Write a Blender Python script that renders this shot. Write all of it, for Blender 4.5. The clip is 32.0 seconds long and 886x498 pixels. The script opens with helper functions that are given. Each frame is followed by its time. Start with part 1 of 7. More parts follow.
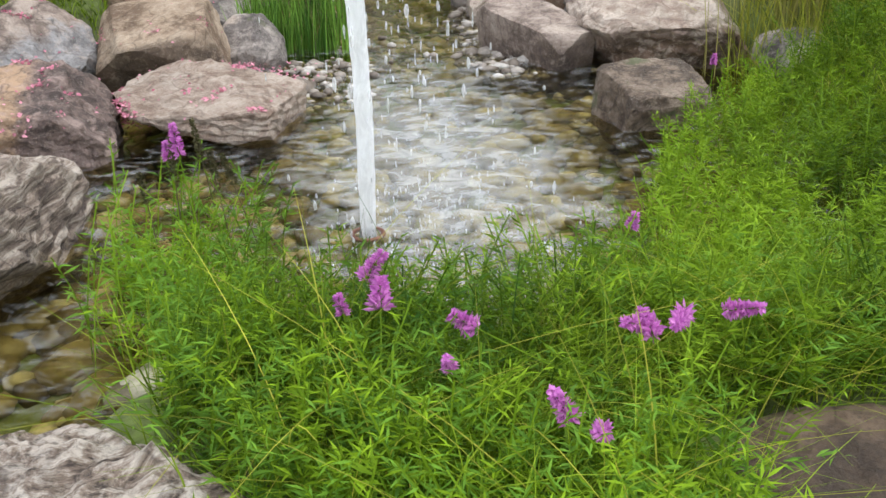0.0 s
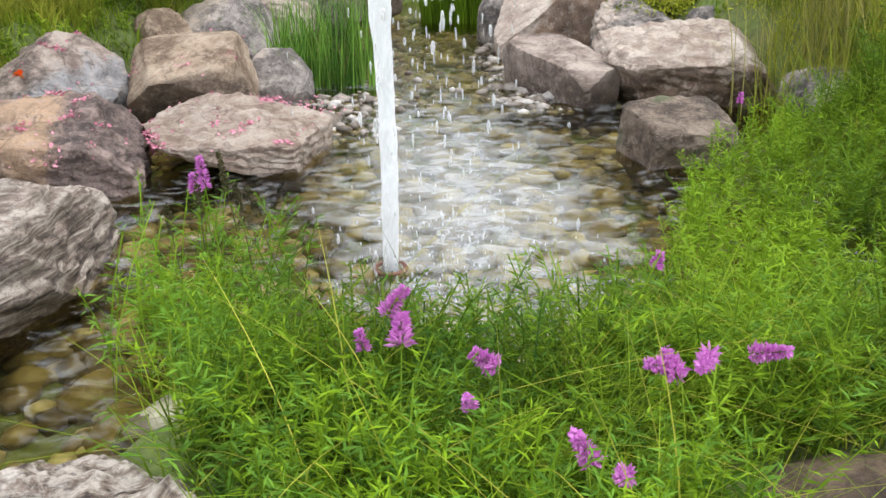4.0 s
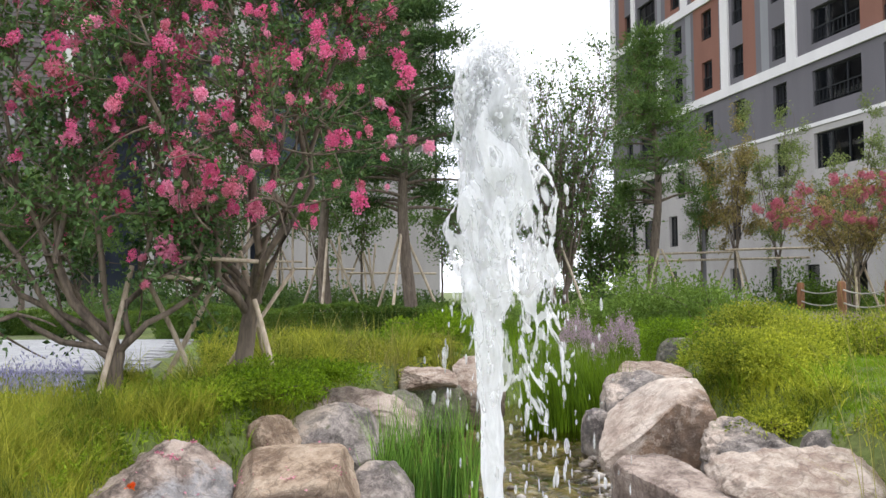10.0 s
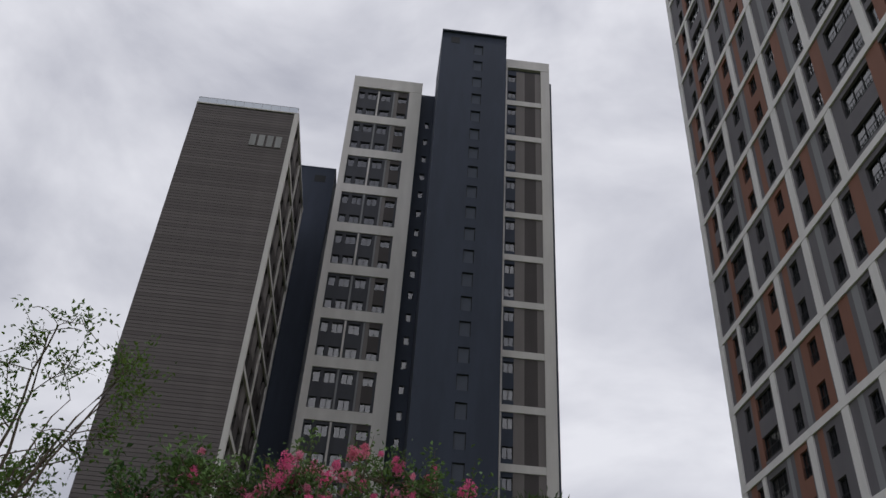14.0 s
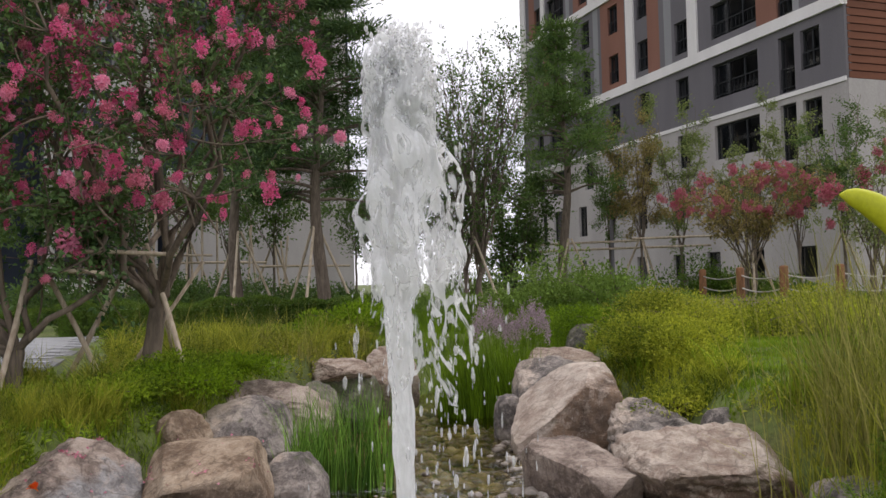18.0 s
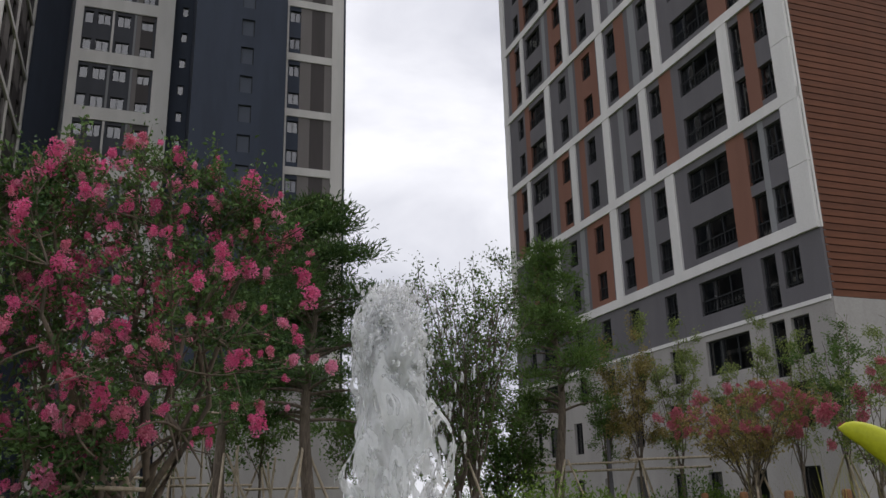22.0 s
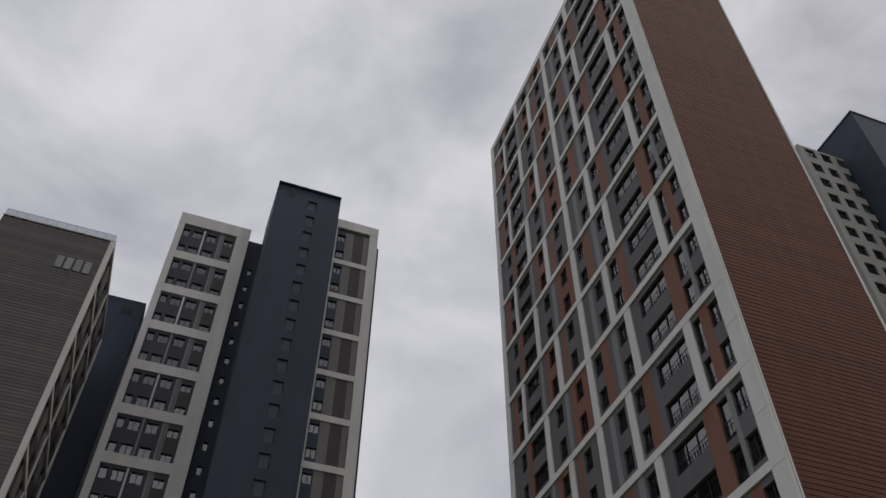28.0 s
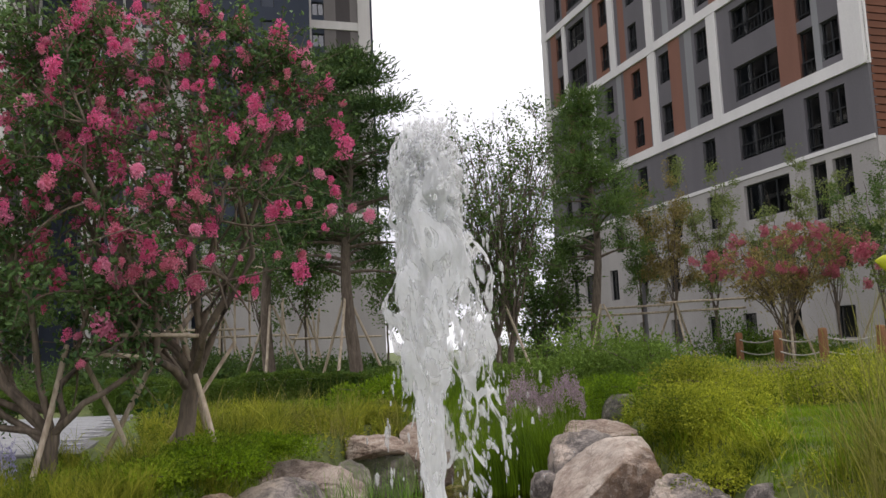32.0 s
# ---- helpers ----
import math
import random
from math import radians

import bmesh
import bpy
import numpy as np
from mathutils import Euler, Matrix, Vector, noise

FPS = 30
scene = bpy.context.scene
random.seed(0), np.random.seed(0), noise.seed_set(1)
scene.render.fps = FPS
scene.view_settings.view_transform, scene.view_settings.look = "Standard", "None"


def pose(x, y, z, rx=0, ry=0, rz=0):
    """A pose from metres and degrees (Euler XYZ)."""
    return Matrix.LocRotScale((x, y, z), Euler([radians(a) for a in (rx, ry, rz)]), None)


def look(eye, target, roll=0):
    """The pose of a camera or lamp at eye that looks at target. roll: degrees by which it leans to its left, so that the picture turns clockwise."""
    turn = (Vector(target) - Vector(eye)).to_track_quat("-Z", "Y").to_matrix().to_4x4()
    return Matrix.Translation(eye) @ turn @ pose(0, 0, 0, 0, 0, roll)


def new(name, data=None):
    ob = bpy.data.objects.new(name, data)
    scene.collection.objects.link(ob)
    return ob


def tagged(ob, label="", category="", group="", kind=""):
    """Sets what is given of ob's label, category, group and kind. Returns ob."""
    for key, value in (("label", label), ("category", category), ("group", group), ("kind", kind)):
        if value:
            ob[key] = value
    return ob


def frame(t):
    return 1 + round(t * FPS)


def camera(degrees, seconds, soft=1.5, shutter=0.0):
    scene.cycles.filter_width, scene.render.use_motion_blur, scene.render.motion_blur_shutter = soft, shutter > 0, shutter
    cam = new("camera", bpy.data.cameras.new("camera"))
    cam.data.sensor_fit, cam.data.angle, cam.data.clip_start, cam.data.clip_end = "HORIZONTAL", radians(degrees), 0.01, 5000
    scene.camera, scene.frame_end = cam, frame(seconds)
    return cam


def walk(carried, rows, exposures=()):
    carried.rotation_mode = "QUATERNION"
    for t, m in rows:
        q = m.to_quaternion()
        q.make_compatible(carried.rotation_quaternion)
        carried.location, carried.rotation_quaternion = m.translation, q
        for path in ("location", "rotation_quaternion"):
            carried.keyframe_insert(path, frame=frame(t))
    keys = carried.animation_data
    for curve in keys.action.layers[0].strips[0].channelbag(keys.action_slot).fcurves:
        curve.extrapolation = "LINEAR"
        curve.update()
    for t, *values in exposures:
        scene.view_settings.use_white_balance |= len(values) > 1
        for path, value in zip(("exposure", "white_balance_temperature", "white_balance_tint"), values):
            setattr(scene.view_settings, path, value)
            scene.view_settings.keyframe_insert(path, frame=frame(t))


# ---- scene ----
# camera: held by the pond, tilts up and down; the arms lift it as it tilts up
cam = camera(55.46, 32.0)
PATH = [
    (0, 0.019, -0.060, 1.382, -5.00, -25.17, 1.41),
    (0.5, 0.015, -0.056, 1.375, -4.93, -25.11, 1.46),
    (1, 0.008, -0.055, 1.368, -4.72, -25.11, 1.40),
    (1.5, 0.004, -0.070, 1.363, -4.69, -25.76, 1.34),
    (2, -0.008, -0.065, 1.357, -4.40, -26.46, 0.85),
    (2.5, -0.004, -0.068, 1.360, -4.30, -26.46, 0.84),
    (4.5, 0.025, -0.040, 1.398, -2.57, -21.17, 1.24),
    (5, 0.018, -0.015, 1.409, -2.14, -19.89, 1.22),
    (5.5, 0.015, 0.047, 1.419, -2.40, -19.28, 1.19),
    (6, 0.015, 0.050, 1.438, -2.29, -17.76, 1.32),
    (6.5, 0.006, 0.033, 1.460, -1.70, -14.20, 1.55),
    (7, 0.001, 0.030, 1.475, -0.79, -11.90, 1.58),
    (7.5, -0.008, 0.035, 1.491, 0.99, -10.77, -0.16),
    (8, -0.012, 0.037, 1.508, 1.78, -6.62, -0.36),
    (8.5, -0.008, 0.040, 1.522, 1.70, -5.19, -0.38),
    (9, -0.012, 0.046, 1.550, 1.59, -3.01, -0.22),
    (9.5, -0.013, 0.052, 1.570, 1.62, 0.01, -0.07),
    (10, -0.025, 0.046, 1.603, 3.48, 2.93, 0.43),
    (10.5, -0.033, 0.022, 1.633, 8.76, 6.61, 0.67),
    (11, 0.000, 0.000, 1.694, 9.30, 11.99, 1.14),
    (11.5, 0.000, 0.000, 1.742, 9.29, 17.05, 0.96),
    (12, 0.000, 0.000, 1.796, 12.65, 22.72, -0.57),
    (12.5, 0.000, 0.000, 1.831, 12.52, 26.91, -1.08),
    (13, 0.000, 0.000, 1.867, 12.01, 32.70, -1.66),
    (13.5, 0.000, 0.000, 1.887, 11.31, 36.99, -2.86),
    (15.5, 0.000, 0.000, 1.830, 10.76, 26.75, -2.79),
    (16, 0.000, 0.000, 1.800, 8.96, 23.13, -2.07),
    (16.5, 0.000, 0.000, 1.783, 0.91, 21.32, 0.05),
    (17, 0.000, 0.000, 1.728, -0.64, 15.55, 0.67),
    (17.5, -0.016, 0.004, 1.633, -2.34, 7.99, 0.73),
    (18, -0.007, 0.004, 1.580, -2.30, 2.30, 1.34),
    (18.5, 0.008, -0.018, 1.550, -2.20, -0.84, 1.70),
    (19, 0.001, -0.009, 1.574, -2.11, 0.07, 1.89),
    (19.5, -0.008, -0.003, 1.598, -2.18, 0.50, 1.90),
    (20, -0.003, -0.001, 1.634, -2.32, 3.71, 1.55),
    (20.5, 0.002, 0.012, 1.664, -2.29, 5.75, 1.72),
    (21, -0.001, -0.001, 1.698, -2.50, 10.41, 1.58),
    (21.5, 0.016, 0.007, 1.720, -2.61, 13.11, 1.50),
    (22, 0.007, 0.005, 1.743, -2.77, 16.66, 1.36),
    (22.5, 0.001, 0.001, 1.771, -2.74, 19.96, 1.36),
    (23, 0.000, 0.000, 1.797, -2.80, 22.81, 0.80),
    (23.5, 0.000, 0.000, 1.840, -2.76, 28.22, 0.97),
    (24, 0.000, 0.000, 1.868, -2.55, 32.81, 0.47),
    (24.5, 0.000, 0.000, 1.890, -2.69, 38.25, -0.05),
    (25, 0.000, 0.000, 1.896, -2.72, 40.98, -0.40),
    (25.5, 0.000, 0.000, 1.900, -2.95, 42.71, -0.52),
    (26, 0.000, 0.000, 1.907, -3.70, 48.36, -1.07),
    (26.5, 0.000, 0.000, 1.909, -3.93, 52.54, -1.23),
    (28.5, 0.000, 0.000, 1.901, -2.42, 43.06, -0.14),
    (29, 0.000, 0.000, 1.889, -1.51, 37.66, -0.13),
    (29.5, 0.000, 0.000, 1.870, -1.02, 33.13, 0.95),
    (30, 0.000, 0.000, 1.838, -0.77, 27.80, 0.92),
    (30.5, -0.001, 0.003, 1.785, -0.36, 21.94, 1.45),
    (31, -0.010, -0.002, 1.723, -0.43, 16.20, 1.25),
    (31.5, 0.009, 0.007, 1.685, -0.48, 10.26, 1.90),
    (32, 0.002, -0.006, 1.670, -0.12, 6.84, 2.54),
]
EXPOSE = [(0, 1.88), (1, 1.86), (2, 1.83), (5, 2.08), (6, 2.05), (7, 2.03), (8, 2.13), (9, 2.08), (10, 1.97), (10.5, 1.34), (11, 0.72), (12, 0.3), (13, 0.28), (15.5, 0.1), (16, 0.05), (16.5, 0.15), (17, 0.6), (17.5, 0.7), (18, 1.19), (18.5, 1.34), (19, 1.79), (20.5, 1.56), (21, 1.09), (21.5, 0.84), (22.2, 0.6), (23, 0.7), (24, 0.57), (25, 0.14), (26, 0.05), (26.5, 0.04), (29, 0.02), (30, 0.25), (30.5, 0.36), (31, 0.58), (32, 1.19)]
KELVIN = (0, 6, 9, 13, 16, 17, 20, 23, 26.5, 29, 32), (6400, 6420, 6500, 6520, 6600, 6800, 6800, 6560, 6620, 6720, 6820)
TINT = (0, 6, 9, 13, 16, 17, 20, 23, 26.5, 29, 32), (6, 7, 9, 11, 12, 13, 13, 10, 12, 12, 13)
walk(cam, [(t, pose(x, y, z, 90 + pitch, roll, yaw)) for t, x, y, z, yaw, pitch, roll in PATH],
     exposures=[(t, ev, float(np.interp(t, *KELVIN)), float(np.interp(t, *TINT))) for t, ev in EXPOSE])

# overcast daylight
SUN_EL, SUN_ROT = radians(66), radians(70)
world = bpy.data.worlds.new("overcast_sky")
scene.world = world
world.use_nodes = True
wn, wl = world.node_tree.nodes, world.node_tree.links
wn.clear()
w_out = wn.new("ShaderNodeOutputWorld")
w_bg = wn.new("ShaderNodeBackground")
w_sky = wn.new("ShaderNodeTexSky")
w_sky.sky_type, w_sky.sun_disc = "NISHITA", False
w_sky.sun_elevation, w_sky.sun_rotation = SUN_EL, SUN_ROT
w_sky.air_density, w_sky.dust_density = 1.0, 4.0
w_tc = wn.new("ShaderNodeTexCoord")
w_map = wn.new("ShaderNodeMapping")
w_map.inputs["Scale"].default_value = (1.0, 1.0, 1.7)
w_noise = wn.new("ShaderNodeTexNoise")
w_noise.inputs["Scale"].default_value = 2.6
w_noise.inputs["Detail"].default_value = 7.0
w_noise.inputs["Roughness"].default_value = 0.52
w_noise.inputs["Distortion"].default_value = 0.35
w_ramp = wn.new("ShaderNodeValToRGB")
w_ramp.color_ramp.elements[0].position, w_ramp.color_ramp.elements[0].color = 0.36, (3.55, 3.7, 4.32, 1)
w_ramp.color_ramp.elements[1].position, w_ramp.color_ramp.elements[1].color = 0.64, (6.95, 7.1, 7.6, 1)
w_mix = wn.new("ShaderNodeMix")
w_mix.data_type = "RGBA"
w_mix.inputs[0].default_value = 0.96
wl.new(w_tc.outputs["Generated"], w_map.inputs["Vector"])
wl.new(w_map.outputs["Vector"], w_noise.inputs["Vector"])
wl.new(w_noise.outputs["Fac"], w_ramp.inputs["Fac"])
wl.new(w_sky.outputs["Color"], w_mix.inputs[6])
wl.new(w_ramp.outputs["Color"], w_mix.inputs[7])
# the cloud cover is thinner, and so brighter, towards the hidden sun
w_dot = wn.new("ShaderNodeVectorMath")
w_dot.operation = "DOT_PRODUCT"
w_dot.inputs[1].default_value = (math.sin(SUN_ROT) * math.cos(SUN_EL), math.cos(SUN_ROT) * math.cos(SUN_EL), math.sin(SUN_EL))
w_glow = wn.new("ShaderNodeMapRange")
w_glow.interpolation_type = "SMOOTHSTEP"
w_glow.inputs["From Min"].default_value, w_glow.inputs["From Max"].default_value = -0.6, 1.0
w_glow.inputs["To Min"].default_value, w_glow.inputs["To Max"].default_value = 0.90, 0.98
w_mul = wn.new("ShaderNodeMix")
w_mul.data_type, w_mul.blend_type = "RGBA", "MULTIPLY"
w_mul.inputs[0].default_value = 1.0
wl.new(w_tc.outputs["Generated"], w_dot.inputs[0])
wl.new(w_dot.outputs["Value"], w_glow.inputs["Value"])
wl.new(w_mix.outputs[2], w_mul.inputs[6])
wl.new(w_glow.outputs[0], w_mul.inputs[7])
wl.new(w_mul.outputs[2], w_bg.inputs["Color"])
w_bg.inputs["Strength"].default_value = 0.1
wl.new(w_bg.outputs["Background"], w_out.inputs["Surface"])

sun_data = bpy.data.lights.new("sun", "SUN")
sun_data.energy, sun_data.angle, sun_data.color = 0.8, radians(50), (1.0, 0.97, 0.92)
sun = new("sun", sun_data)
sun.matrix_basis = look((0, 0, 0), (-math.sin(SUN_ROT) * math.cos(SUN_EL), -math.cos(SUN_ROT) * math.cos(SUN_EL), -math.sin(SUN_EL)))

# ---- materials ----
def _mat(name):
    m = bpy.data.materials.new(name)
    m.use_nodes = True
    nt = m.node_tree
    b = nt.nodes["Principled BSDF"]
    return m, nt, b


def _ramp(nt, stops):
    r = nt.nodes.new("ShaderNodeValToRGB")
    el = r.color_ramp.elements
    el[0].position, el[0].color = stops[0][0], (*stops[0][1], 1)
    el[1].position, el[1].color = stops[-1][0], (*stops[-1][1], 1)
    for p, c in stops[1:-1]:
        e = el.new(p)
        e.color = (*c, 1)
    return r


def _noise(nt, scale, detail=5.0, rough=0.55, vec=None, dist=0.0):
    n = nt.nodes.new("ShaderNodeTexNoise")
    n.inputs["Scale"].default_value = scale
    n.inputs["Detail"].default_value = detail
    n.inputs["Roughness"].default_value = rough
    n.inputs["Distortion"].default_value = dist
    if vec:
        nt.links.new(vec, n.inputs["Vector"])
    return n


def _coord(nt, scale=(1, 1, 1), rot=(0, 0, 0), kind="Object"):
    tc = nt.nodes.new("ShaderNodeTexCoord")
    mp = nt.nodes.new("ShaderNodeMapping")
    mp.inputs["Scale"].default_value = scale
    mp.inputs["Rotation"].default_value = rot
    nt.links.new(tc.outputs[kind], mp.inputs["Vector"])
    return mp.outputs["Vector"]


def _mixc(nt, fac, a, b, mode="MIX"):
    m = nt.nodes.new("ShaderNodeMix")
    m.data_type, m.blend_type = "RGBA", mode
    if isinstance(fac, (int, float)):
        m.inputs[0].default_value = fac
    else:
        nt.links.new(fac, m.inputs[0])
    for k, v in ((6, a), (7, b)):
        if isinstance(v, tuple):
            m.inputs[k].default_value = (*v, 1)
        else:
            nt.links.new(v, m.inputs[k])
    return m.outputs[2]


def _bump(nt, b, height, strength=0.3, distance=0.02):
    bp = nt.nodes.new("ShaderNodeBump")
    bp.inputs["Strength"].default_value = strength
    bp.inputs["Distance"].default_value = distance
    nt.links.new(height, bp.inputs["Height"])
    nt.links.new(bp.outputs["Normal"], b.inputs["Normal"])


def painted(name, col, rough=0.6, var=0.12, scale=3.0, stain=0.35, metal=0.0):
    """A painted or cast surface with fine grain and large weather stains."""
    m, nt, b = _mat(name)
    v = _coord(nt)
    vs = _coord(nt, (1.0, 1.0, 0.18))
    n1, n2 = _noise(nt, scale * 8, 6, 0.6, v), _noise(nt, scale * 0.25, 5, 0.6, vs)
    lo = tuple(c * (1 - var) for c in col)
    hi = tuple(min(1, c * (1 + var * 0.6)) for c in col)
    r1 = _ramp(nt, [(0.3, lo), (0.7, hi)])
    nt.links.new(n1.outputs["Fac"], r1.inputs["Fac"])
    r2 = _ramp(nt, [(0.42, (1 - stain,) * 3), (0.6, (1, 1, 1))])
    nt.links.new(n2.outputs["Fac"], r2.inputs["Fac"])
    nt.links.new(_mixc(nt, 0.7, r1.outputs["Color"], r2.outputs["Color"], "MULTIPLY"), b.inputs["Base Color"])
    b.inputs["Roughness"].default_value = rough
    b.inputs["Metallic"].default_value = metal
    b.inputs["Specular IOR Level"].default_value = 0.18
    _bump(nt, b, n1.outputs["Fac"], 0.15, 0.01)
    return m


def cladding(name, col, var=0.18):
    """Panels: one tone a piece, by Object Info's Random, with streaks."""
    m, nt, b = _mat(name)
    oi = nt.nodes.new("ShaderNodeObjectInfo")
    v = _coord(nt, (0.5, 0.5, 3.0))
    n = _noise(nt, 2.0, 6, 0.65, v)
    r = _ramp(nt, [(0.3, tuple(c * (1 - var) for c in col)), (0.7, tuple(c * (1 + var) for c in col))])
    nt.links.new(n.outputs["Fac"], r.inputs["Fac"])
    r2 = _ramp(nt, [(0.0, (0.86,) * 3), (1.0, (1.08,) * 3)])
    nt.links.new(oi.outputs["Random"], r2.inputs["Fac"])
    nt.links.new(_mixc(nt, 1.0, r.outputs["Color"], r2.outputs["Color"], "MULTIPLY"), b.inputs["Base Color"])
    b.inputs["Roughness"].default_value = 0.62
    b.inputs["Specular IOR Level"].default_value = 0.18
    _bump(nt, b, n.outputs["Fac"], 0.1, 0.01)
    return m


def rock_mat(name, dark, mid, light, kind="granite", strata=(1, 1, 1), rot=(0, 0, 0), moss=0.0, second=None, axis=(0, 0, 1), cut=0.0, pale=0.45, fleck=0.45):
    """Weathered field stone: mottled tones, pale crusts, dark stains, mineral flecks, cracks and, on some, a second
    colour towards one side: other rock, rust, and painted-in shade of fronts and undersides.
    """
    m, nt, b = _mat(name)
    dark, mid, light = [(c[0] * 0.81, c[1] * 0.755, c[2] * 0.71) for c in (dark, mid, light)]
    tc = nt.nodes.new("ShaderNodeTexCoord")
    oi = nt.nodes.new("ShaderNodeObjectInfo")
    sc = nt.nodes.new("ShaderNodeVectorMath")
    sc.operation = "MULTIPLY_ADD"
    sc.inputs[1].default_value = (31, 17, 23)
    nt.links.new(oi.outputs["Random"], sc.inputs[0])
    nt.links.new(tc.outputs["Object"], sc.inputs[2])
    v = sc.outputs[0]
    big = _noise(nt, 3.2, 8, 0.7, v, 0.25)
    r = _ramp(nt, [(0.41, dark), (0.5, mid), (0.59, light)])
    src = big
    if kind == "gneiss":
        mp = nt.nodes.new("ShaderNodeMapping")
        mp.inputs["Scale"].default_value, mp.inputs["Rotation"].default_value = strata, rot
        nt.links.new(v, mp.inputs["Vector"])
        src = _noise(nt, 3.0, 9, 0.72, mp.outputs["Vector"], 0.8)
    nt.links.new(src.outputs["Fac"], r.inputs["Fac"])
    col = r.outputs["Color"]

    def layer(scale, detail, rough, dist, lo, hi, colour, most, under):
        n = _noise(nt, scale, detail, rough, v, dist)
        q = _ramp(nt, [(lo, (0, 0, 0)), (hi, (most,) * 3)])
        nt.links.new(n.outputs["Fac"], q.inputs["Fac"])
        return _mixc(nt, q.outputs["Color"], under, colour), n

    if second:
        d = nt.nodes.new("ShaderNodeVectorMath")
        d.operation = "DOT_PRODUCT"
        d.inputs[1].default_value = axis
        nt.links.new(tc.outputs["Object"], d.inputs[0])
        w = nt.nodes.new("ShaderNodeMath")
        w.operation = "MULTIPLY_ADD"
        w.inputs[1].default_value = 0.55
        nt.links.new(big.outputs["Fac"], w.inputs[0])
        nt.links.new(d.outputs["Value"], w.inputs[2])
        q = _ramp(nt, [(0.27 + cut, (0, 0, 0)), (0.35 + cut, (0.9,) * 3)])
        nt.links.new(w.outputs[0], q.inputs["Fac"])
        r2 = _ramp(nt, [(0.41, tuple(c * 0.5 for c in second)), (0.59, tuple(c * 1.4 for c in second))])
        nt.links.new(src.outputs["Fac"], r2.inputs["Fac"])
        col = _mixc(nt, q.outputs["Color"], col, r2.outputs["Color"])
    col, n1 = layer(10.0, 9, 0.74, 0.25, 0.51, 0.60, tuple(c * min(1.3, 0.74 / max(light)) for c in light), pale, col)
    col, n2 = layer(3.4, 9, 0.7, 0.4, 0.53, 0.62, tuple(c * 0.6 for c in dark), 0.36, col)
    col, n3 = layer(55, 5, 0.7, 0.0, 0.55, 0.66, (0.60, 0.53, 0.45), fleck * 0.5, col)
    col, n4 = layer(42, 5, 0.7, 0.0, 0.56, 0.68, tuple(c * 0.5 for c in dark), 0.5, col)
    wv = _noise(nt, 3.0, 3, 0.5, v)
    vm = nt.nodes.new("ShaderNodeMix")
    vm.data_type = "VECTOR"
    vm.inputs[0].default_value = 0.35
    nt.links.new(v, vm.inputs[4])
    nt.links.new(wv.outputs["Color"], vm.inputs[5])
    vo = nt.nodes.new("ShaderNodeTexVoronoi")
    vo.feature = "DISTANCE_TO_EDGE"
    vo.inputs["Scale"].default_value = 4.0
    nt.links.new(vm.outputs[1], vo.inputs["Vector"])
    ck = _ramp(nt, [(0.0, (0.45,) * 3), (0.03, (0,) * 3)])
    nt.links.new(vo.outputs["Distance"], ck.inputs["Fac"])
    col = _mixc(nt, ck.outputs["Color"], col, tuple(c * 0.4 for c in dark))
    if moss:
        col, n5 = layer(3.5, 6, 0.65, 0.3, 0.62 - moss * 0.2, 0.70 - moss * 0.2, (0.10, 0.11, 0.05), 0.85, col)
    nt.links.new(col, b.inputs["Base Color"])
    rr = _ramp(nt, [(0.3, (0.6,) * 3), (0.7, (0.92,) * 3)])
    nt.links.new(n1.outputs["Fac"], rr.inputs["Fac"])
    nt.links.new(rr.outputs["Color"], b.inputs["Roughness"])
    height = src.outputs["Fac"]
    for n, k in ((n1, 0.8), (n3, 0.3), (n4, -0.3)):
        ma = nt.nodes.new("ShaderNodeMath")
        ma.operation = "MULTIPLY_ADD"
        ma.inputs[1].default_value = k
        nt.links.new(n.outputs["Fac"], ma.inputs[0])
        nt.links.new(height, ma.inputs[2])
        height = ma.outputs[0]
    _bump(nt, b, height, 1.0, 0.04)
    return m


def leaf_mat(name, dark, light, rough=0.5, trans=0.25, scale=1.2, glow=(0.35, 0.5, 0.05)):
    """Foliage: each leaf its own tone (Random Per Island), patches at a larger scale, light shining through."""
    m, nt, b = _mat(name)
    g = nt.nodes.new("ShaderNodeNewGeometry")
    r = _ramp(nt, [(0.0, dark), (1.0, light)])
    n = _noise(nt, scale, 3, 0.5, _coord(nt))
    ad = nt.nodes.new("ShaderNodeMath")
    ad.operation = "MULTIPLY_ADD"
    ad.inputs[1].default_value = 0.75
    nt.links.new(g.outputs["Random Per Island"], ad.inputs[0])
    mu = nt.nodes.new("ShaderNodeMath")
    mu.operation = "MULTIPLY_ADD"
    mu.inputs[1].default_value = 2.4
    mu.inputs[2].default_value = -1.03
    nt.links.new(n.outputs["Fac"], mu.inputs[0])
    nt.links.new(mu.outputs[0], ad.inputs[2])
    nt.links.new(ad.outputs[0], r.inputs["Fac"])
    nt.links.new(r.outputs["Color"], b.inputs["Base Color"])
    b.inputs["Roughness"].default_value = rough
    b.inputs["Specular IOR Level"].default_value = 0.1
    tr = nt.nodes.new("ShaderNodeBsdfTranslucent")
    nt.links.new(_mixc(nt, 0.5, r.outputs["Color"], glow), tr.inputs["Color"])
    mx = nt.nodes.new("ShaderNodeMixShader")
    mx.inputs[0].default_value = trans
    nt.links.new(b.outputs[0], mx.inputs[1])
    nt.links.new(tr.outputs[0], mx.inputs[2])
    nt.links.new(mx.outputs[0], nt.nodes["Material Output"].inputs["Surface"])
    return m


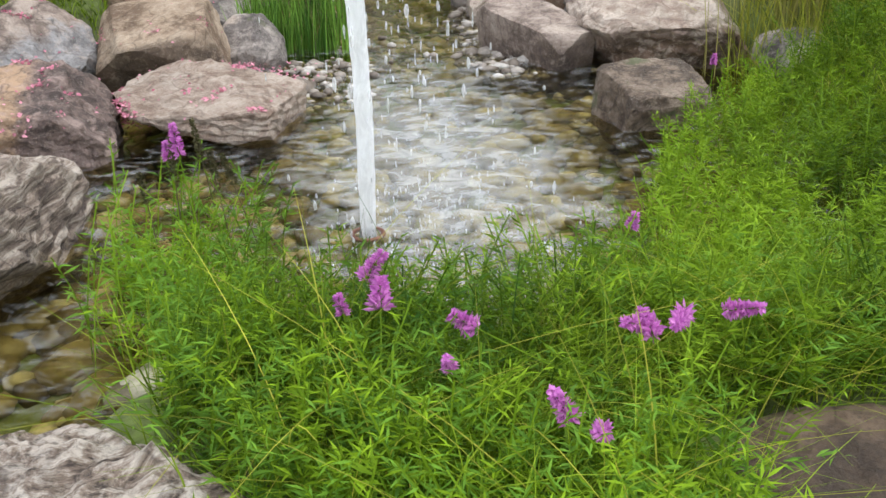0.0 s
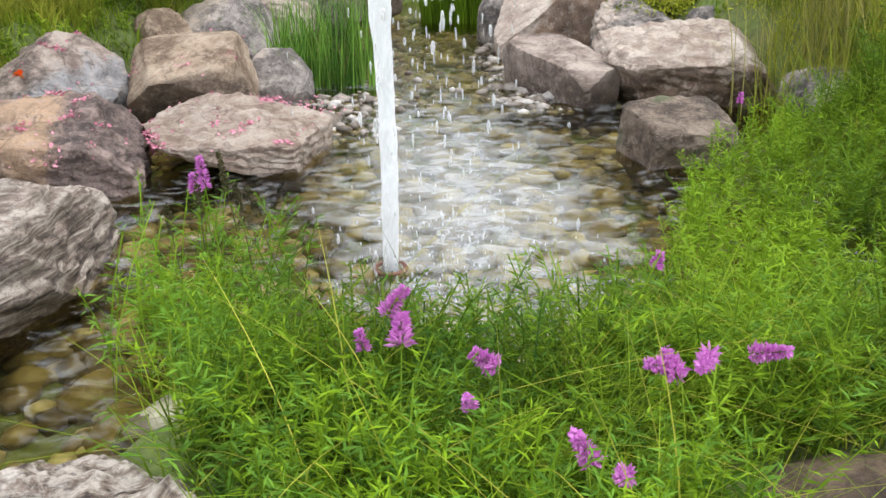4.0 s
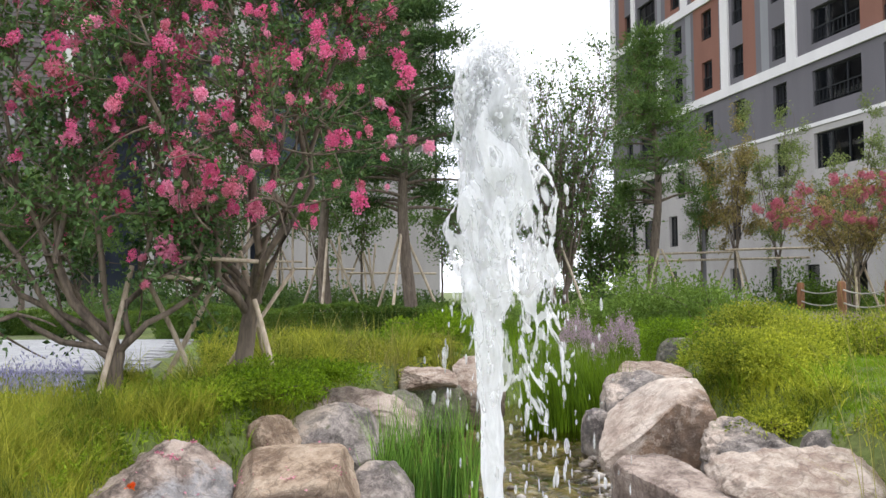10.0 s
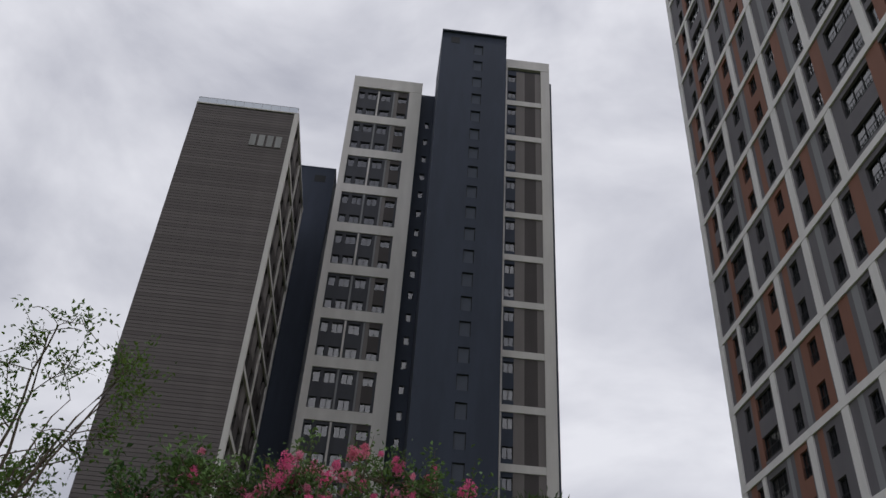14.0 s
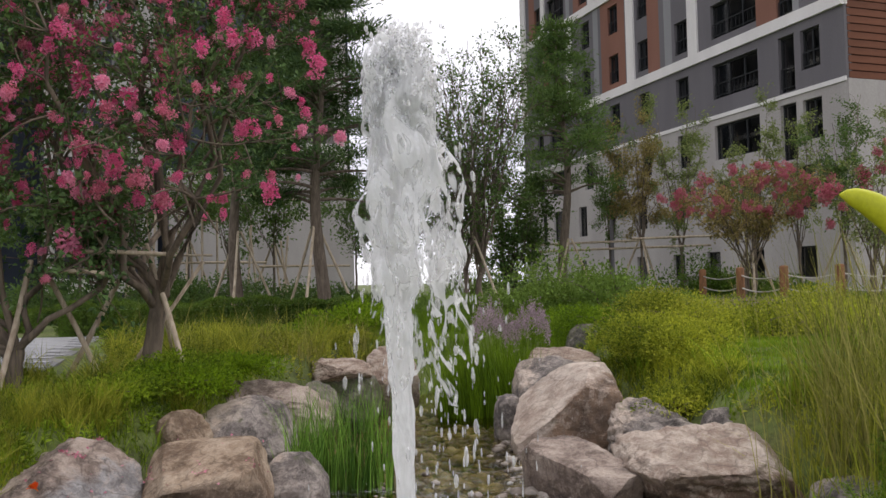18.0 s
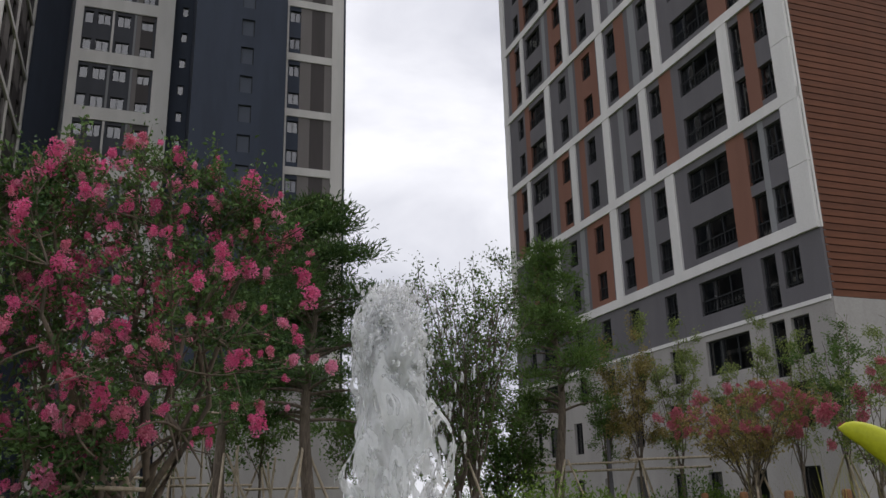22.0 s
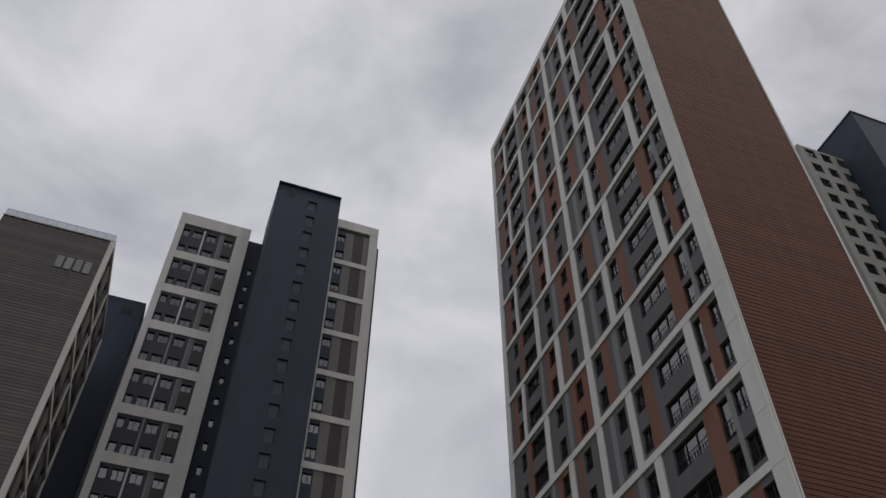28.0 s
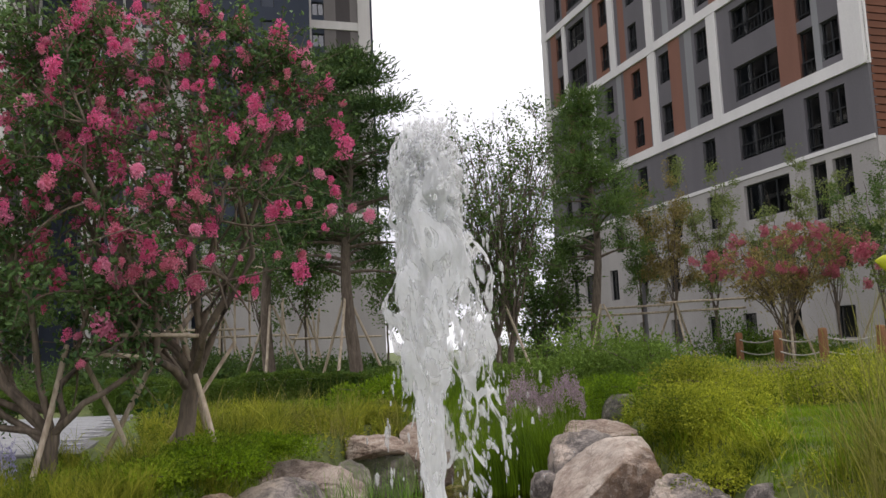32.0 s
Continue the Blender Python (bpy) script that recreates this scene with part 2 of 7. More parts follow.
def bark_mat(name, dark, light, scale=6.0):
    m, nt, b = _mat(name)
    n = _noise(nt, scale, 6, 0.65, _coord(nt, (3, 3, 0.6)), 0.6)
    r = _ramp(nt, [(0.3, dark), (0.7, light)])
    nt.links.new(n.outputs["Fac"], r.inputs["Fac"])
    nt.links.new(r.outputs["Color"], b.inputs["Base Color"])
    b.inputs["Roughness"].default_value = 0.85
    _bump(nt, b, n.outputs["Fac"], 0.6, 0.02)
    return m


def glass_mat(name, tint, gloss_rough=0.03, ior=1.5, bump=0.0, bump_scale=(1, 1, 1), bscale=8.0):
    """Thin clear glass or water: light goes straight through, tinted, and the surface is glossy by Fresnel."""
    m, nt, b = _mat(name)
    nt.nodes.remove(b)
    tp = nt.nodes.new("ShaderNodeBsdfTransparent")
    tp.inputs["Color"].default_value = (*tint, 1)
    gl = nt.nodes.new("ShaderNodeBsdfGlossy")
    gl.inputs["Roughness"].default_value = gloss_rough
    fr = nt.nodes.new("ShaderNodeFresnel")
    fr.inputs["IOR"].default_value = ior
    mx = nt.nodes.new("ShaderNodeMixShader")
    nt.links.new(fr.outputs[0], mx.inputs[0])
    nt.links.new(tp.outputs[0], mx.inputs[1])
    nt.links.new(gl.outputs[0], mx.inputs[2])
    nt.links.new(mx.outputs[0], nt.nodes["Material Output"].inputs["Surface"])
    if bump:
        n = _noise(nt, bscale, 4, 0.55, _coord(nt, bump_scale), 0.8)
        bp = nt.nodes.new("ShaderNodeBump")
        bp.inputs["Strength"].default_value = bump
        bp.inputs["Distance"].default_value = 0.12
        nt.links.new(n.outputs["Fac"], bp.inputs["Height"])
        nt.links.new(bp.outputs["Normal"], gl.inputs["Normal"])
        nt.links.new(bp.outputs["Normal"], fr.inputs["Normal"])
    return m


def ground_mat():
    m, nt, b = _mat("soil_and_turf")
    v = _coord(nt)
    n, n2 = _noise(nt, 0.8, 6, 0.6, v), _noise(nt, 18, 5, 0.65, v)
    r = _ramp(nt, [(0.35, (0.06, 0.07, 0.02)), (0.55, (0.11, 0.15, 0.03)), (0.75, (0.14, 0.13, 0.05))])
    nt.links.new(n.outputs["Fac"], r.inputs["Fac"])
    r2 = _ramp(nt, [(0.3, (0.5,) * 3), (0.7, (1.2,) * 3)])
    nt.links.new(n2.outputs["Fac"], r2.inputs["Fac"])
    nt.links.new(_mixc(nt, 1.0, r.outputs["Color"], r2.outputs["Color"], "MULTIPLY"), b.inputs["Base Color"])
    b.inputs["Roughness"].default_value = 0.95
    _bump(nt, b, n2.outputs["Fac"], 0.6, 0.03)
    return m


def pebble_mat(name, tones):
    m, nt, b = _mat(name)
    oi = nt.nodes.new("ShaderNodeNewGeometry")
    r = _ramp(nt, list(zip((0.0, 0.35, 0.7, 1.0), tones)))
    nt.links.new(oi.outputs["Random Per Island"], r.inputs["Fac"])
    n = _noise(nt, 40, 5, 0.6, _coord(nt))
    r2 = _ramp(nt, [(0.3, (0.7,) * 3), (0.7, (1.15,) * 3)])
    nt.links.new(n.outputs["Fac"], r2.inputs["Fac"])
    nt.links.new(_mixc(nt, 1.0, r.outputs["Color"], r2.outputs["Color"], "MULTIPLY"), b.inputs["Base Color"])
    b.inputs["Roughness"].default_value = 0.55
    return m


def foam_mat(name, alpha, scale=14.0):
    """Broken white water: bright where air is mixed in, clear between."""
    m, nt, b = _mat(name)
    v = _coord(nt, (1, 1, 0.35))
    n = _noise(nt, scale, 6, 0.7, v, 0.8)
    b.inputs["Base Color"].default_value = (0.97, 0.975, 0.98, 1)
    b.inputs["Roughness"].default_value = 0.25
    b.inputs["Subsurface Weight"].default_value = 0.0
    tp = nt.nodes.new("ShaderNodeBsdfTransparent")
    tl = nt.nodes.new("ShaderNodeBsdfTranslucent")
    tl.inputs["Color"].default_value = (0.98, 0.985, 1, 1)
    m1 = nt.nodes.new("ShaderNodeMixShader")
    m1.inputs[0].default_value = 0.6
    nt.links.new(b.outputs[0], m1.inputs[1])
    nt.links.new(tl.outputs[0], m1.inputs[2])
    r = _ramp(nt, [(0.36, (alpha[0],) * 3), (0.62, (alpha[1],) * 3)])
    nt.links.new(n.outputs["Fac"], r.inputs["Fac"])
    m2 = nt.nodes.new("ShaderNodeMixShader")
    nt.links.new(r.outputs["Color"], m2.inputs[0])
    nt.links.new(tp.outputs[0], m2.inputs[1])
    nt.links.new(m1.outputs[0], m2.inputs[2])
    nt.links.new(m2.outputs[0], nt.nodes["Material Output"].inputs["Surface"])
    _bump(nt, b, n.outputs["Fac"], 0.8, 0.02)
    return m


def foam_sheen_mat():
    """Foam on churned water, thick near the jet and torn into flecks farther out; its pale veil also paints in the
    sheen of mirrored sky and plume.
    """
    m, nt, b = _mat("foam_and_sheen")
    v = _coord(nt, (1.9, 0.58, 1))
    ln = nt.nodes.new("ShaderNodeVectorMath")
    ln.operation = "LENGTH"
    nt.links.new(v, ln.inputs[0])
    n = _noise(nt, 6, 8, 0.62, _coord(nt, (1, 1.3, 1)), 0.9)
    fall = nt.nodes.new("ShaderNodeMapRange")
    fall.inputs["From Min"].default_value, fall.inputs["From Max"].default_value = 0.05, 1.55
    fall.inputs["To Min"].default_value, fall.inputs["To Max"].default_value = 0.12, -0.20
    nt.links.new(ln.outputs["Value"], fall.inputs["Value"])
    ad = nt.nodes.new("ShaderNodeMath")
    ad.operation = "ADD"
    nt.links.new(n.outputs["Fac"], ad.inputs[0])
    nt.links.new(fall.outputs[0], ad.inputs[1])
    r = _ramp(nt, [(0.32, (0, 0, 0)), (0.80, (0.50,) * 3)])
    nt.links.new(ad.outputs[0], r.inputs["Fac"])
    b.inputs["Base Color"].default_value = (0.88, 0.9, 0.92, 1)
    b.inputs["Roughness"].default_value = 0.35
    tp = nt.nodes.new("ShaderNodeBsdfTransparent")
    mx = nt.nodes.new("ShaderNodeMixShader")
    nt.links.new(r.outputs["Color"], mx.inputs[0])
    nt.links.new(tp.outputs[0], mx.inputs[1])
    nt.links.new(b.outputs[0], mx.inputs[2])
    nt.links.new(mx.outputs[0], nt.nodes["Material Output"].inputs["Surface"])
    _bump(nt, b, n.outputs["Fac"], 0.8, 0.03)
    return m


def lace_mat():
    """Thin torn water: whole near the top of the jet, more and more holes on the way down."""
    m, nt, b = _mat("torn_water")
    v = _coord(nt, (1, 1, 0.45))
    n, n2 = _noise(nt, 9, 3, 0.5, v, 1.5), _noise(nt, 40, 4, 0.6, v, 0.5)
    sp = nt.nodes.new("ShaderNodeSeparateXYZ")
    nt.links.new(_coord(nt), sp.inputs[0])
    mr = nt.nodes.new("ShaderNodeMapRange")
    mr.inputs["From Min"].default_value, mr.inputs["From Max"].default_value = 1.1, 2.4
    mr.inputs["To Min"].default_value, mr.inputs["To Max"].default_value = -0.12, 0.05
    nt.links.new(sp.outputs["Z"], mr.inputs["Value"])
    ad = nt.nodes.new("ShaderNodeMath")
    ad.operation = "ADD"
    nt.links.new(n.outputs["Fac"], ad.inputs[0])
    nt.links.new(mr.outputs[0], ad.inputs[1])
    r = _ramp(nt, [(0.49, (0, 0, 0)), (0.53, (0.8,) * 3)])
    nt.links.new(ad.outputs[0], r.inputs["Fac"])
    b.inputs["Base Color"].default_value = (0.97, 0.975, 0.98, 1)
    b.inputs["Roughness"].default_value = 0.15
    tl = nt.nodes.new("ShaderNodeBsdfTranslucent")
    tl.inputs["Color"].default_value = (0.98, 0.985, 1, 1)
    m1 = nt.nodes.new("ShaderNodeMixShader")
    m1.inputs[0].default_value = 0.55
    nt.links.new(b.outputs[0], m1.inputs[1])
    nt.links.new(tl.outputs[0], m1.inputs[2])
    tp = nt.nodes.new("ShaderNodeBsdfTransparent")
    mx = nt.nodes.new("ShaderNodeMixShader")
    nt.links.new(r.outputs["Color"], mx.inputs[0])
    nt.links.new(tp.outputs[0], mx.inputs[1])
    nt.links.new(m1.outputs[0], mx.inputs[2])
    nt.links.new(mx.outputs[0], nt.nodes["Material Output"].inputs["Surface"])
    _bump(nt, b, n2.outputs["Fac"], 1.0, 0.03)
    return m


FOAM_SHEEN = foam_sheen_mat()
WHITE = painted("white_render", (0.76, 0.735, 0.73), 0.7, 0.06, 2.0, 0.12)
CREAM = painted("pale_render", (0.67, 0.64, 0.625), 0.7, 0.06, 2.0, 0.14)
GREY = painted("grey_render", (0.158, 0.149, 0.163), 0.7, 0.08, 2.0, 0.15)
LGREY = painted("light_grey_render", (0.27, 0.272, 0.285), 0.7, 0.08, 2.0, 0.15)
RED = painted("terracotta_render", (0.245, 0.12, 0.09), 0.7, 0.1, 2.0, 0.15)
SLATE = painted("charcoal_render", (0.072, 0.074, 0.088), 0.6, 0.12, 2.0, 0.2)
NAVY = painted("dark_slate_render", (0.053, 0.064, 0.094), 0.6, 0.12, 2.0, 0.2)
BROWNGREY = painted("brown_grey_render", (0.085, 0.075, 0.076), 0.65, 0.1, 2.0, 0.15)
TAUPE = painted("taupe_render", (0.21, 0.19, 0.187), 0.65, 0.1, 2.0, 0.15)
STONE = painted("pale_stone_cladding", (0.42, 0.395, 0.385), 0.75, 0.1, 1.5, 0.22)
DIMSTONE = painted("grey_stone_plinth", (0.24, 0.228, 0.218), 0.75, 0.1, 1.5, 0.22)
BRICK = cladding("terracotta_cladding", (0.150, 0.057, 0.032))
BRICKBACK = painted("cladding_joint", (0.07, 0.03, 0.02), 0.9)
SIDING = cladding("warm_grey_cladding", (0.145, 0.127, 0.128), 0.1)
SIDEBACK = painted("siding_joint", (0.05, 0.046, 0.044), 0.9)
FRAME = painted("dark_window_frame", (0.03, 0.032, 0.036), 0.45, 0.1, 4, 0.1)
# dark colour of solid blocks behind panes, painted in place of shaded rooms
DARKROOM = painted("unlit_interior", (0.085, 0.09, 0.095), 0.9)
GLASS = glass_mat("window_glass", (0.5, 0.54, 0.56), 0.03, 2.6)
BLUEGLASS = painted("blue_grey_opaque_glass", (0.085, 0.098, 0.13), 0.3, 0.1, 2, 0.1)
COPPER = painted("dull_copper", (0.22, 0.11, 0.08), 0.55, 0.2, 6, 0.3, 0.3)
METAL = painted("galvanised_metal", (0.45, 0.46, 0.47), 0.4, 0.1, 4, 0.1, 0.8)
SIGN = painted("pale_lettering", (0.33, 0.33, 0.33), 0.5)
GROUND = ground_mat()
PEBBLE = pebble_mat("river_pebble", ((0.06, 0.045, 0.02), (0.145, 0.115, 0.05), (0.25, 0.21, 0.105), (0.40, 0.37, 0.26)))
PEBBLE_PALE = pebble_mat("pale_shore_pebble", ((0.11, 0.085, 0.065), (0.23, 0.19, 0.155), (0.36, 0.32, 0.28), (0.52, 0.49, 0.45)))
WATER = glass_mat("pond_water", (0.80, 0.73, 0.42), 0.06, 1.34, 0.38, (1.0, 2.0, 1.0), 4.0)
JET = foam_mat("white_water", (0.66, 0.96), 16.0)
SPRAY = foam_mat("spray_water", (0.15, 0.62), 45.0)
SHEET = lace_mat()
# brown-yellow foot of the stone, with shade of the underside painted in
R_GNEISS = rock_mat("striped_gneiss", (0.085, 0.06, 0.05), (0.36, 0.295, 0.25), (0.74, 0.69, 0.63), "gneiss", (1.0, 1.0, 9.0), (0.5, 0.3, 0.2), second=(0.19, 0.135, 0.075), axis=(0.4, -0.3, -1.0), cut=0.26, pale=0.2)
R_BAND = rock_mat("brown_and_white_banded_stone", (0.06, 0.042, 0.033), (0.36, 0.29, 0.24), (0.86, 0.82, 0.77), "gneiss", (3.2, 3.2, 5.0), (0.9, 0.5, 0.3), pale=0.6)
# dark second colour: rough broken front, mostly shade painted on front and underside
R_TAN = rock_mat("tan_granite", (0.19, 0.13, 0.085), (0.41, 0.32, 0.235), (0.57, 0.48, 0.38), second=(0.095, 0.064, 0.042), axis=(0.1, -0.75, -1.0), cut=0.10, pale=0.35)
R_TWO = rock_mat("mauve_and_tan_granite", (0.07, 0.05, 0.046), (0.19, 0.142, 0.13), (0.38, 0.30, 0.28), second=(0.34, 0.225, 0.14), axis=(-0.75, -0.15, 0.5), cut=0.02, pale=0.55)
# dark second colour paints the shaded left, front and lower side
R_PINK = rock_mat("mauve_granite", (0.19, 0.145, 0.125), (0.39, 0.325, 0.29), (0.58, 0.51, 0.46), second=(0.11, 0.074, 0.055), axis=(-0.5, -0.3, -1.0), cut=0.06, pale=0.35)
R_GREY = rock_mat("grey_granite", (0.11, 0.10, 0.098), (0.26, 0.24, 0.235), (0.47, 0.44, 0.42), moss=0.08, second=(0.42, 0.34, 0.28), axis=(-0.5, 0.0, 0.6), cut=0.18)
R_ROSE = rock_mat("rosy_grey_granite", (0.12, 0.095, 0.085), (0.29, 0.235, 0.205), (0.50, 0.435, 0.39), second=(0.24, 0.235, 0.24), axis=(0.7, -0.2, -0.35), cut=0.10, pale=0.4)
# dark second colour paints the shade under the slab
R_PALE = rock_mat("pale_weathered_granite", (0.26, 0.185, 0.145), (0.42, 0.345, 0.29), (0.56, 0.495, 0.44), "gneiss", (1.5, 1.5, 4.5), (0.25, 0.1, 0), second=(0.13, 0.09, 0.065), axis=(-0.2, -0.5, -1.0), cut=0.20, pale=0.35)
# the rust of these two also carries painted shade of fronts and undersides
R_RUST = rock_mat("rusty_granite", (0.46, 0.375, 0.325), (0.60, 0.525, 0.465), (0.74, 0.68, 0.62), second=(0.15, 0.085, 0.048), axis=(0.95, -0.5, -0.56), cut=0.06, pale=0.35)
R_LEDGE = rock_mat("pale_granite_rusty_shaded_underside", (0.37, 0.285, 0.24), (0.52, 0.45, 0.39), (0.72, 0.66, 0.60), second=(0.13, 0.075, 0.045), axis=(0.0, -0.4, -1.0), cut=0.02, pale=0.4)
R_MOSS = rock_mat("mossy_grey_stone", (0.09, 0.09, 0.08), (0.21, 0.2, 0.175), (0.34, 0.32, 0.29), moss=0.8)
R_DARK = rock_mat("dark_weathered_stone", (0.07, 0.05, 0.036), (0.19, 0.145, 0.11), (0.36, 0.30, 0.245), moss=0.3, pale=0.35)
R_WET = rock_mat("wet_brown_stone", (0.06, 0.04, 0.026), (0.13, 0.09, 0.06), (0.22, 0.16, 0.11), pale=0.12, fleck=0.06)
L_GRASS = leaf_mat("fresh_grass", (0.018, 0.050, 0.004), (0.31, 0.43, 0.030), 0.5, 0.3)
L_FRESH = leaf_mat("vivid_green_leaf", (0.016, 0.055, 0.003), (0.22, 0.35, 0.014), 0.5, 0.3)
L_COOL = leaf_mat("blue_green_leaf", (0.018, 0.06, 0.009), (0.15, 0.295, 0.030), 0.5, 0.3)
L_RED = leaf_mat("red_orange_petal", (0.6, 0.03, 0.01), (0.85, 0.12, 0.03), 0.5, 0.2)
L_YGRASS = leaf_mat("yellow_green_grass", (0.024, 0.048, 0.005), (0.46, 0.44, 0.062), 0.5, 0.3)
L_DRY = leaf_mat("dry_tall_grass", (0.08, 0.085, 0.018), (0.44, 0.38, 0.13), 0.6, 0.25)
L_STRIFE = leaf_mat("loosestrife_leaf", (0.014, 0.046, 0.004), (0.17, 0.285, 0.014), 0.5, 0.25)
L_REED = leaf_mat("dark_rush", (0.02, 0.075, 0.012), (0.28, 0.50, 0.085), 0.5, 0.2)
L_SPENT = leaf_mat("spent_flower", (0.03, 0.028, 0.014), (0.12, 0.10, 0.05), 0.7, 0.1)
L_OLIVE = leaf_mat("feathery_olive_leaf", (0.045, 0.085, 0.018), (0.19, 0.29, 0.065), 0.6, 0.25)
L_HEDGE = leaf_mat("hedge_leaf", (0.018, 0.045, 0.01), (0.10, 0.16, 0.03), 0.45, 0.2)
L_SHRUB = leaf_mat("lime_shrub_leaf", (0.024, 0.050, 0.005), (0.50, 0.51, 0.050), 0.5, 0.3)
L_MYRTLE = leaf_mat("myrtle_leaf", (0.014, 0.045, 0.010), (0.12, 0.21, 0.035), 0.4, 0.2)
L_MLEAF = leaf_mat("crape_myrtle_leaf", (0.016, 0.050, 0.018), (0.15, 0.245, 0.085), 0.38, 0.12, 1.2, (0.2, 0.3, 0.05))
L_PINE = leaf_mat("pine_needle", (0.02, 0.05, 0.022), (0.095, 0.16, 0.06), 0.55, 0.1)
L_TREE = leaf_mat("tree_leaf", (0.02, 0.05, 0.018), (0.12, 0.20, 0.065), 0.5, 0.2)
L_PALE = leaf_mat("pale_tree_leaf", (0.07, 0.10, 0.035), (0.27, 0.31, 0.13), 0.55, 0.25)
L_RUSSET = leaf_mat("russet_leaf", (0.13, 0.085, 0.04), (0.38, 0.28, 0.13), 0.55, 0.25)
L_PETAL = leaf_mat("pink_petal", (0.66, 0.06, 0.24), (0.92, 0.32, 0.52), 0.6, 0.4, 1.2, (0.85, 0.22, 0.45))
L_FADED = leaf_mat("faded_rose_petal", (0.58, 0.11, 0.22), (0.86, 0.36, 0.48), 0.6, 0.35, 1.2, (0.75, 0.3, 0.35))
L_ROSE = leaf_mat("rose_petal", (0.36, 0.075, 0.11), (0.58, 0.22, 0.26), 0.6, 0.35, 1.2, (0.75, 0.25, 0.35))
L_BLUSH = leaf_mat("pale_pink_petal", (0.66, 0.16, 0.32), (0.92, 0.44, 0.60), 0.6, 0.35, 1.2, (0.9, 0.5, 0.6))
L_PURPLE = leaf_mat("magenta_petal", (0.42, 0.10, 0.40), (0.82, 0.36, 0.74), 0.6, 0.35, 1.2, (0.75, 0.25, 0.7))
L_FALLEN = leaf_mat("fallen_petal", (0.42, 0.10, 0.17), (0.72, 0.34, 0.42), 0.7, 0.2, 1.2, (0.6, 0.25, 0.3))
L_LILAC = leaf_mat("lilac_petal", (0.20, 0.19, 0.32), (0.42, 0.40, 0.58), 0.7, 0.3, 1.2, (0.4, 0.38, 0.55))
L_MAUVE = leaf_mat("mauve_haze", (0.20, 0.15, 0.17), (0.40, 0.31, 0.34), 0.7, 0.3, 1.2, (0.5, 0.35, 0.45))
BARK = bark_mat("grey_brown_bark", (0.055, 0.04, 0.03), (0.20, 0.155, 0.12))
BARK_M = bark_mat("smooth_myrtle_bark", (0.05, 0.038, 0.028), (0.22, 0.17, 0.125), 4.0)
TIMBER = bark_mat("rusty_timber", (0.10, 0.042, 0.018), (0.26, 0.12, 0.05), 5.0)
POLE = bark_mat("pale_wooden_stake", (0.26, 0.20, 0.14), (0.56, 0.47, 0.36), 5.0)
ROPE = painted("pale_rope", (0.42, 0.40, 0.36), 0.9)
PAVER = cladding("pale_paver", (0.34, 0.345, 0.355), 0.3)
PAVE_JOINT = painted("paving_joint", (0.2, 0.2, 0.2), 0.95)
YELLOW = painted("yellow_glossy_leaf", (0.50, 0.52, 0.03), 0.35, 0.12, 3, 0.2)

# ---- mesh helpers ----
def obj(name, verts, faces, mats, parent=None, idx=None, smooth=False):
    me = bpy.data.meshes.new(name)
    v = np.asarray(verts, dtype=np.float32).reshape(-1, 3)
    if isinstance(faces, np.ndarray):
        k = faces.shape[1]
        flat, starts, tot = faces.ravel(), np.arange(len(faces)) * k, np.full(len(faces), k)
    else:
        flat = np.array([i for f in faces for i in f])
        tot = np.array([len(f) for f in faces])
        starts = np.concatenate([[0], np.cumsum(tot)[:-1]])
    me.vertices.add(len(v))
    me.vertices.foreach_set("co", v.ravel())
    me.loops.add(len(flat))
    me.loops.foreach_set("vertex_index", flat.astype(np.int32))
    me.polygons.add(len(starts))
    me.polygons.foreach_set("loop_start", starts.astype(np.int32))
    me.polygons.foreach_set("loop_total", tot.astype(np.int32))
    for m in (mats if isinstance(mats, (list, tuple)) else [mats]):
        me.materials.append(m)
    if idx is not None:
        me.polygons.foreach_set("material_index", np.asarray(idx, dtype=np.int32))
    me.polygons.foreach_set("use_smooth", np.full(len(starts), bool(smooth)))
    me.update(calc_edges=True)
    ob = new(name, me)
    if parent:
        ob.parent = parent
    return ob


def thing(name, m, label, category, group="", kind=""):
    e = new(name)
    e.matrix_basis = m
    return tagged(e, label, category, group, kind)


def share(name, me, parent, m):
    """One more object on a mesh that is there already."""
    o = new(name, me)
    o.parent = parent
    o.matrix_basis = m
    return o


BOXF = np.array([[0, 1, 3, 2], [4, 6, 7, 5], [0, 4, 5, 1], [2, 3, 7, 6], [0, 2, 6, 4], [1, 5, 7, 3]])


class Boxes:
    """Collects boxes, each with a material index, into one mesh."""
    def __init__(self):
        self.v, self.f, self.i, self.n = [], [], [], 0

    def add(self, x0, x1, y0, y1, z0, z1, k=0):
        self.v.append([(x, y, z) for x in (x0, x1) for y in (y0, y1) for z in (z0, z1)])
        self.f.append(BOXF[:, ::-1] + self.n)
        self.i += [k] * 6
        self.n += 8

    def make(self, name, mats, parent=None):
        return obj(name, np.concatenate([np.array(a, float) for a in self.v]), np.concatenate(self.f), mats, parent, self.i)


def box_part(name, x0, x1, y0, y1, z0, z1, m, parent):
    b = Boxes()
    b.add(x0, x1, y0, y1, z0, z1)
    return b.make(name, m, parent)


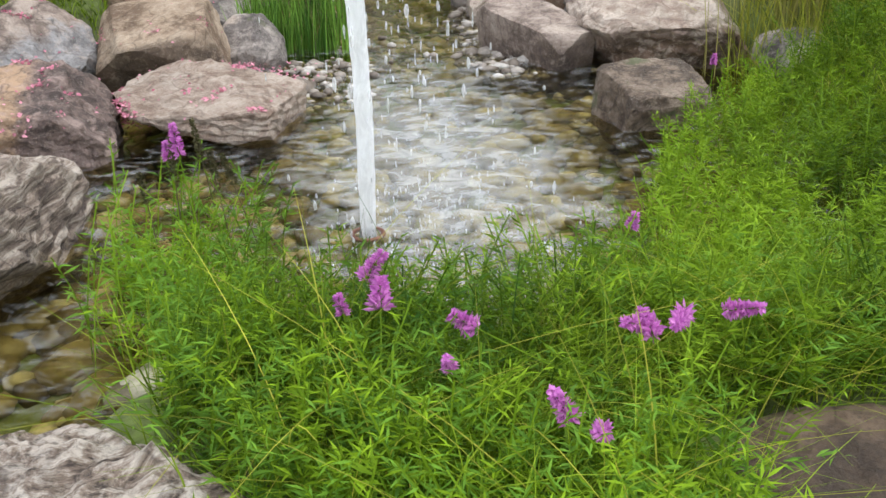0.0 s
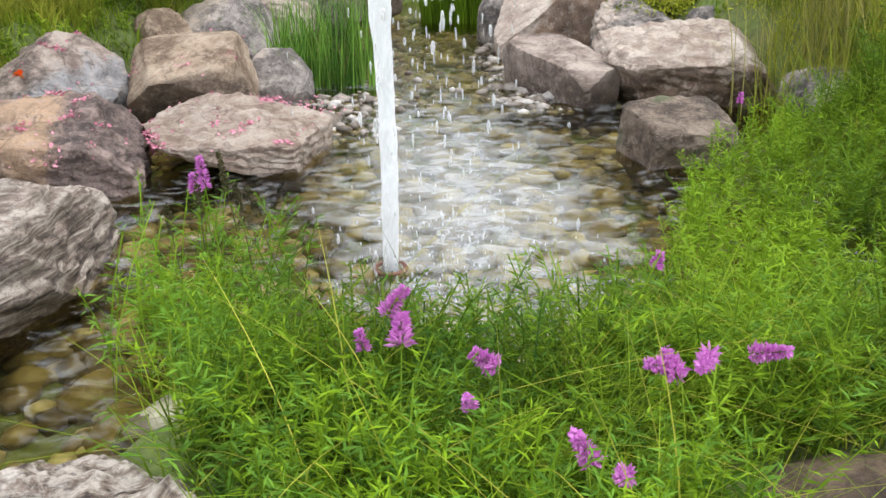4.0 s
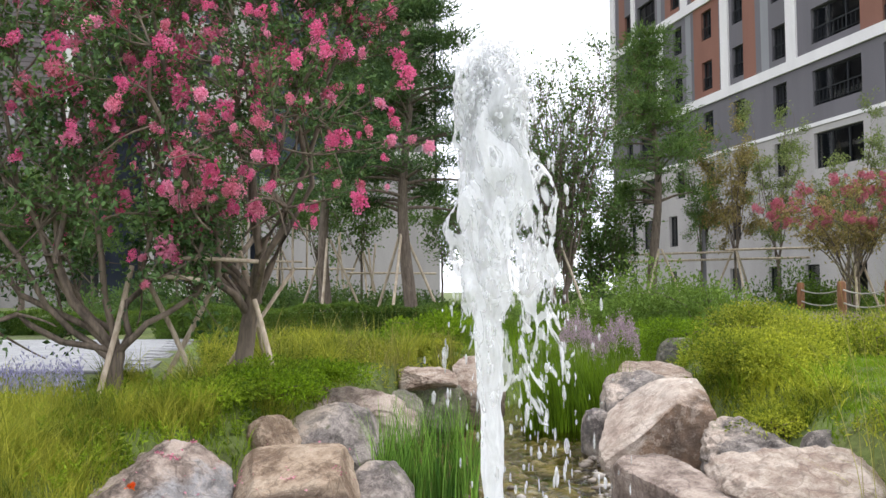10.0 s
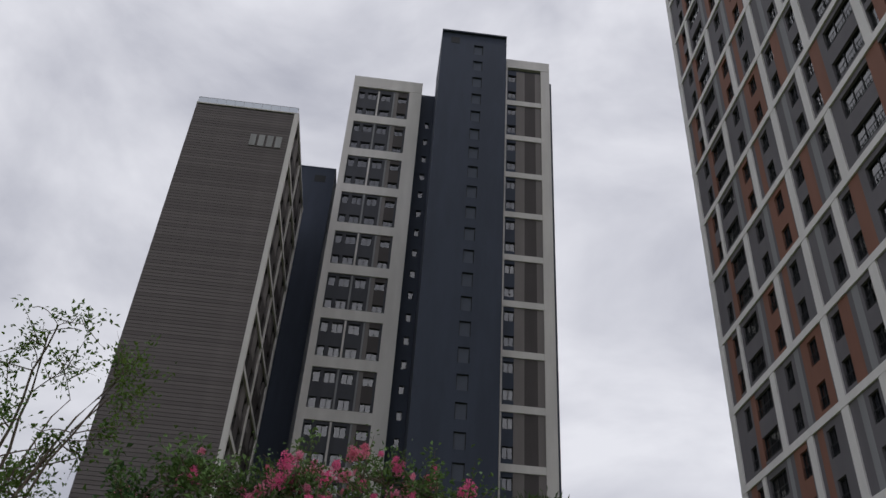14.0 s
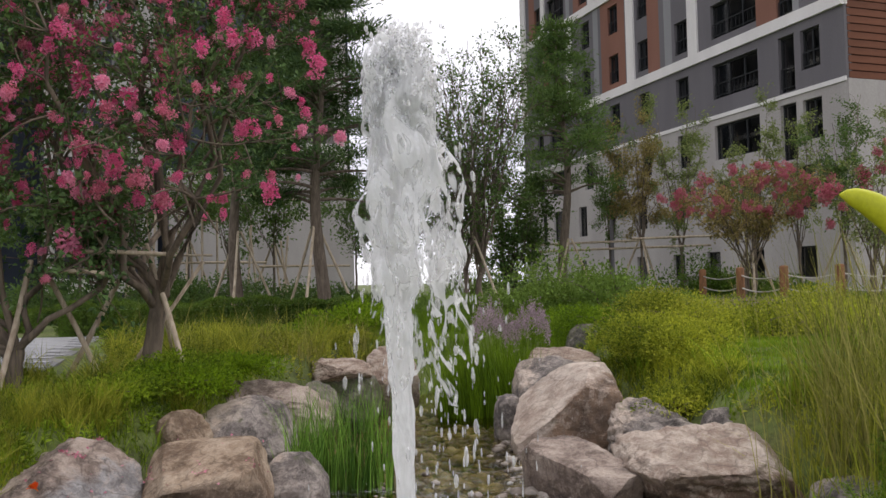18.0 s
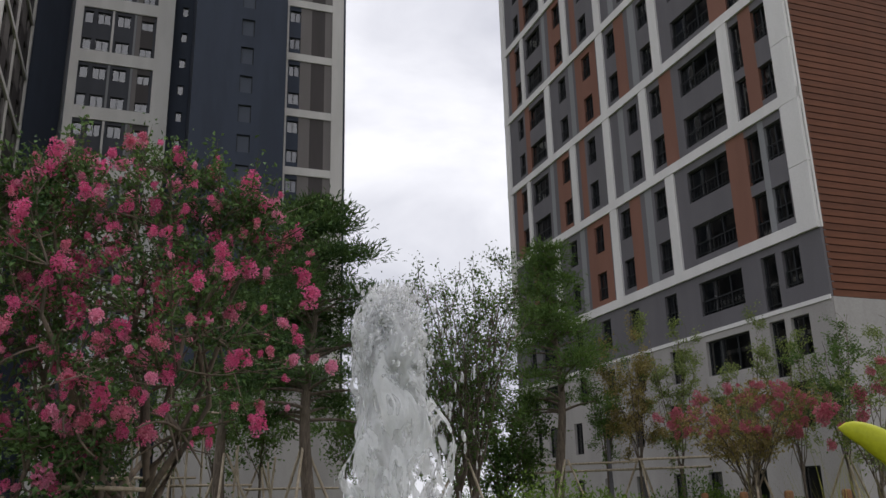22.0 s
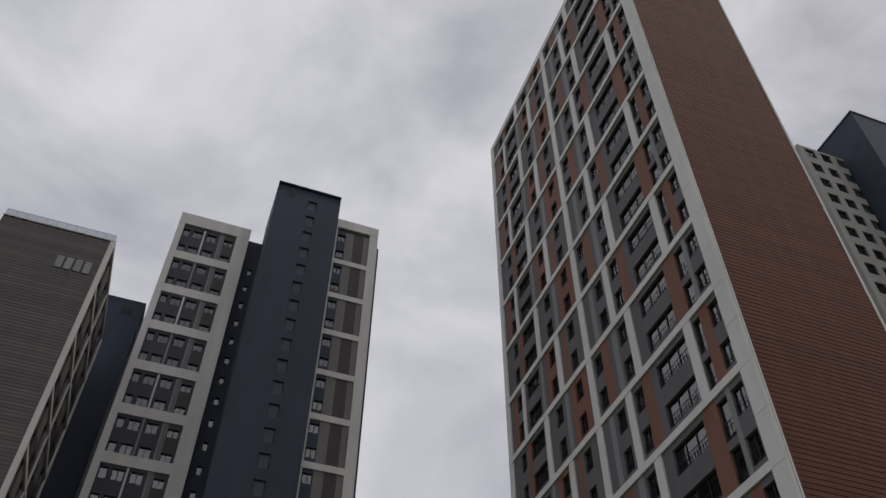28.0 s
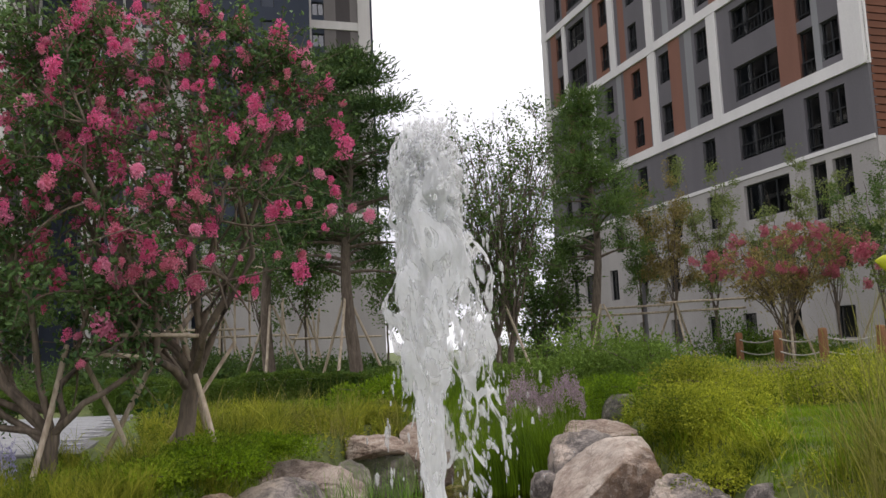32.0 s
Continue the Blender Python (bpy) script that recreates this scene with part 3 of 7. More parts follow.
def tubes(paths, sides=7):
    """Tapered tubes along paths of (points, radii)."""
    V, F, n = [], [], 0
    for pts, rad in paths:
        P, r = np.asarray(pts, float), np.asarray(rad, float)
        d = np.gradient(P, axis=0)
        d /= np.linalg.norm(d, axis=1, keepdims=True) + 1e-9
        ref = np.where(np.abs(d[:, 2:3]) > 0.9, [[1.0, 0, 0]], [[0, 0, 1.0]])
        a = np.cross(d, ref)
        a /= np.linalg.norm(a, axis=1, keepdims=True) + 1e-9
        b = np.cross(d, a)
        th = np.arange(sides) / sides * 2 * np.pi
        ring = P[:, None] + r[:, None, None] * (np.cos(th)[None, :, None] * a[:, None] + np.sin(th)[None, :, None] * b[:, None])
        V.append(ring.reshape(-1, 3))
        i = np.arange(len(P) - 1)[:, None] * sides
        j = np.arange(sides)[None]
        k = (j + 1) % sides
        q = np.stack([i + j, i + k, i + sides + k, i + sides + j], -1).reshape(-1, 4)
        F.append(q + n)
        n += len(P) * sides
    return np.concatenate(V), np.concatenate(F)


def leaf_quads(P, D, L, W, rng, fold=0.25):
    """A pointed leaf of two triangles at each point P, along D, of length L and width W."""
    n = len(P)
    D = D / (np.linalg.norm(D, axis=1, keepdims=True) + 1e-9)
    up = rng.normal(size=(n, 3)) + [0, 0, 1.2]
    S = np.cross(D, up)
    S /= np.linalg.norm(S, axis=1, keepdims=True) + 1e-9
    N = np.cross(S, D)
    L, W = np.broadcast_to(L, n)[:, None], np.broadcast_to(W, n)[:, None]
    mid = P + D * L * 0.45
    V = np.stack([P, mid + S * W * 0.5 + N * W * fold, P + D * L - N * L * 0.12, mid - S * W * 0.5 + N * W * fold], 1).reshape(-1, 3)
    return V, np.arange(4 * n).reshape(-1, 4)


def blades(P, H, lean, width, rng, seg=3, curl=0.5):
    """Grass blades from the roots P: bent strips that narrow to a point."""
    n = len(P)
    a = rng.uniform(0, 2 * np.pi, n)
    H, width = np.broadcast_to(H, n), np.broadcast_to(width, n)
    ln = np.asarray(lean, float) + rng.normal(0, 1, (n, 2)) * curl * 0.35
    side = np.stack([np.cos(a), np.sin(a), np.zeros(n)], 1)
    V = []
    for k in range(seg + 1):
        u = k / seg
        c = P + np.stack([ln[:, 0] * H * u ** 2, ln[:, 1] * H * u ** 2, H * u * (1 - 0.25 * u * np.minimum(1, np.hypot(ln[:, 0], ln[:, 1])))], 1)
        w = (width * (1 - u) ** 0.7 * 0.5 + 0.0003)[:, None]
        V += [c - side * w, c + side * w]
    V = np.stack(V, 1)
    base = np.arange(n)[:, None] * (2 * (seg + 1))
    F = np.concatenate([np.stack([base[:, 0] + 2 * k, base[:, 0] + 2 * k + 1, base[:, 0] + 2 * k + 3, base[:, 0] + 2 * k + 2], 1) for k in range(seg)])
    return V.reshape(-1, 3), F


def joined(parts):
    V, F, n = [], [], 0
    for v, f in parts:
        V.append(v)
        F.append(f + n)
        n += len(v)
    return np.concatenate(V), np.concatenate(F)


def lerp(x, xs, ys):
    return np.interp(x, xs, ys)


# ---- ground: one sheet, with the pond's bed, its banks and the raised garden ----
Y_L = (-6, 0, 1.6, 2.1, 2.6, 3.7, 4.6, 5.5, 6.3, 7.2, 8.4, 9.5, 10.6, 12.0, 14.0)
X_L = (-1.05, -1.05, -1.1, -1.05, -1.2, -1.45, -1.35, -1.3, -0.95, -0.8, -0.65, -0.35, 0.1, 0.7, 1.4)
Y_R = (-6, 2.0, 3.2, 4.1, 5.6, 6.5, 7.2, 8.4, 9.5, 10.6, 12.0, 14.0)
X_R = (0.9, 1.2, 1.6, 1.4, 1.35, 1.1, 0.98, 1.05, 1.1, 1.2, 1.3, 1.4)
WATER_END = 12.5


def bank(x, y):
    """Height of the ground; water stands at 0."""
    x, y = np.asarray(x, float), np.asarray(y, float)
    xl, xr = lerp(y, Y_L, X_L), lerp(y, Y_R, X_R)
    lh = lerp(y, (-6, 1, 3, 5, 8, 12, 20), (0.3, 0.35, 0.42, 0.55, 0.72, 0.74, 0.72))
    rh = lerp(y, (-6, 1, 3, 4.5, 6, 9, 14, 20), (0.12, 0.15, 0.3, 0.45, 0.62, 0.8, 0.85, 0.76))
    sl = np.clip((xl - lerp(y, (3.4, 4.4, 6.0, 8.0), (0.35, 0.75, 0.75, 0.35)) - x) / 1.0, 0, 1)
    sr = np.clip((x - xr - lerp(y, (4.2, 5.2, 7.4, 8.6), (0.35, 0.85, 0.8, 0.35))) / 1.1, 0, 1)
    bed = -0.2 + 0.05 * np.sin(x * 3 + y * 2) * 0.6 + np.clip((y - 6) / 6, 0, 1) * 0.1
    hl = bed + (lh - bed) * (sl * sl * (3 - 2 * sl))
    hr = bed + (rh - bed) * (sr * sr * (3 - 2 * sr))
    near = np.maximum(np.clip((2.55 - 0.25 * np.abs(x - 0.2) - y) / 0.45, 0, 1) * np.clip((x + 0.98) / 0.3, 0, 1), np.clip((1.3 + 0.6 * np.clip(-x - 0.75, 0, 1.2) - y) / 0.5, 0, 1))
    hn = bed + (0.10 - bed) * near
    end = np.clip((y - WATER_END) / 1.5, 0, 1)
    he = bed + (0.72 - bed) * end
    h = np.maximum(np.maximum(hl, hr), np.maximum(hn, he))
    far = np.clip((np.hypot(x, y) - 12) / 6, 0, 1)
    h = h * (1 - far) + 0.74 * far * (h > 0.3) + np.where(h > 0.3, 0, far * 0.74)
    return h + 0.02 * np.sin(x * 5.1 + 1.3 * y) * np.cos(y * 4.3) * (h > 0.05) * (1 - far)


def stretch_axis(lo, hi, step, reach):
    core = np.arange(lo, hi + 1e-6, step)
    out = step * 1.22 ** np.arange(1, 60)
    right = hi + np.cumsum(out)
    left = lo - np.cumsum(out)
    return np.concatenate([left[left > -reach][::-1], core, right[right < reach]])


GX, GY = stretch_axis(-9, 9, 0.12, 2500), stretch_axis(-3, 16, 0.12, 2500)
gx, gy = np.meshgrid(GX, GY)
gv = np.stack([gx, gy, bank(gx, gy)], -1).reshape(-1, 3)
ii, jj = np.meshgrid(np.arange(len(GY) - 1), np.arange(len(GX) - 1), indexing="ij")
b0 = (ii * len(GX) + jj).ravel()
ground = obj("ground", gv, np.stack([b0, b0 + 1, b0 + len(GX) + 1, b0 + len(GX)], 1), GROUND, smooth=True)
tagged(ground, "planted garden ground with a shallow pond bed", "ground", kind="structure")

# water: a rippled sheet
wx, wy = np.arange(-3.2, 3.2, 0.05), np.arange(-4.0, 13.5, 0.05)
ww = np.stack(np.meshgrid(wx, wy), -1)
rr = np.hypot(ww[..., 0], ww[..., 1] - 3.06)
wz = 0.012 * np.sin(rr * 34 + 1.5 * np.sin(ww[..., 0] * 9)) * np.exp(-rr * 0.7) + 0.004 * np.sin(ww[..., 0] * 23 + ww[..., 1] * 31) * np.exp(-rr * 0.25) + 0.0035 * np.sin(ww[..., 0] * 41 - ww[..., 1] * 27 + 2)
ii, jj = np.meshgrid(np.arange(len(wy) - 1), np.arange(len(wx) - 1), indexing="ij")
b0 = (ii * len(wx) + jj).ravel()
water = obj("water", np.concatenate([ww, wz[..., None]], -1).reshape(-1, 3), np.stack([b0, b0 + 1, b0 + len(wx) + 1, b0 + len(wx)], 1), WATER, smooth=True)
water.visible_shadow = False
tagged(water, "clear shallow pond water rippled by the fountain", "water", kind="structure")

# ---- apartment blocks, all on one grid turned by 17 degrees ----
TURN = 17.0
E1 = Vector((math.cos(radians(TURN)), math.sin(radians(TURN)), 0))
E2 = Vector((-math.sin(radians(TURN)), math.cos(radians(TURN)), 0))
STOREY = 2.9
_WIN = {}


def lattice(name, xs, zs, solid, y0, y1, m):
    """One connected plate between y0 and y1: the cells of a grid for which solid(i, j) holds."""
    nx, nz = len(xs), len(zs)
    v = [(x, y, z) for y in (y0, y1) for z in zs for x in xs]
    def at_(i, j, k):
        return k * nx * nz + j * nx + i
    on = {(i, j) for i in range(nx - 1) for j in range(nz - 1) if solid(i, j)}
    f = []
    for i, j in on:
        a, b, c, d = (i, j), (i + 1, j), (i + 1, j + 1), (i, j + 1)
        f.append([at_(*q, 0) for q in (a, b, c, d)])
        f.append([at_(*q, 1) for q in (d, c, b, a)])
        for (p, q), nb in (((a, b), (i, j - 1)), ((b, c), (i + 1, j)), ((c, d), (i, j + 1)), ((d, a), (i - 1, j))):
            if nb not in on:
                f.append([at_(*q, 0), at_(*p, 0), at_(*p, 1), at_(*q, 1)])
    used = sorted({k for q in f for k in q})
    idx = {k: n for n, k in enumerate(used)}
    return obj(name, [v[k] for k in used], [[idx[k] for k in q] for q in f], m)



def window(w, h, parent, m, rail=False, halves=2, glass=None):
    """A dark-framed window with its pane as a part; the frame fills an opening of w by h."""
    key = (round(w, 2), round(h, 2), rail, halves, glass)
    if key not in _WIN:
        t = 0.07
        xs = [0, t] + [q for k in range(1, halves) for q in (w * k / halves - t / 2, w * k / halves + t / 2)] + [w - t, w]
        fo = lattice("window", xs, [0, t, h - t, h], lambda i, j: i % 2 == 0 or j != 1, 0, 0.08, FRAME)
        ro = None
        if rail:
            n = max(1, int(w / 0.28))
            xr = [q for k in range(n + 1) for q in (0.04 + k * (w - 0.11) / n, 0.065 + k * (w - 0.11) / n)]
            ro = lattice("railing", xr, [h * 0.08, h * 0.08 + 0.04, h * 0.42, h * 0.42 + 0.05], lambda i, j: i % 2 == 0 or j != 1, -0.1, -0.075, FRAME)
        q = t * 0.8
        po = obj("pane", [(q, 0.05, q), (w - q, 0.05, q), (w - q, 0.05, h - q), (q, 0.05, h - q)], [(0, 1, 2, 3)], glass or GLASS)
        _WIN[key] = (fo.data, po.data, ro.data if ro else None)
        bpy.data.objects.remove(fo)
        if ro:
            bpy.data.objects.remove(ro)
        bpy.data.objects.remove(po)
    f, p, rl = _WIN[key]
    wob = share("window", f, parent, m)
    share("pane", p, wob, Matrix())
    if rl:
        share("railing", rl, wob, Matrix())
    return wob


def storey(parent, x0, x1, z, h, segs, mats, yface=0.0, depth=0.28, rails=False, name="storey_wall", single=False, glass=None):
    """One storey of a facade in the plane y = yface, facing -y. segs: (from, to, material index, opening bottom, opening top, halves)."""
    b = Boxes()
    for a, c, k, o0, o1, hv in segs:
        if single:
            for za, zb in (((z, z + o0), (z + o1, z + h)) if o1 > o0 else ((z, z + h),)):
                box_part("wall_panel", a, c, yface, yface + depth, za, zb, mats[k], parent)
            if o1 > o0:
                window(c - a, o1 - o0, parent, Matrix.Translation((a, yface + 0.16, z + o0)), rails, hv)
        elif o1 > o0:
            b.add(a, c, yface, yface + depth, z, z + o0, k)
            b.add(a, c, yface, yface + depth, z + o1, z + h, k)
            window(c - a, o1 - o0, parent, Matrix.Translation((a, yface + 0.16, z + o0)), rails, hv, glass)
        else:
            b.add(a, c, yface, yface + depth, z, z + h, k)
    if not single:
        tagged(b.make(name, mats, parent), kind="stuff")


def fill(x0, x1, segs, k0):
    """Close the gaps between segments with plain wall of material k0."""
    out, x = [], x0
    for s in sorted(segs):
        if s[0] > x + 1e-4:
            out.append((x, s[0], k0, 0, 0, 1))
        out.append(s)
        x = s[1]
    if x < x1 - 1e-4:
        out.append((x, x1, k0, 0, 0, 1))
    return out


# terracotta and grey block with a white grid; s runs from its near corner
RB_L, RB_D, RB_BASE, RB_BAND = 29.5, 10.5, 0.6, 12.05
rb_corner = Vector((17.1, 31.7, 0))
rb = thing("apartment_block", Matrix.Translation(rb_corner + E2 * RB_L) @ pose(0, 0, 0, 0, 0, TURN - 90),
           "tall apartment block with white grid, grey and terracotta panels", "building")
RBM = [GREY, RED, LGREY, STONE, WHITE]


def rs(a, c, k, o0=0.0, o1=0.0, hv=2):
    return (RB_L - c, RB_L - a, k, o0, o1, hv)


W0, W1 = 0.85, 2.5
ROW_A = [rs(1.3, 2.35, 0, W0, W1), rs(2.35, 2.72, 2), rs(2.72, 3.65, 0, 0.15, 2.55, 1), rs(3.65, 4.95, 1), rs(4.95, 8.1, 0, W0, W1, 3),
         rs(10.0, 11.05, 0, W0, W1), rs(11.3, 11.95, 2), rs(12.4, 13.5, 1), rs(13.5, 14.5, 0, W0, W1), rs(15.75, 16.5, 1), rs(16.5, 17.55, 1, W0, W1), rs(17.55, 18.4, 1),
         rs(18.7, 19.3, 2), rs(19.75, 20.8, 0, W0, W1), rs(23.0, 25.4, 0, W0, W1, 3), rs(25.4, 26.1, 1), rs(26.4, 27.3, 0, W0, W1)]
ROW_B = [rs(1.1, 2.15, 0, W0, W1), rs(2.15, 3.0, 1), rs(3.0, 3.7, 0, 0.15, 2.55, 1), rs(4.65, 7.85, 0, W0, W1, 3), rs(8.5, 9.6, 1), rs(9.6, 10.6, 0, W0, W1),
         rs(11.9, 12.9, 0, W0, W1), rs(13.3, 13.9, 2), rs(16.6, 17.6, 0, W0, W1), rs(17.9, 18.6, 1), rs(20.0, 21.0, 1, W0, W1), rs(21.0, 21.7, 1),
         rs(22.2, 22.7, 2), rs(23.0, 25.4, 0, W0, W1, 3), rs(26.4, 27.3, 0, W0, W1), rs(27.3, 28.2, 1)]
ROW_G = [rs(1.3, 2.35, 0, W0, W1), rs(2.72, 3.65, 0, 0.15, 2.55, 1), rs(4.95, 8.1, 0, W0, W1, 3), rs(10.0, 11.05, 0, W0, W1), rs(13.5, 14.5, 0, W0, W1),
         rs(16.5, 17.55, 0, W0, W1), rs(19.75, 20.8, 0, W0, W1), rs(23.0, 25.4, 0, W0, W1, 3), rs(26.4, 27.3, 0, W0, W1)]
ROW_S = [(a, c, 3, o0, o1, hv) for a, c, k, o0, o1, hv in ROW_G]
ROW_S2 = [(a, c, 3, 0.9, 2.75, hv) for a, c, k, o0, o1, hv in
          [rs(1.8, 2.85, 3, 1), rs(5.4, 6.4, 3, 1), rs(7.2, 8.2, 3, 1), rs(10.7, 11.7, 3, 1), rs(14.1, 15.0, 3, 1), rs(17.4, 18.3, 3, 1), rs(20.7, 21.7, 3, 1), rs(23.2, 25.2, 3, 1), rs(26.2, 27.0, 3, 1)]]
ROW_S0 = [(a, c, 3, 1.0, 2.3, 1) for a, c, k, o0, o1, hv in
          [rs(1.9, 3.0, 3, 1), rs(5.0, 6.0, 3, 1), rs(8.0, 9.0, 3, 1), rs(10.8, 11.8, 3, 1), rs(14.2, 15.2, 3, 1), rs(17.6, 18.5, 3, 1), rs(20.9, 21.9, 3, 1), rs(24.0, 24.8, 3, 1), rs(26.2, 26.8, 3, 1)]]
zlow = RB_BAND - 4 * STOREY
storey(rb, 0, RB_L, zlow - 0.6, 3.5, fill(0, RB_L, [(a, c, k, o0 + 0.6, o1 + 0.6, h) for a, c, k, o0, o1, h in ROW_S0], 3), RBM, single=True)
storey(rb, 0, RB_L, zlow + STOREY, STOREY, fill(0, RB_L, ROW_S2, 3), RBM, single=True)
storey(rb, 0, RB_L, zlow + 2 * STOREY, STOREY, fill(0, RB_L, ROW_S, 3), RBM, single=True)
storey(rb, 0, RB_L, zlow + 3 * STOREY, STOREY, fill(0, RB_L, ROW_G, 0), RBM, rails=True, single=True)
RB_TOP = RB_BAND + 25 * STOREY
for i in range(25):
    storey(rb, 0, RB_L, RB_BAND + i * STOREY, STOREY, fill(0, RB_L, ROW_A if (i // 2) % 2 == 0 else ROW_B, 0), RBM, rails=True, single=i < 6)
for i in range(14):
    z = RB_BAND + min(i * 2, 25) * STOREY
    box_part("floor_band", 0, RB_L, -0.12, 0.02, z, z + (0.5 if i < 13 else 0.9), WHITE, rb)
for i in range(13):
    z0, z1 = RB_BAND + i * 2 * STOREY + 0.5, RB_BAND + min(25, (i + 1) * 2) * STOREY
    for a, c in ([(9.1, 9.85), (14.75, 15.5), (22.0, 22.7)] if i % 2 == 0 else [(3.75, 4.5), (10.8, 11.5), (14.75, 15.5), (19.0, 19.7), (25.7, 26.2)]):
        box_part("white_pier", RB_L - c, RB_L - a, -0.1, 0.02, z0, z1, WHITE, rb)
for i in range(25):
    z = RB_BAND + i * STOREY
    box_part("corner_panel", RB_L - 1.08, RB_L, -0.14, 0.04, z + 0.012, z + STOREY - 0.012, WHITE, rb)
box_part("white_pier", 0, 0.75, -0.1, 0.02, RB_BAND, RB_TOP, WHITE, rb)
box_part("sill_course", 0, RB_L, -0.06, 0.02, zlow + 3 * STOREY - 0.09, zlow + 3 * STOREY + 0.09, WHITE, rb)
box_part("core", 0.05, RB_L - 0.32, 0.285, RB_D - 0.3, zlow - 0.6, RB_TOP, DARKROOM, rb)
box_part("roof", 0.0, RB_L, 0.0, RB_D, RB_TOP + 0.9, RB_TOP + 1.1, WHITE, rb)
box_part("rear_wall", 0.0, RB_L, RB_D - 0.3, RB_D, zlow - 0.6, RB_TOP + 0.9, GREY, rb)
box_part("end_wall", 0.0, 0.3, 0.28, RB_D - 0.3, zlow - 0.6, RB_TOP + 0.9, GREY, rb)
gable = box_part("gable_wall", RB_L - 0.3, RB_L - 0.02, 0.28, RB_D - 0.3, zlow - 0.6, RB_TOP + 0.9, BRICKBACK, rb)
box_part("gable_stone", RB_L - 0.02, RB_L + 0.04, 0.05, RB_D - 0.02, zlow - 0.6, zlow + 3 * STOREY, STONE, rb)
box_part("gable_edge", RB_L - 0.02, RB_L + 0.06, RB_D - 0.16, RB_D + 0.02, zlow + 3 * STOREY, RB_TOP + 0.9, WHITE, rb)
box_part("gable_edge", RB_L - 0.02, RB_L + 0.06, 0.04, 0.12, RB_BAND, RB_TOP + 0.9, WHITE, rb)
rb_bars = new("block_number")
rb_bars.parent = gable
for i in range(4):
    box_part("number_bar", RB_L + 0.05, RB_L + 0.1, 3.3 + i * 1.15, 4.2 + i * 1.15, RB_TOP - 3.9, RB_TOP - 2.5, SIGN, rb_bars)

# dark-shafted tower
TB_TOP, TB_Z = 84.9, 30.7
tb = thing("apartment_tower", Matrix.Translation(Vector((-30.4, 71.75, 0))) @ pose(0, 0, 0, 0, 0, TURN),
           "tall apartment tower with dark slate shaft and pale framed wings", "building")
TLW = 8.95


def tk(a, c, k, o0=0.0, o1=0.0, hv=1):
    return (TLW - c, TLW - a, k, o0, o1, hv)


TBM = [NAVY, CREAM, BROWNGREY, TAUPE, STONE]
band_z = [TB_Z + 5.8 * (i - 5) for i in range(14)]
for i, z in enumerate(band_z):
    if z > TB_TOP - 3:
        continue
    for j in (0, 1):
        zz = z + j * STOREY
        segs = [tk(0.0, 1.6, 1), tk(1.85, 3.0, 2, 1.0, 2.0, 2), tk(3.0, 3.4, 3), tk(3.95, 5.2, 0, 1.0, 2.25, 2), tk(5.75, 6.95, 0, 1.0, 2.25, 2), tk(7.3, 8.1, 0, 1.0, 2.25, 1), tk(8.2, TLW, 1)]
        storey(tb, 0, TLW, zz, STOREY, fill(0, TLW, segs, 0), [SLATE] + TBM[1:])
    box_part("floor_band", 0.6, TLW - 1.2, -0.15, 0.02, z - 0.3, z + 0.95, CREAM, tb)
    box_part("mullion", TLW - 5.62, TLW - 5.42, -0.08, 0.02, z + 0.95, z + 5.5, CREAM if i % 2 else LGREY, tb)
    box_part("mullion", TLW - 3.62, TLW - 3.42, -0.06, 0.02, z + 0.95, z + 5.5, LGREY, tb)
for a, c in ((0, 0.75), (TLW - 1.6, TLW)):
    box_part("edge_pier", a, c, -0.18, 0.02, 1.0, TB_TOP, CREAM, tb)
box_part("parapet", 0, TLW, -0.2, 0.3, TB_TOP - 1.9, TB_TOP, CREAM, tb)
box_part("core", 0.1, TLW - 0.05, 0.285, 12, 0.5, TB_TOP - 0.1, NAVY, tb)
# recessed strip with small windows, between the left wing and the shaft
for i in range(27):
    z = TB_Z - 29 + i * STOREY
    storey(tb, TLW, TLW + 4.2, z, STOREY, fill(TLW, TLW + 4.2, [(TLW + 0.75, TLW + 1.35, 0, 1.1, 2.1, 1)], 0), TBM, yface=1.2)
box_part("core", TLW, TLW + 12, 1.485, 12, 0.5, TB_TOP - 0.4, NAVY, tb)
# lift shaft
sx = Vector((-18.03, 68.08, 0)) - Vector((-30.4, 71.75, 0))
SX, SY, SW = sx.dot(E1), sx.dot(E2), 8.15
SH = 87.7
for i in range(29):
    z = 2.0 + i * STOREY
    storey(tb, SX, SX + SW, z, min(STOREY, SH - z), fill(SX, SX + SW, [(SX + 4.05, SX + 5.2, 0, 0.6, 2.3, 1)], 0), TBM, yface=SY, glass=BLUEGLASS)
box_part("shaft_core", SX, SX + SW, SY + 0.285, SY + 9, 0.5, SH, NAVY, tb)
box_part("shaft_side", SX - 0.02, SX, SY, SY + 9, 0.5, SH, NAVY, tb)
box_part("shaft_side", SX + SW, SX + SW + 0.02, SY, SY + 9, 0.5, SH, NAVY, tb)
box_part("shaft_cap", SX - 0.05, SX + SW + 0.05, SY - 0.05, SY + 9, SH, SH + 0.2, NAVY, tb)
box_part("vent", SX + 1.1, SX + 2.2, SY - 0.02, SY + 0.02, SH - 2.2, SH - 1.1, FRAME, tb)
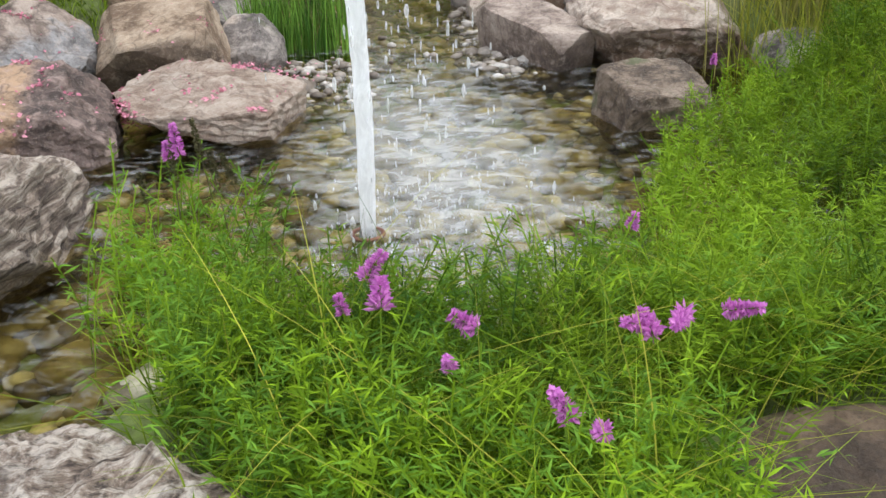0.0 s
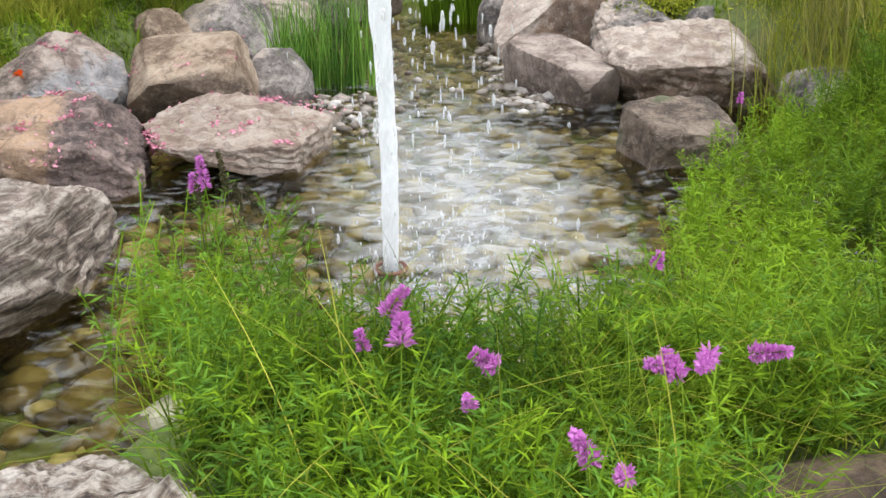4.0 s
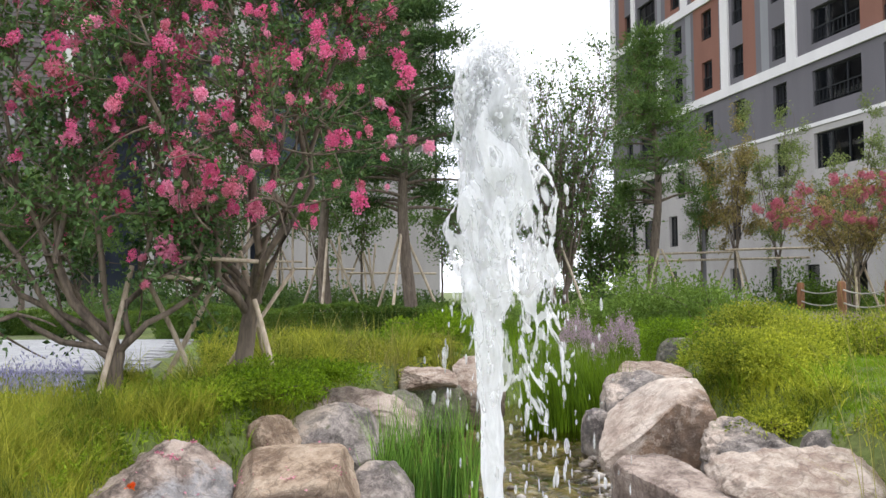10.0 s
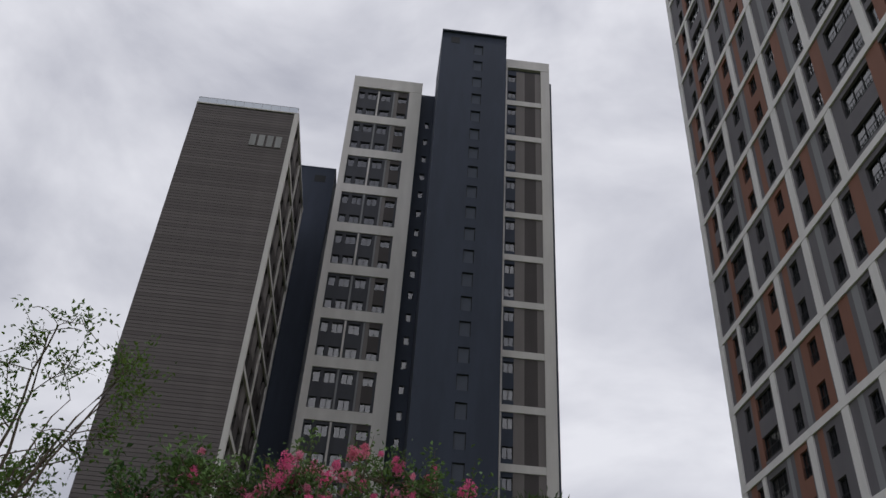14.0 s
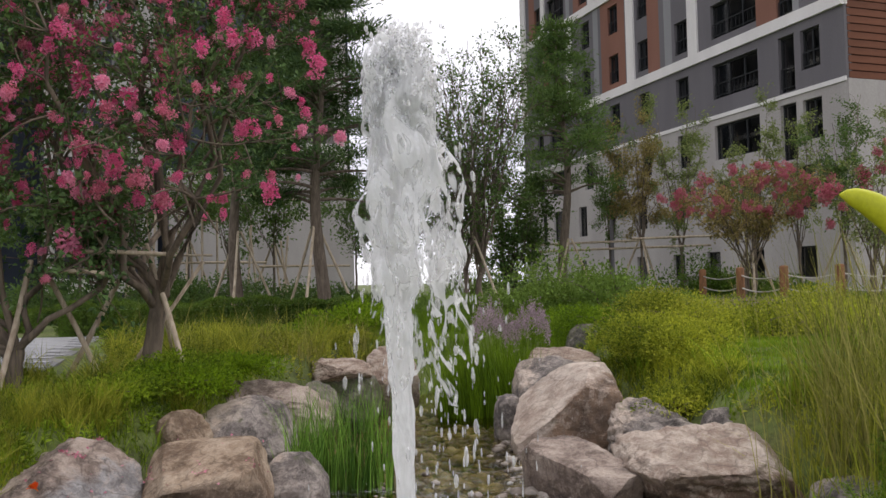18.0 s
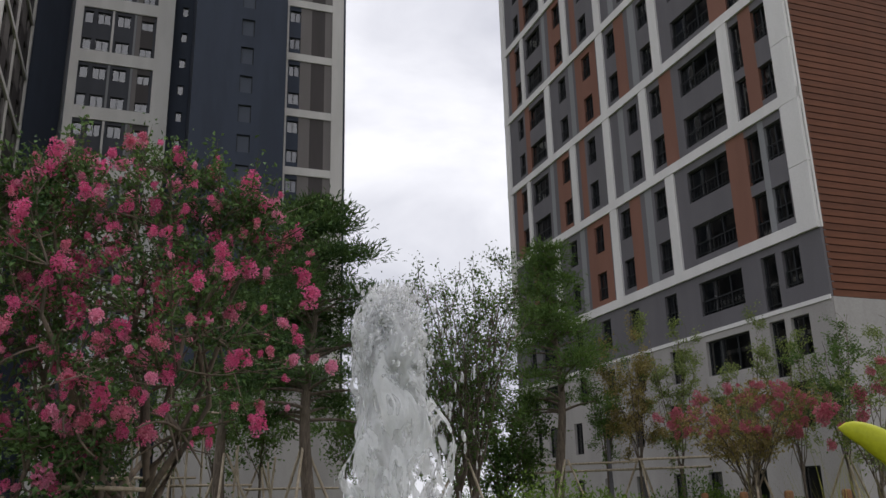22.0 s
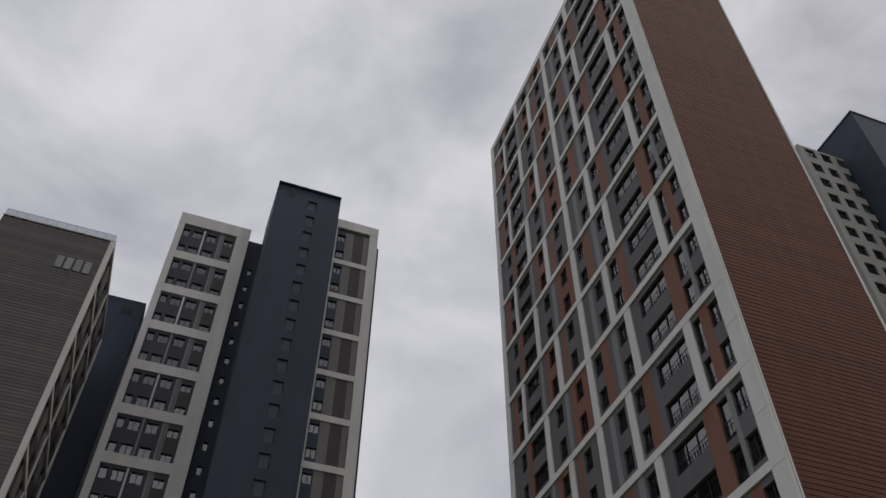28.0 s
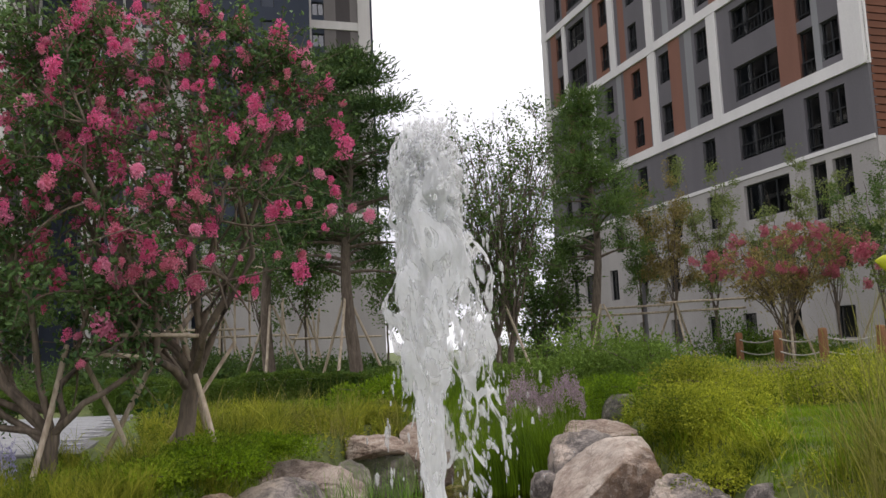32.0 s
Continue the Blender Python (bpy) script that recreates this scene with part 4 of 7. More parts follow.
# right wing
rx = Vector((-5.17, 73.3, 0)) - Vector((-30.4, 71.75, 0))
RX1, RY = rx.dot(E1), rx.dot(E2)
RX0 = RX1 - 5.45
for i, z in enumerate(band_z):
    if z > TB_TOP - 3:
        continue
    for j in (0, 1):
        zz = z + j * STOREY
        q = RX1
        segs = [(RX0, q - 5.3, 0, 0, 0, 1), (q - 5.2, q - 4.15, 0, 1.0, 2.2, 2), (q - 4.15, q - 3.1, 3, 0, 0, 1), (q - 3.1, q - 1.8, 2, 0, 0, 1), (q - 1.8, q - 1.05, 3, 0, 0, 1), (q - 1.05, q, 1, 0, 0, 1)]
        storey(tb, RX0, RX1, zz, STOREY, fill(RX0, RX1, segs, 0), TBM, yface=RY)
    box_part("floor_band", RX0, RX1 - 1.0, RY - 0.12, RY + 0.02, z - 0.25, z + 0.5, CREAM, tb)
box_part("edge_pier", RX1 - 1.1, RX1, RY - 0.15, RY + 0.02, 1.0, TB_TOP, CREAM, tb)
box_part("edge_pier", RX0 - 0.02, RX0 + 0.15, RY - 0.15, RY + 0.02, 1.0, TB_TOP, CREAM, tb)
box_part("parapet", RX0, RX1, RY - 0.18, RY + 0.3, TB_TOP - 1.5, TB_TOP, CREAM, tb)
box_part("core", RX0, RX1 - 0.05, RY + 0.285, RY + 11, 0.5, TB_TOP - 0.1, NAVY, tb)
box_part("end_wall", RX1 - 0.05, RX1 + 0.45, RY + 0.9, RY + 11, 0.5, TB_TOP - 2.5, NAVY, tb)
box_part("plinth", SX - 1, RX1 + 0.1, SY - 0.3, RY + 0.1, 0.3, 11.0, STONE, tb)

# grey-clad block
GB_W, GB_D, GB_TOP = 10.4, 16.0, 63.8
gb = thing("clad_apartment_block", Matrix.Translation(Vector((-30.0, 57.66, 0)) - E1 * GB_W) @ pose(0, 0, 0, 0, 0, TURN),
           "apartment block with a windowless warm grey clad gable", "building")
box_part("gable_wall", 0.02, GB_W - 0.02, 0.06, 0.4, 0.3, GB_TOP, SIDEBACK, gb)
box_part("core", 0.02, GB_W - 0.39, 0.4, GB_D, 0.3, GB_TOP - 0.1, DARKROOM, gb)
box_part("edge_pier", GB_W - 0.35, GB_W + 0.1, -0.03, 0.5, 0.3, GB_TOP, CREAM, gb)
box_part("edge_pier", GB_W - 0.3, GB_W + 0.1, GB_D - 0.5, GB_D, 0.3, GB_TOP, CREAM, gb)
box_part("parapet", -0.03, GB_W + 0.05, -0.03, GB_D, GB_TOP - 0.05, GB_TOP + 0.08, CREAM, gb)
gb_side = new("side_wall")
gb_side.parent = gb
gb_side.matrix_basis = Matrix.Translation((GB_W, 0, 0)) @ pose(0, 0, 0, 0, 0, 90)
for i in range(10):
    z = 5.6 + i * 5.8
    for j in (0, 1):
        segs = [(a, a + 1.4, 2, 0.9, 2.4, 2) for a in (1.6, 5.2, 8.6, 12.6)]
        storey(gb_side, 0.5, GB_D - 0.5, z + j * STOREY, STOREY, fill(0.5, GB_D - 0.5, segs, 3 if j else 2), TBM, yface=0.1)
    box_part("floor_band", 0.5, GB_D - 0.5, -0.08, 0.12, z - 0.2, z + 0.25, CREAM, gb_side)
    box_part("mullion", 7.6, 7.9, -0.06, 0.12, z + 0.25, z + 5.6, CREAM, gb_side)
box_part("rail_bar", 0.05, GB_W - 0.05, 0.05, 0.09, GB_TOP + 0.85, GB_TOP + 0.9, METAL, gb)
box_part("rail_bar", GB_W - 0.09, GB_W - 0.05, 0.09, GB_D, GB_TOP + 0.85, GB_TOP + 0.9, METAL, gb)
obj("rail_glass", [(0.1, 0.06, GB_TOP + 0.1), (GB_W - 0.1, 0.06, GB_TOP + 0.1), (GB_W - 0.1, 0.06, GB_TOP + 0.85), (0.1, 0.06, GB_TOP + 0.85)], [(0, 1, 2, 3)], GLASS, gb)
for i in range(12):
    box_part("rail_post", 0.05 + i * (GB_W - 0.14) / 11, 0.09 + i * (GB_W - 0.14) / 11, 0.05, 0.09, GB_TOP + 0.08, GB_TOP + 0.85, METAL, gb)
for k, (zz, hh) in enumerate(((GB_TOP - 5.1, 1.5), (13.0, 1.5))):
    for i in range(4):
        box_part("number_bar", GB_W * 0.60 + i * 0.85, GB_W * 0.60 + i * 0.85 + 0.6, -0.12, -0.05, zz, zz + hh, SIGN, gb)
box_part("plinth", -6.0, GB_W + 0.2, -1.2, 0.0, 0.3, 8.2, DIMSTONE, gb)

# dark block seen in the gap
db = thing("dark_stair_tower", Matrix.Translation((-38.3, 75.6, 0)) @ pose(0, 0, 0, 0, 0, TURN), "plain dark slate stair tower between two blocks", "building")
box_part("shaft", 0, 5.4, 0, 9, 0.3, 73.6, NAVY, db)
box_part("vent", 2.9, 4.3, -0.03, 0.02, 71.3, 72.4, FRAME, db)
box_part("cap", -0.05, 5.45, -0.05, 9, 73.6, 73.75, NAVY, db)

# block behind the terracotta one
fb_at = Vector((47.5, 60.0, 0))
fb = thing("pale_apartment_block", Matrix.Translation(fb_at) @ pose(0, 0, 0, 0, 0, TURN), "pale and dark apartment block partly hidden behind another", "building")
FB_TOP = 90.0
for i in range(28):
    z = 6 + i * 3.0
    b = Boxes()
    b.add(0, 7, 0, 0.3, z, z + 0.9, 0), b.add(0, 7, 0, 0.3, z + 2.6, z + 3.0, 0)
    for a in (0.0, 2.4, 4.8):
        b.add(a, a + 0.9, 0, 0.3, z + 0.9, z + 2.6, 0)
    b.make("storey_wall", [STONE], fb)
    for a in (0.9, 3.3):
        window(1.5, 1.7, fb, Matrix.Translation((a, 0.15, z + 0.9)))
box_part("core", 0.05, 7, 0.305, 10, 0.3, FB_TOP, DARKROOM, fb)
box_part("side_wall", -0.02, 0.05, 0, 10, 0.3, FB_TOP, STONE, fb)
box_part("dark_shaft", 7.4, 16.2, -4.0, 9, 0.3, FB_TOP + 5.5, NAVY, fb)
box_part("shaft_cap", 7.3, 16.3, -4.1, 9.1, FB_TOP + 5.5, FB_TOP + 5.75, NAVY, fb)
box_part("roof_house", 3.6, 6.2, 2.0, 6.0, FB_TOP, FB_TOP + 2.6, BRICKBACK, fb)
for i in range(8):
    window(0.9, 1.4, fb, Matrix.Translation((13.4, -4.06, FB_TOP + 2.5 - i * 3.0)))
    window(0.9, 1.4, fb, Matrix.Translation((7.38, -2.0, FB_TOP - 1.0 - i * 3.0)) @ pose(0, 0, 0, 0, 0, -90))


def courses(parent, n, z0, step, gap, m, thick, length, along, at):
    """Rows of cladding, one board a course, on one shared mesh."""
    b = Boxes()
    if along == "x":
        b.add(0, length, -thick, 0, 0, step - gap)
    else:
        b.add(0, thick, 0, length, 0, step - gap)
    first = b.make("cladding_board", m, parent)
    first.matrix_basis = Matrix.Translation((at[0], at[1], z0))
    for i in range(1, n):
        share("cladding_board", first.data, parent, Matrix.Translation((at[0], at[1], z0 + i * step)))

# ---- boulders ----
_ICO = {}


def ico(level):
    if level not in _ICO:
        bm = bmesh.new()
        bmesh.ops.create_icosphere(bm, subdivisions=level, radius=1.0)
        _ICO[level] = (np.array([v.co[:] for v in bm.verts]), np.array([[v.index for v in f.verts] for f in bm.faces]))
        bm.free()
    return _ICO[level]


def fbm(P, scale, octaves=4, seed=0.0):
    return np.array([noise.fractal((p[0] * scale + seed, p[1] * scale - seed, p[2] * scale + 2 * seed), 1.0, 2.1, octaves) for p in P])


def boulder(label, cx, cy, z0, z1, w, d, m, seed, rz=0.0, power=4.0, planes=(), cuts=9, rough=0.045, strata=0.0, level=5):
    """A broken field stone: a rounded block, split along a few main faces and many small ones, then weathered."""
    rng = np.random.default_rng(seed)
    V, F = ico(level)
    P = V / (np.abs(V) ** power).sum(1, keepdims=True) ** (1 / power)
    for *n, c in planes:
        n = np.array(n) / np.linalg.norm(n)
        P = P - np.maximum(0, P @ n - c)[:, None] * n
    for _ in range(cuts):
        n = rng.normal(size=3) * [1, 1, 0.8]
        n /= np.linalg.norm(n)
        c = (P @ n).max() * rng.uniform(0.78, 0.95)
        P = P - np.maximum(0, P @ n - c)[:, None] * n
    for _ in range(30):
        n = rng.normal(size=3)
        n /= np.linalg.norm(n)
        c = (P @ n).max() * rng.uniform(0.915, 0.985)
        P = P - np.maximum(0, P @ n - c)[:, None] * n
    lo, hi = P.min(0), P.max(0)
    half = np.array([w / 2, d / 2, (z1 - z0) / 2])
    P = (P - (lo + hi) / 2) / ((hi - lo) / 2) * half
    size = min(w, d, z1 - z0)
    N = V / half
    N /= np.linalg.norm(N, axis=1, keepdims=True)
    ridge = 0.5 - np.abs(fbm(P, 2.6 / size, 4, seed + 3))
    disp = rough * size * (0.8 * fbm(P, 1.3 / size, 3, seed) + 0.9 * ridge + 0.6 * fbm(P, 7 / size, 4, seed + 5))
    if strata:
        q = P @ np.array([0.25, 0.15, 0.95]) + 0.12 * fbm(P, 2.2 / size, 3, seed + 9) * size
        disp += strata * size * (np.abs((q / (size * 0.13)) % 1.0 - 0.5) - 0.25)
    P = P + N * disp[:, None]
    ob = obj("boulder", P, F, m, smooth=True)
    ob.data.set_sharp_from_angle(angle=radians(22))
    ob.matrix_basis = pose(cx, cy, (z0 + z1) / 2, 0, 0, rz)
    return tagged(ob, label, "boulder", "boulders round the pond")


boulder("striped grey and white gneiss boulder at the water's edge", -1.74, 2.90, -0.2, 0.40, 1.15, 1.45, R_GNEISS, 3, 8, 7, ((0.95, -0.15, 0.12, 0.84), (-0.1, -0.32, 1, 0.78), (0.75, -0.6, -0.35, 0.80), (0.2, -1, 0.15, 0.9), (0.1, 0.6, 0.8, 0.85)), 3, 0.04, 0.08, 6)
boulder("pale weathered boulder close to the path", -0.78, 1.32, -0.15, 0.235, 0.98, 0.82, R_BAND, 4, 20, 4, ((0.1, 0.5, 1, 0.8), (0.8, 0.4, 0.3, 0.8)), 9, 0.08, 0.03, 6)
boulder("dark brown wet stone among the plants", 1.12, 1.36, -0.12, 0.17, 0.72, 0.46, R_WET, 5, 0, 3.0)
boulder("large rounded mauve and tan granite boulder strewn with petals", -1.86, 4.35, -0.15, 0.385, 0.96, 1.0, R_TWO, 6, 10, 4.6, ((-0.12, -0.22, 1, 0.74), (-0.55, -0.8, 0.25, 0.84), (0.15, -1, 0.05, 0.88), (0.85, -0.1, 0.5, 0.9)), 3, 0.07, 0.05, 6)
boulder("grey granite boulder with fallen petals under the grass", -2.36, 5.6, -0.1, 0.57, 1.0, 0.95, R_ROSE, 7, -10, 4.0, ((-0.55, -0.3, 0.8, 0.55), (0.72, -0.25, 0.65, 0.62), (0.1, -0.85, 0.5, 0.66), (0.9, -0.5, 0.0, 0.85)), 4, 0.06, 0.02, 6)
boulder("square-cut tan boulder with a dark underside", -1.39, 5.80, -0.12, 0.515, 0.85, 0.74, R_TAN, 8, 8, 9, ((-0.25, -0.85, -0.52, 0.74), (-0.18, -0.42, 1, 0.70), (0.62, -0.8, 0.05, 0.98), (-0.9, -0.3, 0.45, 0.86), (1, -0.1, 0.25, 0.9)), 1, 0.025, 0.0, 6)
boulder("small rounded grey stone beside the rushes", -0.85, 6.22, -0.12, 0.355, 0.44, 0.44, R_GREY, 9, 0, 3.4, ((-0.3, -0.6, 0.8, 0.72), (0.7, -0.2, 0.7, 0.74)), 5)
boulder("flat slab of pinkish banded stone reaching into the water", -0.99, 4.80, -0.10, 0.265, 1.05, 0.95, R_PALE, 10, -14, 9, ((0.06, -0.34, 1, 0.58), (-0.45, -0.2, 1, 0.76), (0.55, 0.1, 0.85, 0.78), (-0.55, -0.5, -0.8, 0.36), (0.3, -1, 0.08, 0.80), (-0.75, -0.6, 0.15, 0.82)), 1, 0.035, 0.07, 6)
boulder("rough grey boulder below the grass bank", -1.47, 7.5, -0.1, 0.61, 0.92, 0.65, R_GREY, 11, 15, 4.2, ((-0.5, -0.3, 0.8, 0.68), (0.4, -0.6, 0.7, 0.72), (0.9, -0.3, 0.3, 0.8)), 5)
boulder("small brown boulder tucked under grass", -1.90, 7.1, -0.05, 0.56, 0.44, 0.5, R_TAN, 12, 0, 3.4, ((0.6, -0.4, 0.7, 0.75),))
boulder("long low pinkish stone at the back of the bank", -1.42, 8.3, 0.1, 0.655, 1.3, 0.6, R_PINK, 13, 4, 5, ((0.05, -0.4, 1, 0.66), (0.8, -0.2, 0.5, 0.8)), 6, 0.06, 0.05)
boulder("mossy stone beside the long pinkish one", -0.92, 8.55, 0.1, 0.62, 0.36, 0.45, R_MOSS, 29, 0, 3.6, ((0.4, -0.4, 0.9, 0.72),))
boulder("flat pale slab above the stream", -0.82, 10.0, 0.42, 0.70, 0.66, 0.65, R_PALE, 14, 12, 7, ((0.1, -0.35, 1, 0.62), (0, -0.7, -0.7, 0.7), (-0.7, -0.5, 0.3, 0.7)), 4, 0.07, 0.08)
boulder("dark stone under the slab", -0.80, 10.1, -0.1, 0.58, 0.85, 0.7, R_MOSS, 15, 0, 3.0)
boulder("pale boulder at the head of the stream", -0.26, 10.6, -0.1, 0.80, 0.62, 0.62, R_PALE, 16, 30, 3.6, ((-0.3, -0.5, 0.8, 0.7),))
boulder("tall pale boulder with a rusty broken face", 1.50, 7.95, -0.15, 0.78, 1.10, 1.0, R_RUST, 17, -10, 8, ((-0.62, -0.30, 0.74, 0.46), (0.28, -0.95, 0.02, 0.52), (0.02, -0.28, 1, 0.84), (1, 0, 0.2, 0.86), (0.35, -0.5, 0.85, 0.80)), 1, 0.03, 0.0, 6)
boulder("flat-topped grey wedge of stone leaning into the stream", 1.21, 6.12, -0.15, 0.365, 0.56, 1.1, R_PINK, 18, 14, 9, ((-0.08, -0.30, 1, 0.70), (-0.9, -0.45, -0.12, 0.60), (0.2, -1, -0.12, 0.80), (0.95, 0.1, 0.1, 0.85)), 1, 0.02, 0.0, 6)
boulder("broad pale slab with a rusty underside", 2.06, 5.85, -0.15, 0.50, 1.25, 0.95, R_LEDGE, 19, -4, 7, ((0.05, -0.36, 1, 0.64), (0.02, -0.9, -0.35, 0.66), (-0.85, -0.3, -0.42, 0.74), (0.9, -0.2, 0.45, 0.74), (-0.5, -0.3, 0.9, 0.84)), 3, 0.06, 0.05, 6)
boulder("low brown boulder at the waterline half hidden by plants", 1.54, 4.45, -0.15, 0.29, 0.56, 0.58, R_DARK, 20, 0, 5, ((0.02, -0.28, 1, 0.74), (-0.95, -0.25, 0.05, 0.85), (0, -1, -0.25, 0.8)), 2, 0.04, 0.03)
boulder("dark ridged grey stone", 2.06, 7.15, -0.05, 0.51, 0.72, 0.6, R_GREY, 21, 10, 4.4, ((-0.25, -0.45, 0.9, 0.62), (0.5, -0.1, 0.8, 0.75)), 5, 0.07, 0.08)
boulder("small grey stone beside the tall grass", 2.60, 6.85, 0.0, 0.495, 0.42, 0.45, R_GREY, 22, 0, 3.4, ((0.1, -0.4, 0.9, 0.75),))
boulder("small grey stone in the stream", 0.98, 8.55, -0.15, 0.43, 0.30, 0.4, R_GREY, 23, 0, 3.2)
boulder("grey boulder behind the pale one", 1.42, 9.0, 0.0, 0.76, 0.7, 0.65, R_GREY, 24, 0, 4, ((-0.2, -0.4, 1, 0.7),))
boulder("flat pale stone further up the stream", 1.80, 10.0, 0.2, 0.76, 0.82, 0.6, R_PALE, 30, 0, 6, ((0, -0.3, 1, 0.7),))
boulder("rounded boulder at the top of the stream", 2.50, 11.9, 0.3, 0.94, 0.58, 0.6, R_MOSS, 25, 0, 2.8)
boulder("round grey boulder wrapped in plants", 2.74, 5.15, 0.0, 0.31, 0.52, 0.5, R_GREY, 26, 0, 3.0)
boulder("small tan stone under the bank", -2.33, 3.85, -0.1, 0.27, 0.36, 0.42, R_TAN, 27, 0, 3.0)
boulder("small dark rounded stone", -2.42, 4.15, 0.0, 0.31, 0.26, 0.3, R_GREY, 28, 0, 2.4, (), 3)

# ---- pebbles of the bed and the shore ----
def pebbles(name, label, pts, size, seed, m=PEBBLE, level=1):
    rng = np.random.default_rng(seed)
    V, F = ico(level)
    n = len(pts)
    s = size * rng.lognormal(0, 0.38, (n, 1)) * rng.uniform(0.65, 1.2, (n, 3)) * [1, 1, 0.55]
    a = rng.uniform(0, 2 * np.pi, n)
    c, sn = np.cos(a), np.sin(a)
    W = V[None] * s[:, None] * (1 + 0.12 * rng.normal(size=(n, len(V), 1)))
    X = W[..., 0] * c[:, None] - W[..., 1] * sn[:, None]
    Y = W[..., 0] * sn[:, None] + W[..., 1] * c[:, None]
    A = np.stack([X, Y, W[..., 2]], -1) + pts[:, None]
    ob = obj(name, A.reshape(-1, 3), (F[None] + (np.arange(n) * len(V))[:, None, None]).reshape(-1, 3), m, smooth=True)
    return tagged(ob, label, "pebbles", kind="stuff")


rng = np.random.default_rng(11)
pp = np.stack([rng.uniform(-1.9, 1.9, 4600), rng.uniform(1.6, 11.5, 4600)], 1)
ph = bank(pp[:, 0], pp[:, 1])
pp, ph = pp[ph < 0.02], ph[ph < 0.02]
pebbles("bed_pebbles", "brown and grey river pebbles under shallow water", np.column_stack([pp, ph + 0.01]), 0.062, 12)
ps = np.concatenate([np.column_stack([rng.normal(0.98, 0.12, 420), rng.uniform(5.6, 8.3, 420)]), np.column_stack([rng.normal(-0.55, 0.24, 420), rng.uniform(5.0, 6.3, 420)]),
                     np.column_stack([rng.uniform(-0.3, 0.9, 50), rng.normal(6.4, 0.25, 50)])])
pebbles("shore_pebbles", "pale rounded pebbles heaped at the water's edge", np.column_stack([ps, np.maximum(bank(ps[:, 0], ps[:, 1]), -0.03) + rng.uniform(-0.01, 0.04, len(ps))]), 0.032, 13, PEBBLE_PALE)


# ---- fountain ----
FX, FY, FTOP = -0.045, 3.02, 2.48
fountain = thing("fountain", Matrix.Translation((FX, FY, 0)), "single white water jet rising from the pond", "fountain")
nz_v, nz_f = tubes([([(0, 0, -0.2), (0, 0, -0.02), (0, 0, 0.0), (0, 0, 0.035)], [0.05, 0.05, 0.035, 0.03])], 16)
obj("nozzle", nz_v, nz_f, METAL, fountain, smooth=True)
ca = np.linspace(0, 2 * np.pi, 33)
obj("collar", *tubes([(np.column_stack([0.062 * np.cos(ca), 0.062 * np.sin(ca), np.full(33, 0.016)]), np.full(33, 0.009))], 8), COPPER, fountain, smooth=True)
zz = np.linspace(0.0, FTOP, 150)
rad = np.interp(zz, (0, 0.8, 1.3, 1.6, 1.85, 2.05, 2.25, 2.36, 2.43, FTOP), (0.031, 0.034, 0.039, 0.058, 0.085, 0.10, 0.098, 0.085, 0.055, 0.004))
sway = 0.010 * np.sin(zz * 3) + 0.015 * zz / FTOP
jv, jf = tubes([(np.stack([sway, 0 * zz, zz], 1), rad)], 44)
cen = np.stack([np.repeat(sway, 44), 0 * jv[:, 0], jv[:, 2]], 1)
amp = np.interp(jv[:, 2], (0, 1.0, 1.6, 2.5), (0.14, 0.3, 0.75, 0.9))
jv = cen + (jv - cen) * (1 + amp * (0.6 * fbm(jv * [1, 1, 0.5], 11, 4, 3) + 0.5 * fbm(jv * [1, 1, 0.35], 30, 3, 8)))[:, None]
obj("jet", jv, jf, JET, fountain, smooth=True)


def blobs(P, size, stretch, seed, level=1, lumpy=0.3):
    """Irregular drops of water at the points P, drawn out downwards."""
    r = np.random.default_rng(seed)
    V, F = ico(level)
    n = len(P)
    size = np.minimum(size, 0.009)
    ax = r.uniform(0.6, 1.35, (n, 3)) * np.array([1, 1, stretch])
    A = V[None] * size[:, None, None] * ax[:, None] * (1 + lumpy * r.normal(size=(n, len(V), 1)))
    return (A + P[:, None]).reshape(-1, 3), (F[None] + (np.arange(n) * len(V))[:, None, None]).reshape(-1, 3)


def thrown(n, v0, spread, drift, seed, tmin, tmax):
    """Places of water thrown up at v0 and falling back, each at some moment of its flight."""
    r = np.random.default_rng(seed)
    v = v0 * np.minimum(r.normal(1, 0.02, n), 1.03)
    t = 2 * v / 9.81 * r.uniform(tmin, tmax, n)
    h = r.normal(0, spread, (n, 2)) + np.array(drift) * r.uniform(0.2, 1.3, (n, 1))
    return np.column_stack([h[:, 0] * t, h[:, 1] * t, v * t - 4.905 * t * t])


fd = np.random.default_rng(5)
heads = thrown(2800, 6.80, 0.066, (0.05, 0.0), 21, 0.40, 0.63)
heads = heads[heads[:, 2] > 1.2]
part_water = []
part_water.append(obj("plume", *blobs(heads, 0.0062 * fd.lognormal(0, 0.4, len(heads)), 1.3, 31, 1, 0.15), SPRAY, fountain, smooth=True))
fall = thrown(260, 6.75, 0.085, (0.20, -0.03), 22, 0.62, 1.0)
part_water.append(obj("falling_water", *blobs(fall, np.minimum(0.0034 * fd.lognormal(0, 0.5, len(fall)), 0.0055), 4.5, 32), SPRAY, fountain, smooth=True))
far_drops = thrown(120, 6.3, 0.16, (0.20, -0.05), 23, 0.72, 1.0)
part_water.append(obj("spray", *blobs(far_drops, 0.0035 * fd.lognormal(0, 0.45, len(far_drops)), 3.5, 33, 2, 0.1), SPRAY, fountain, smooth=True))
hop = np.column_stack([fd.normal(0.22, 0.24, 330), fd.normal(0.1, 0.4, 330), np.abs(fd.normal(0, 0.045, 330))])
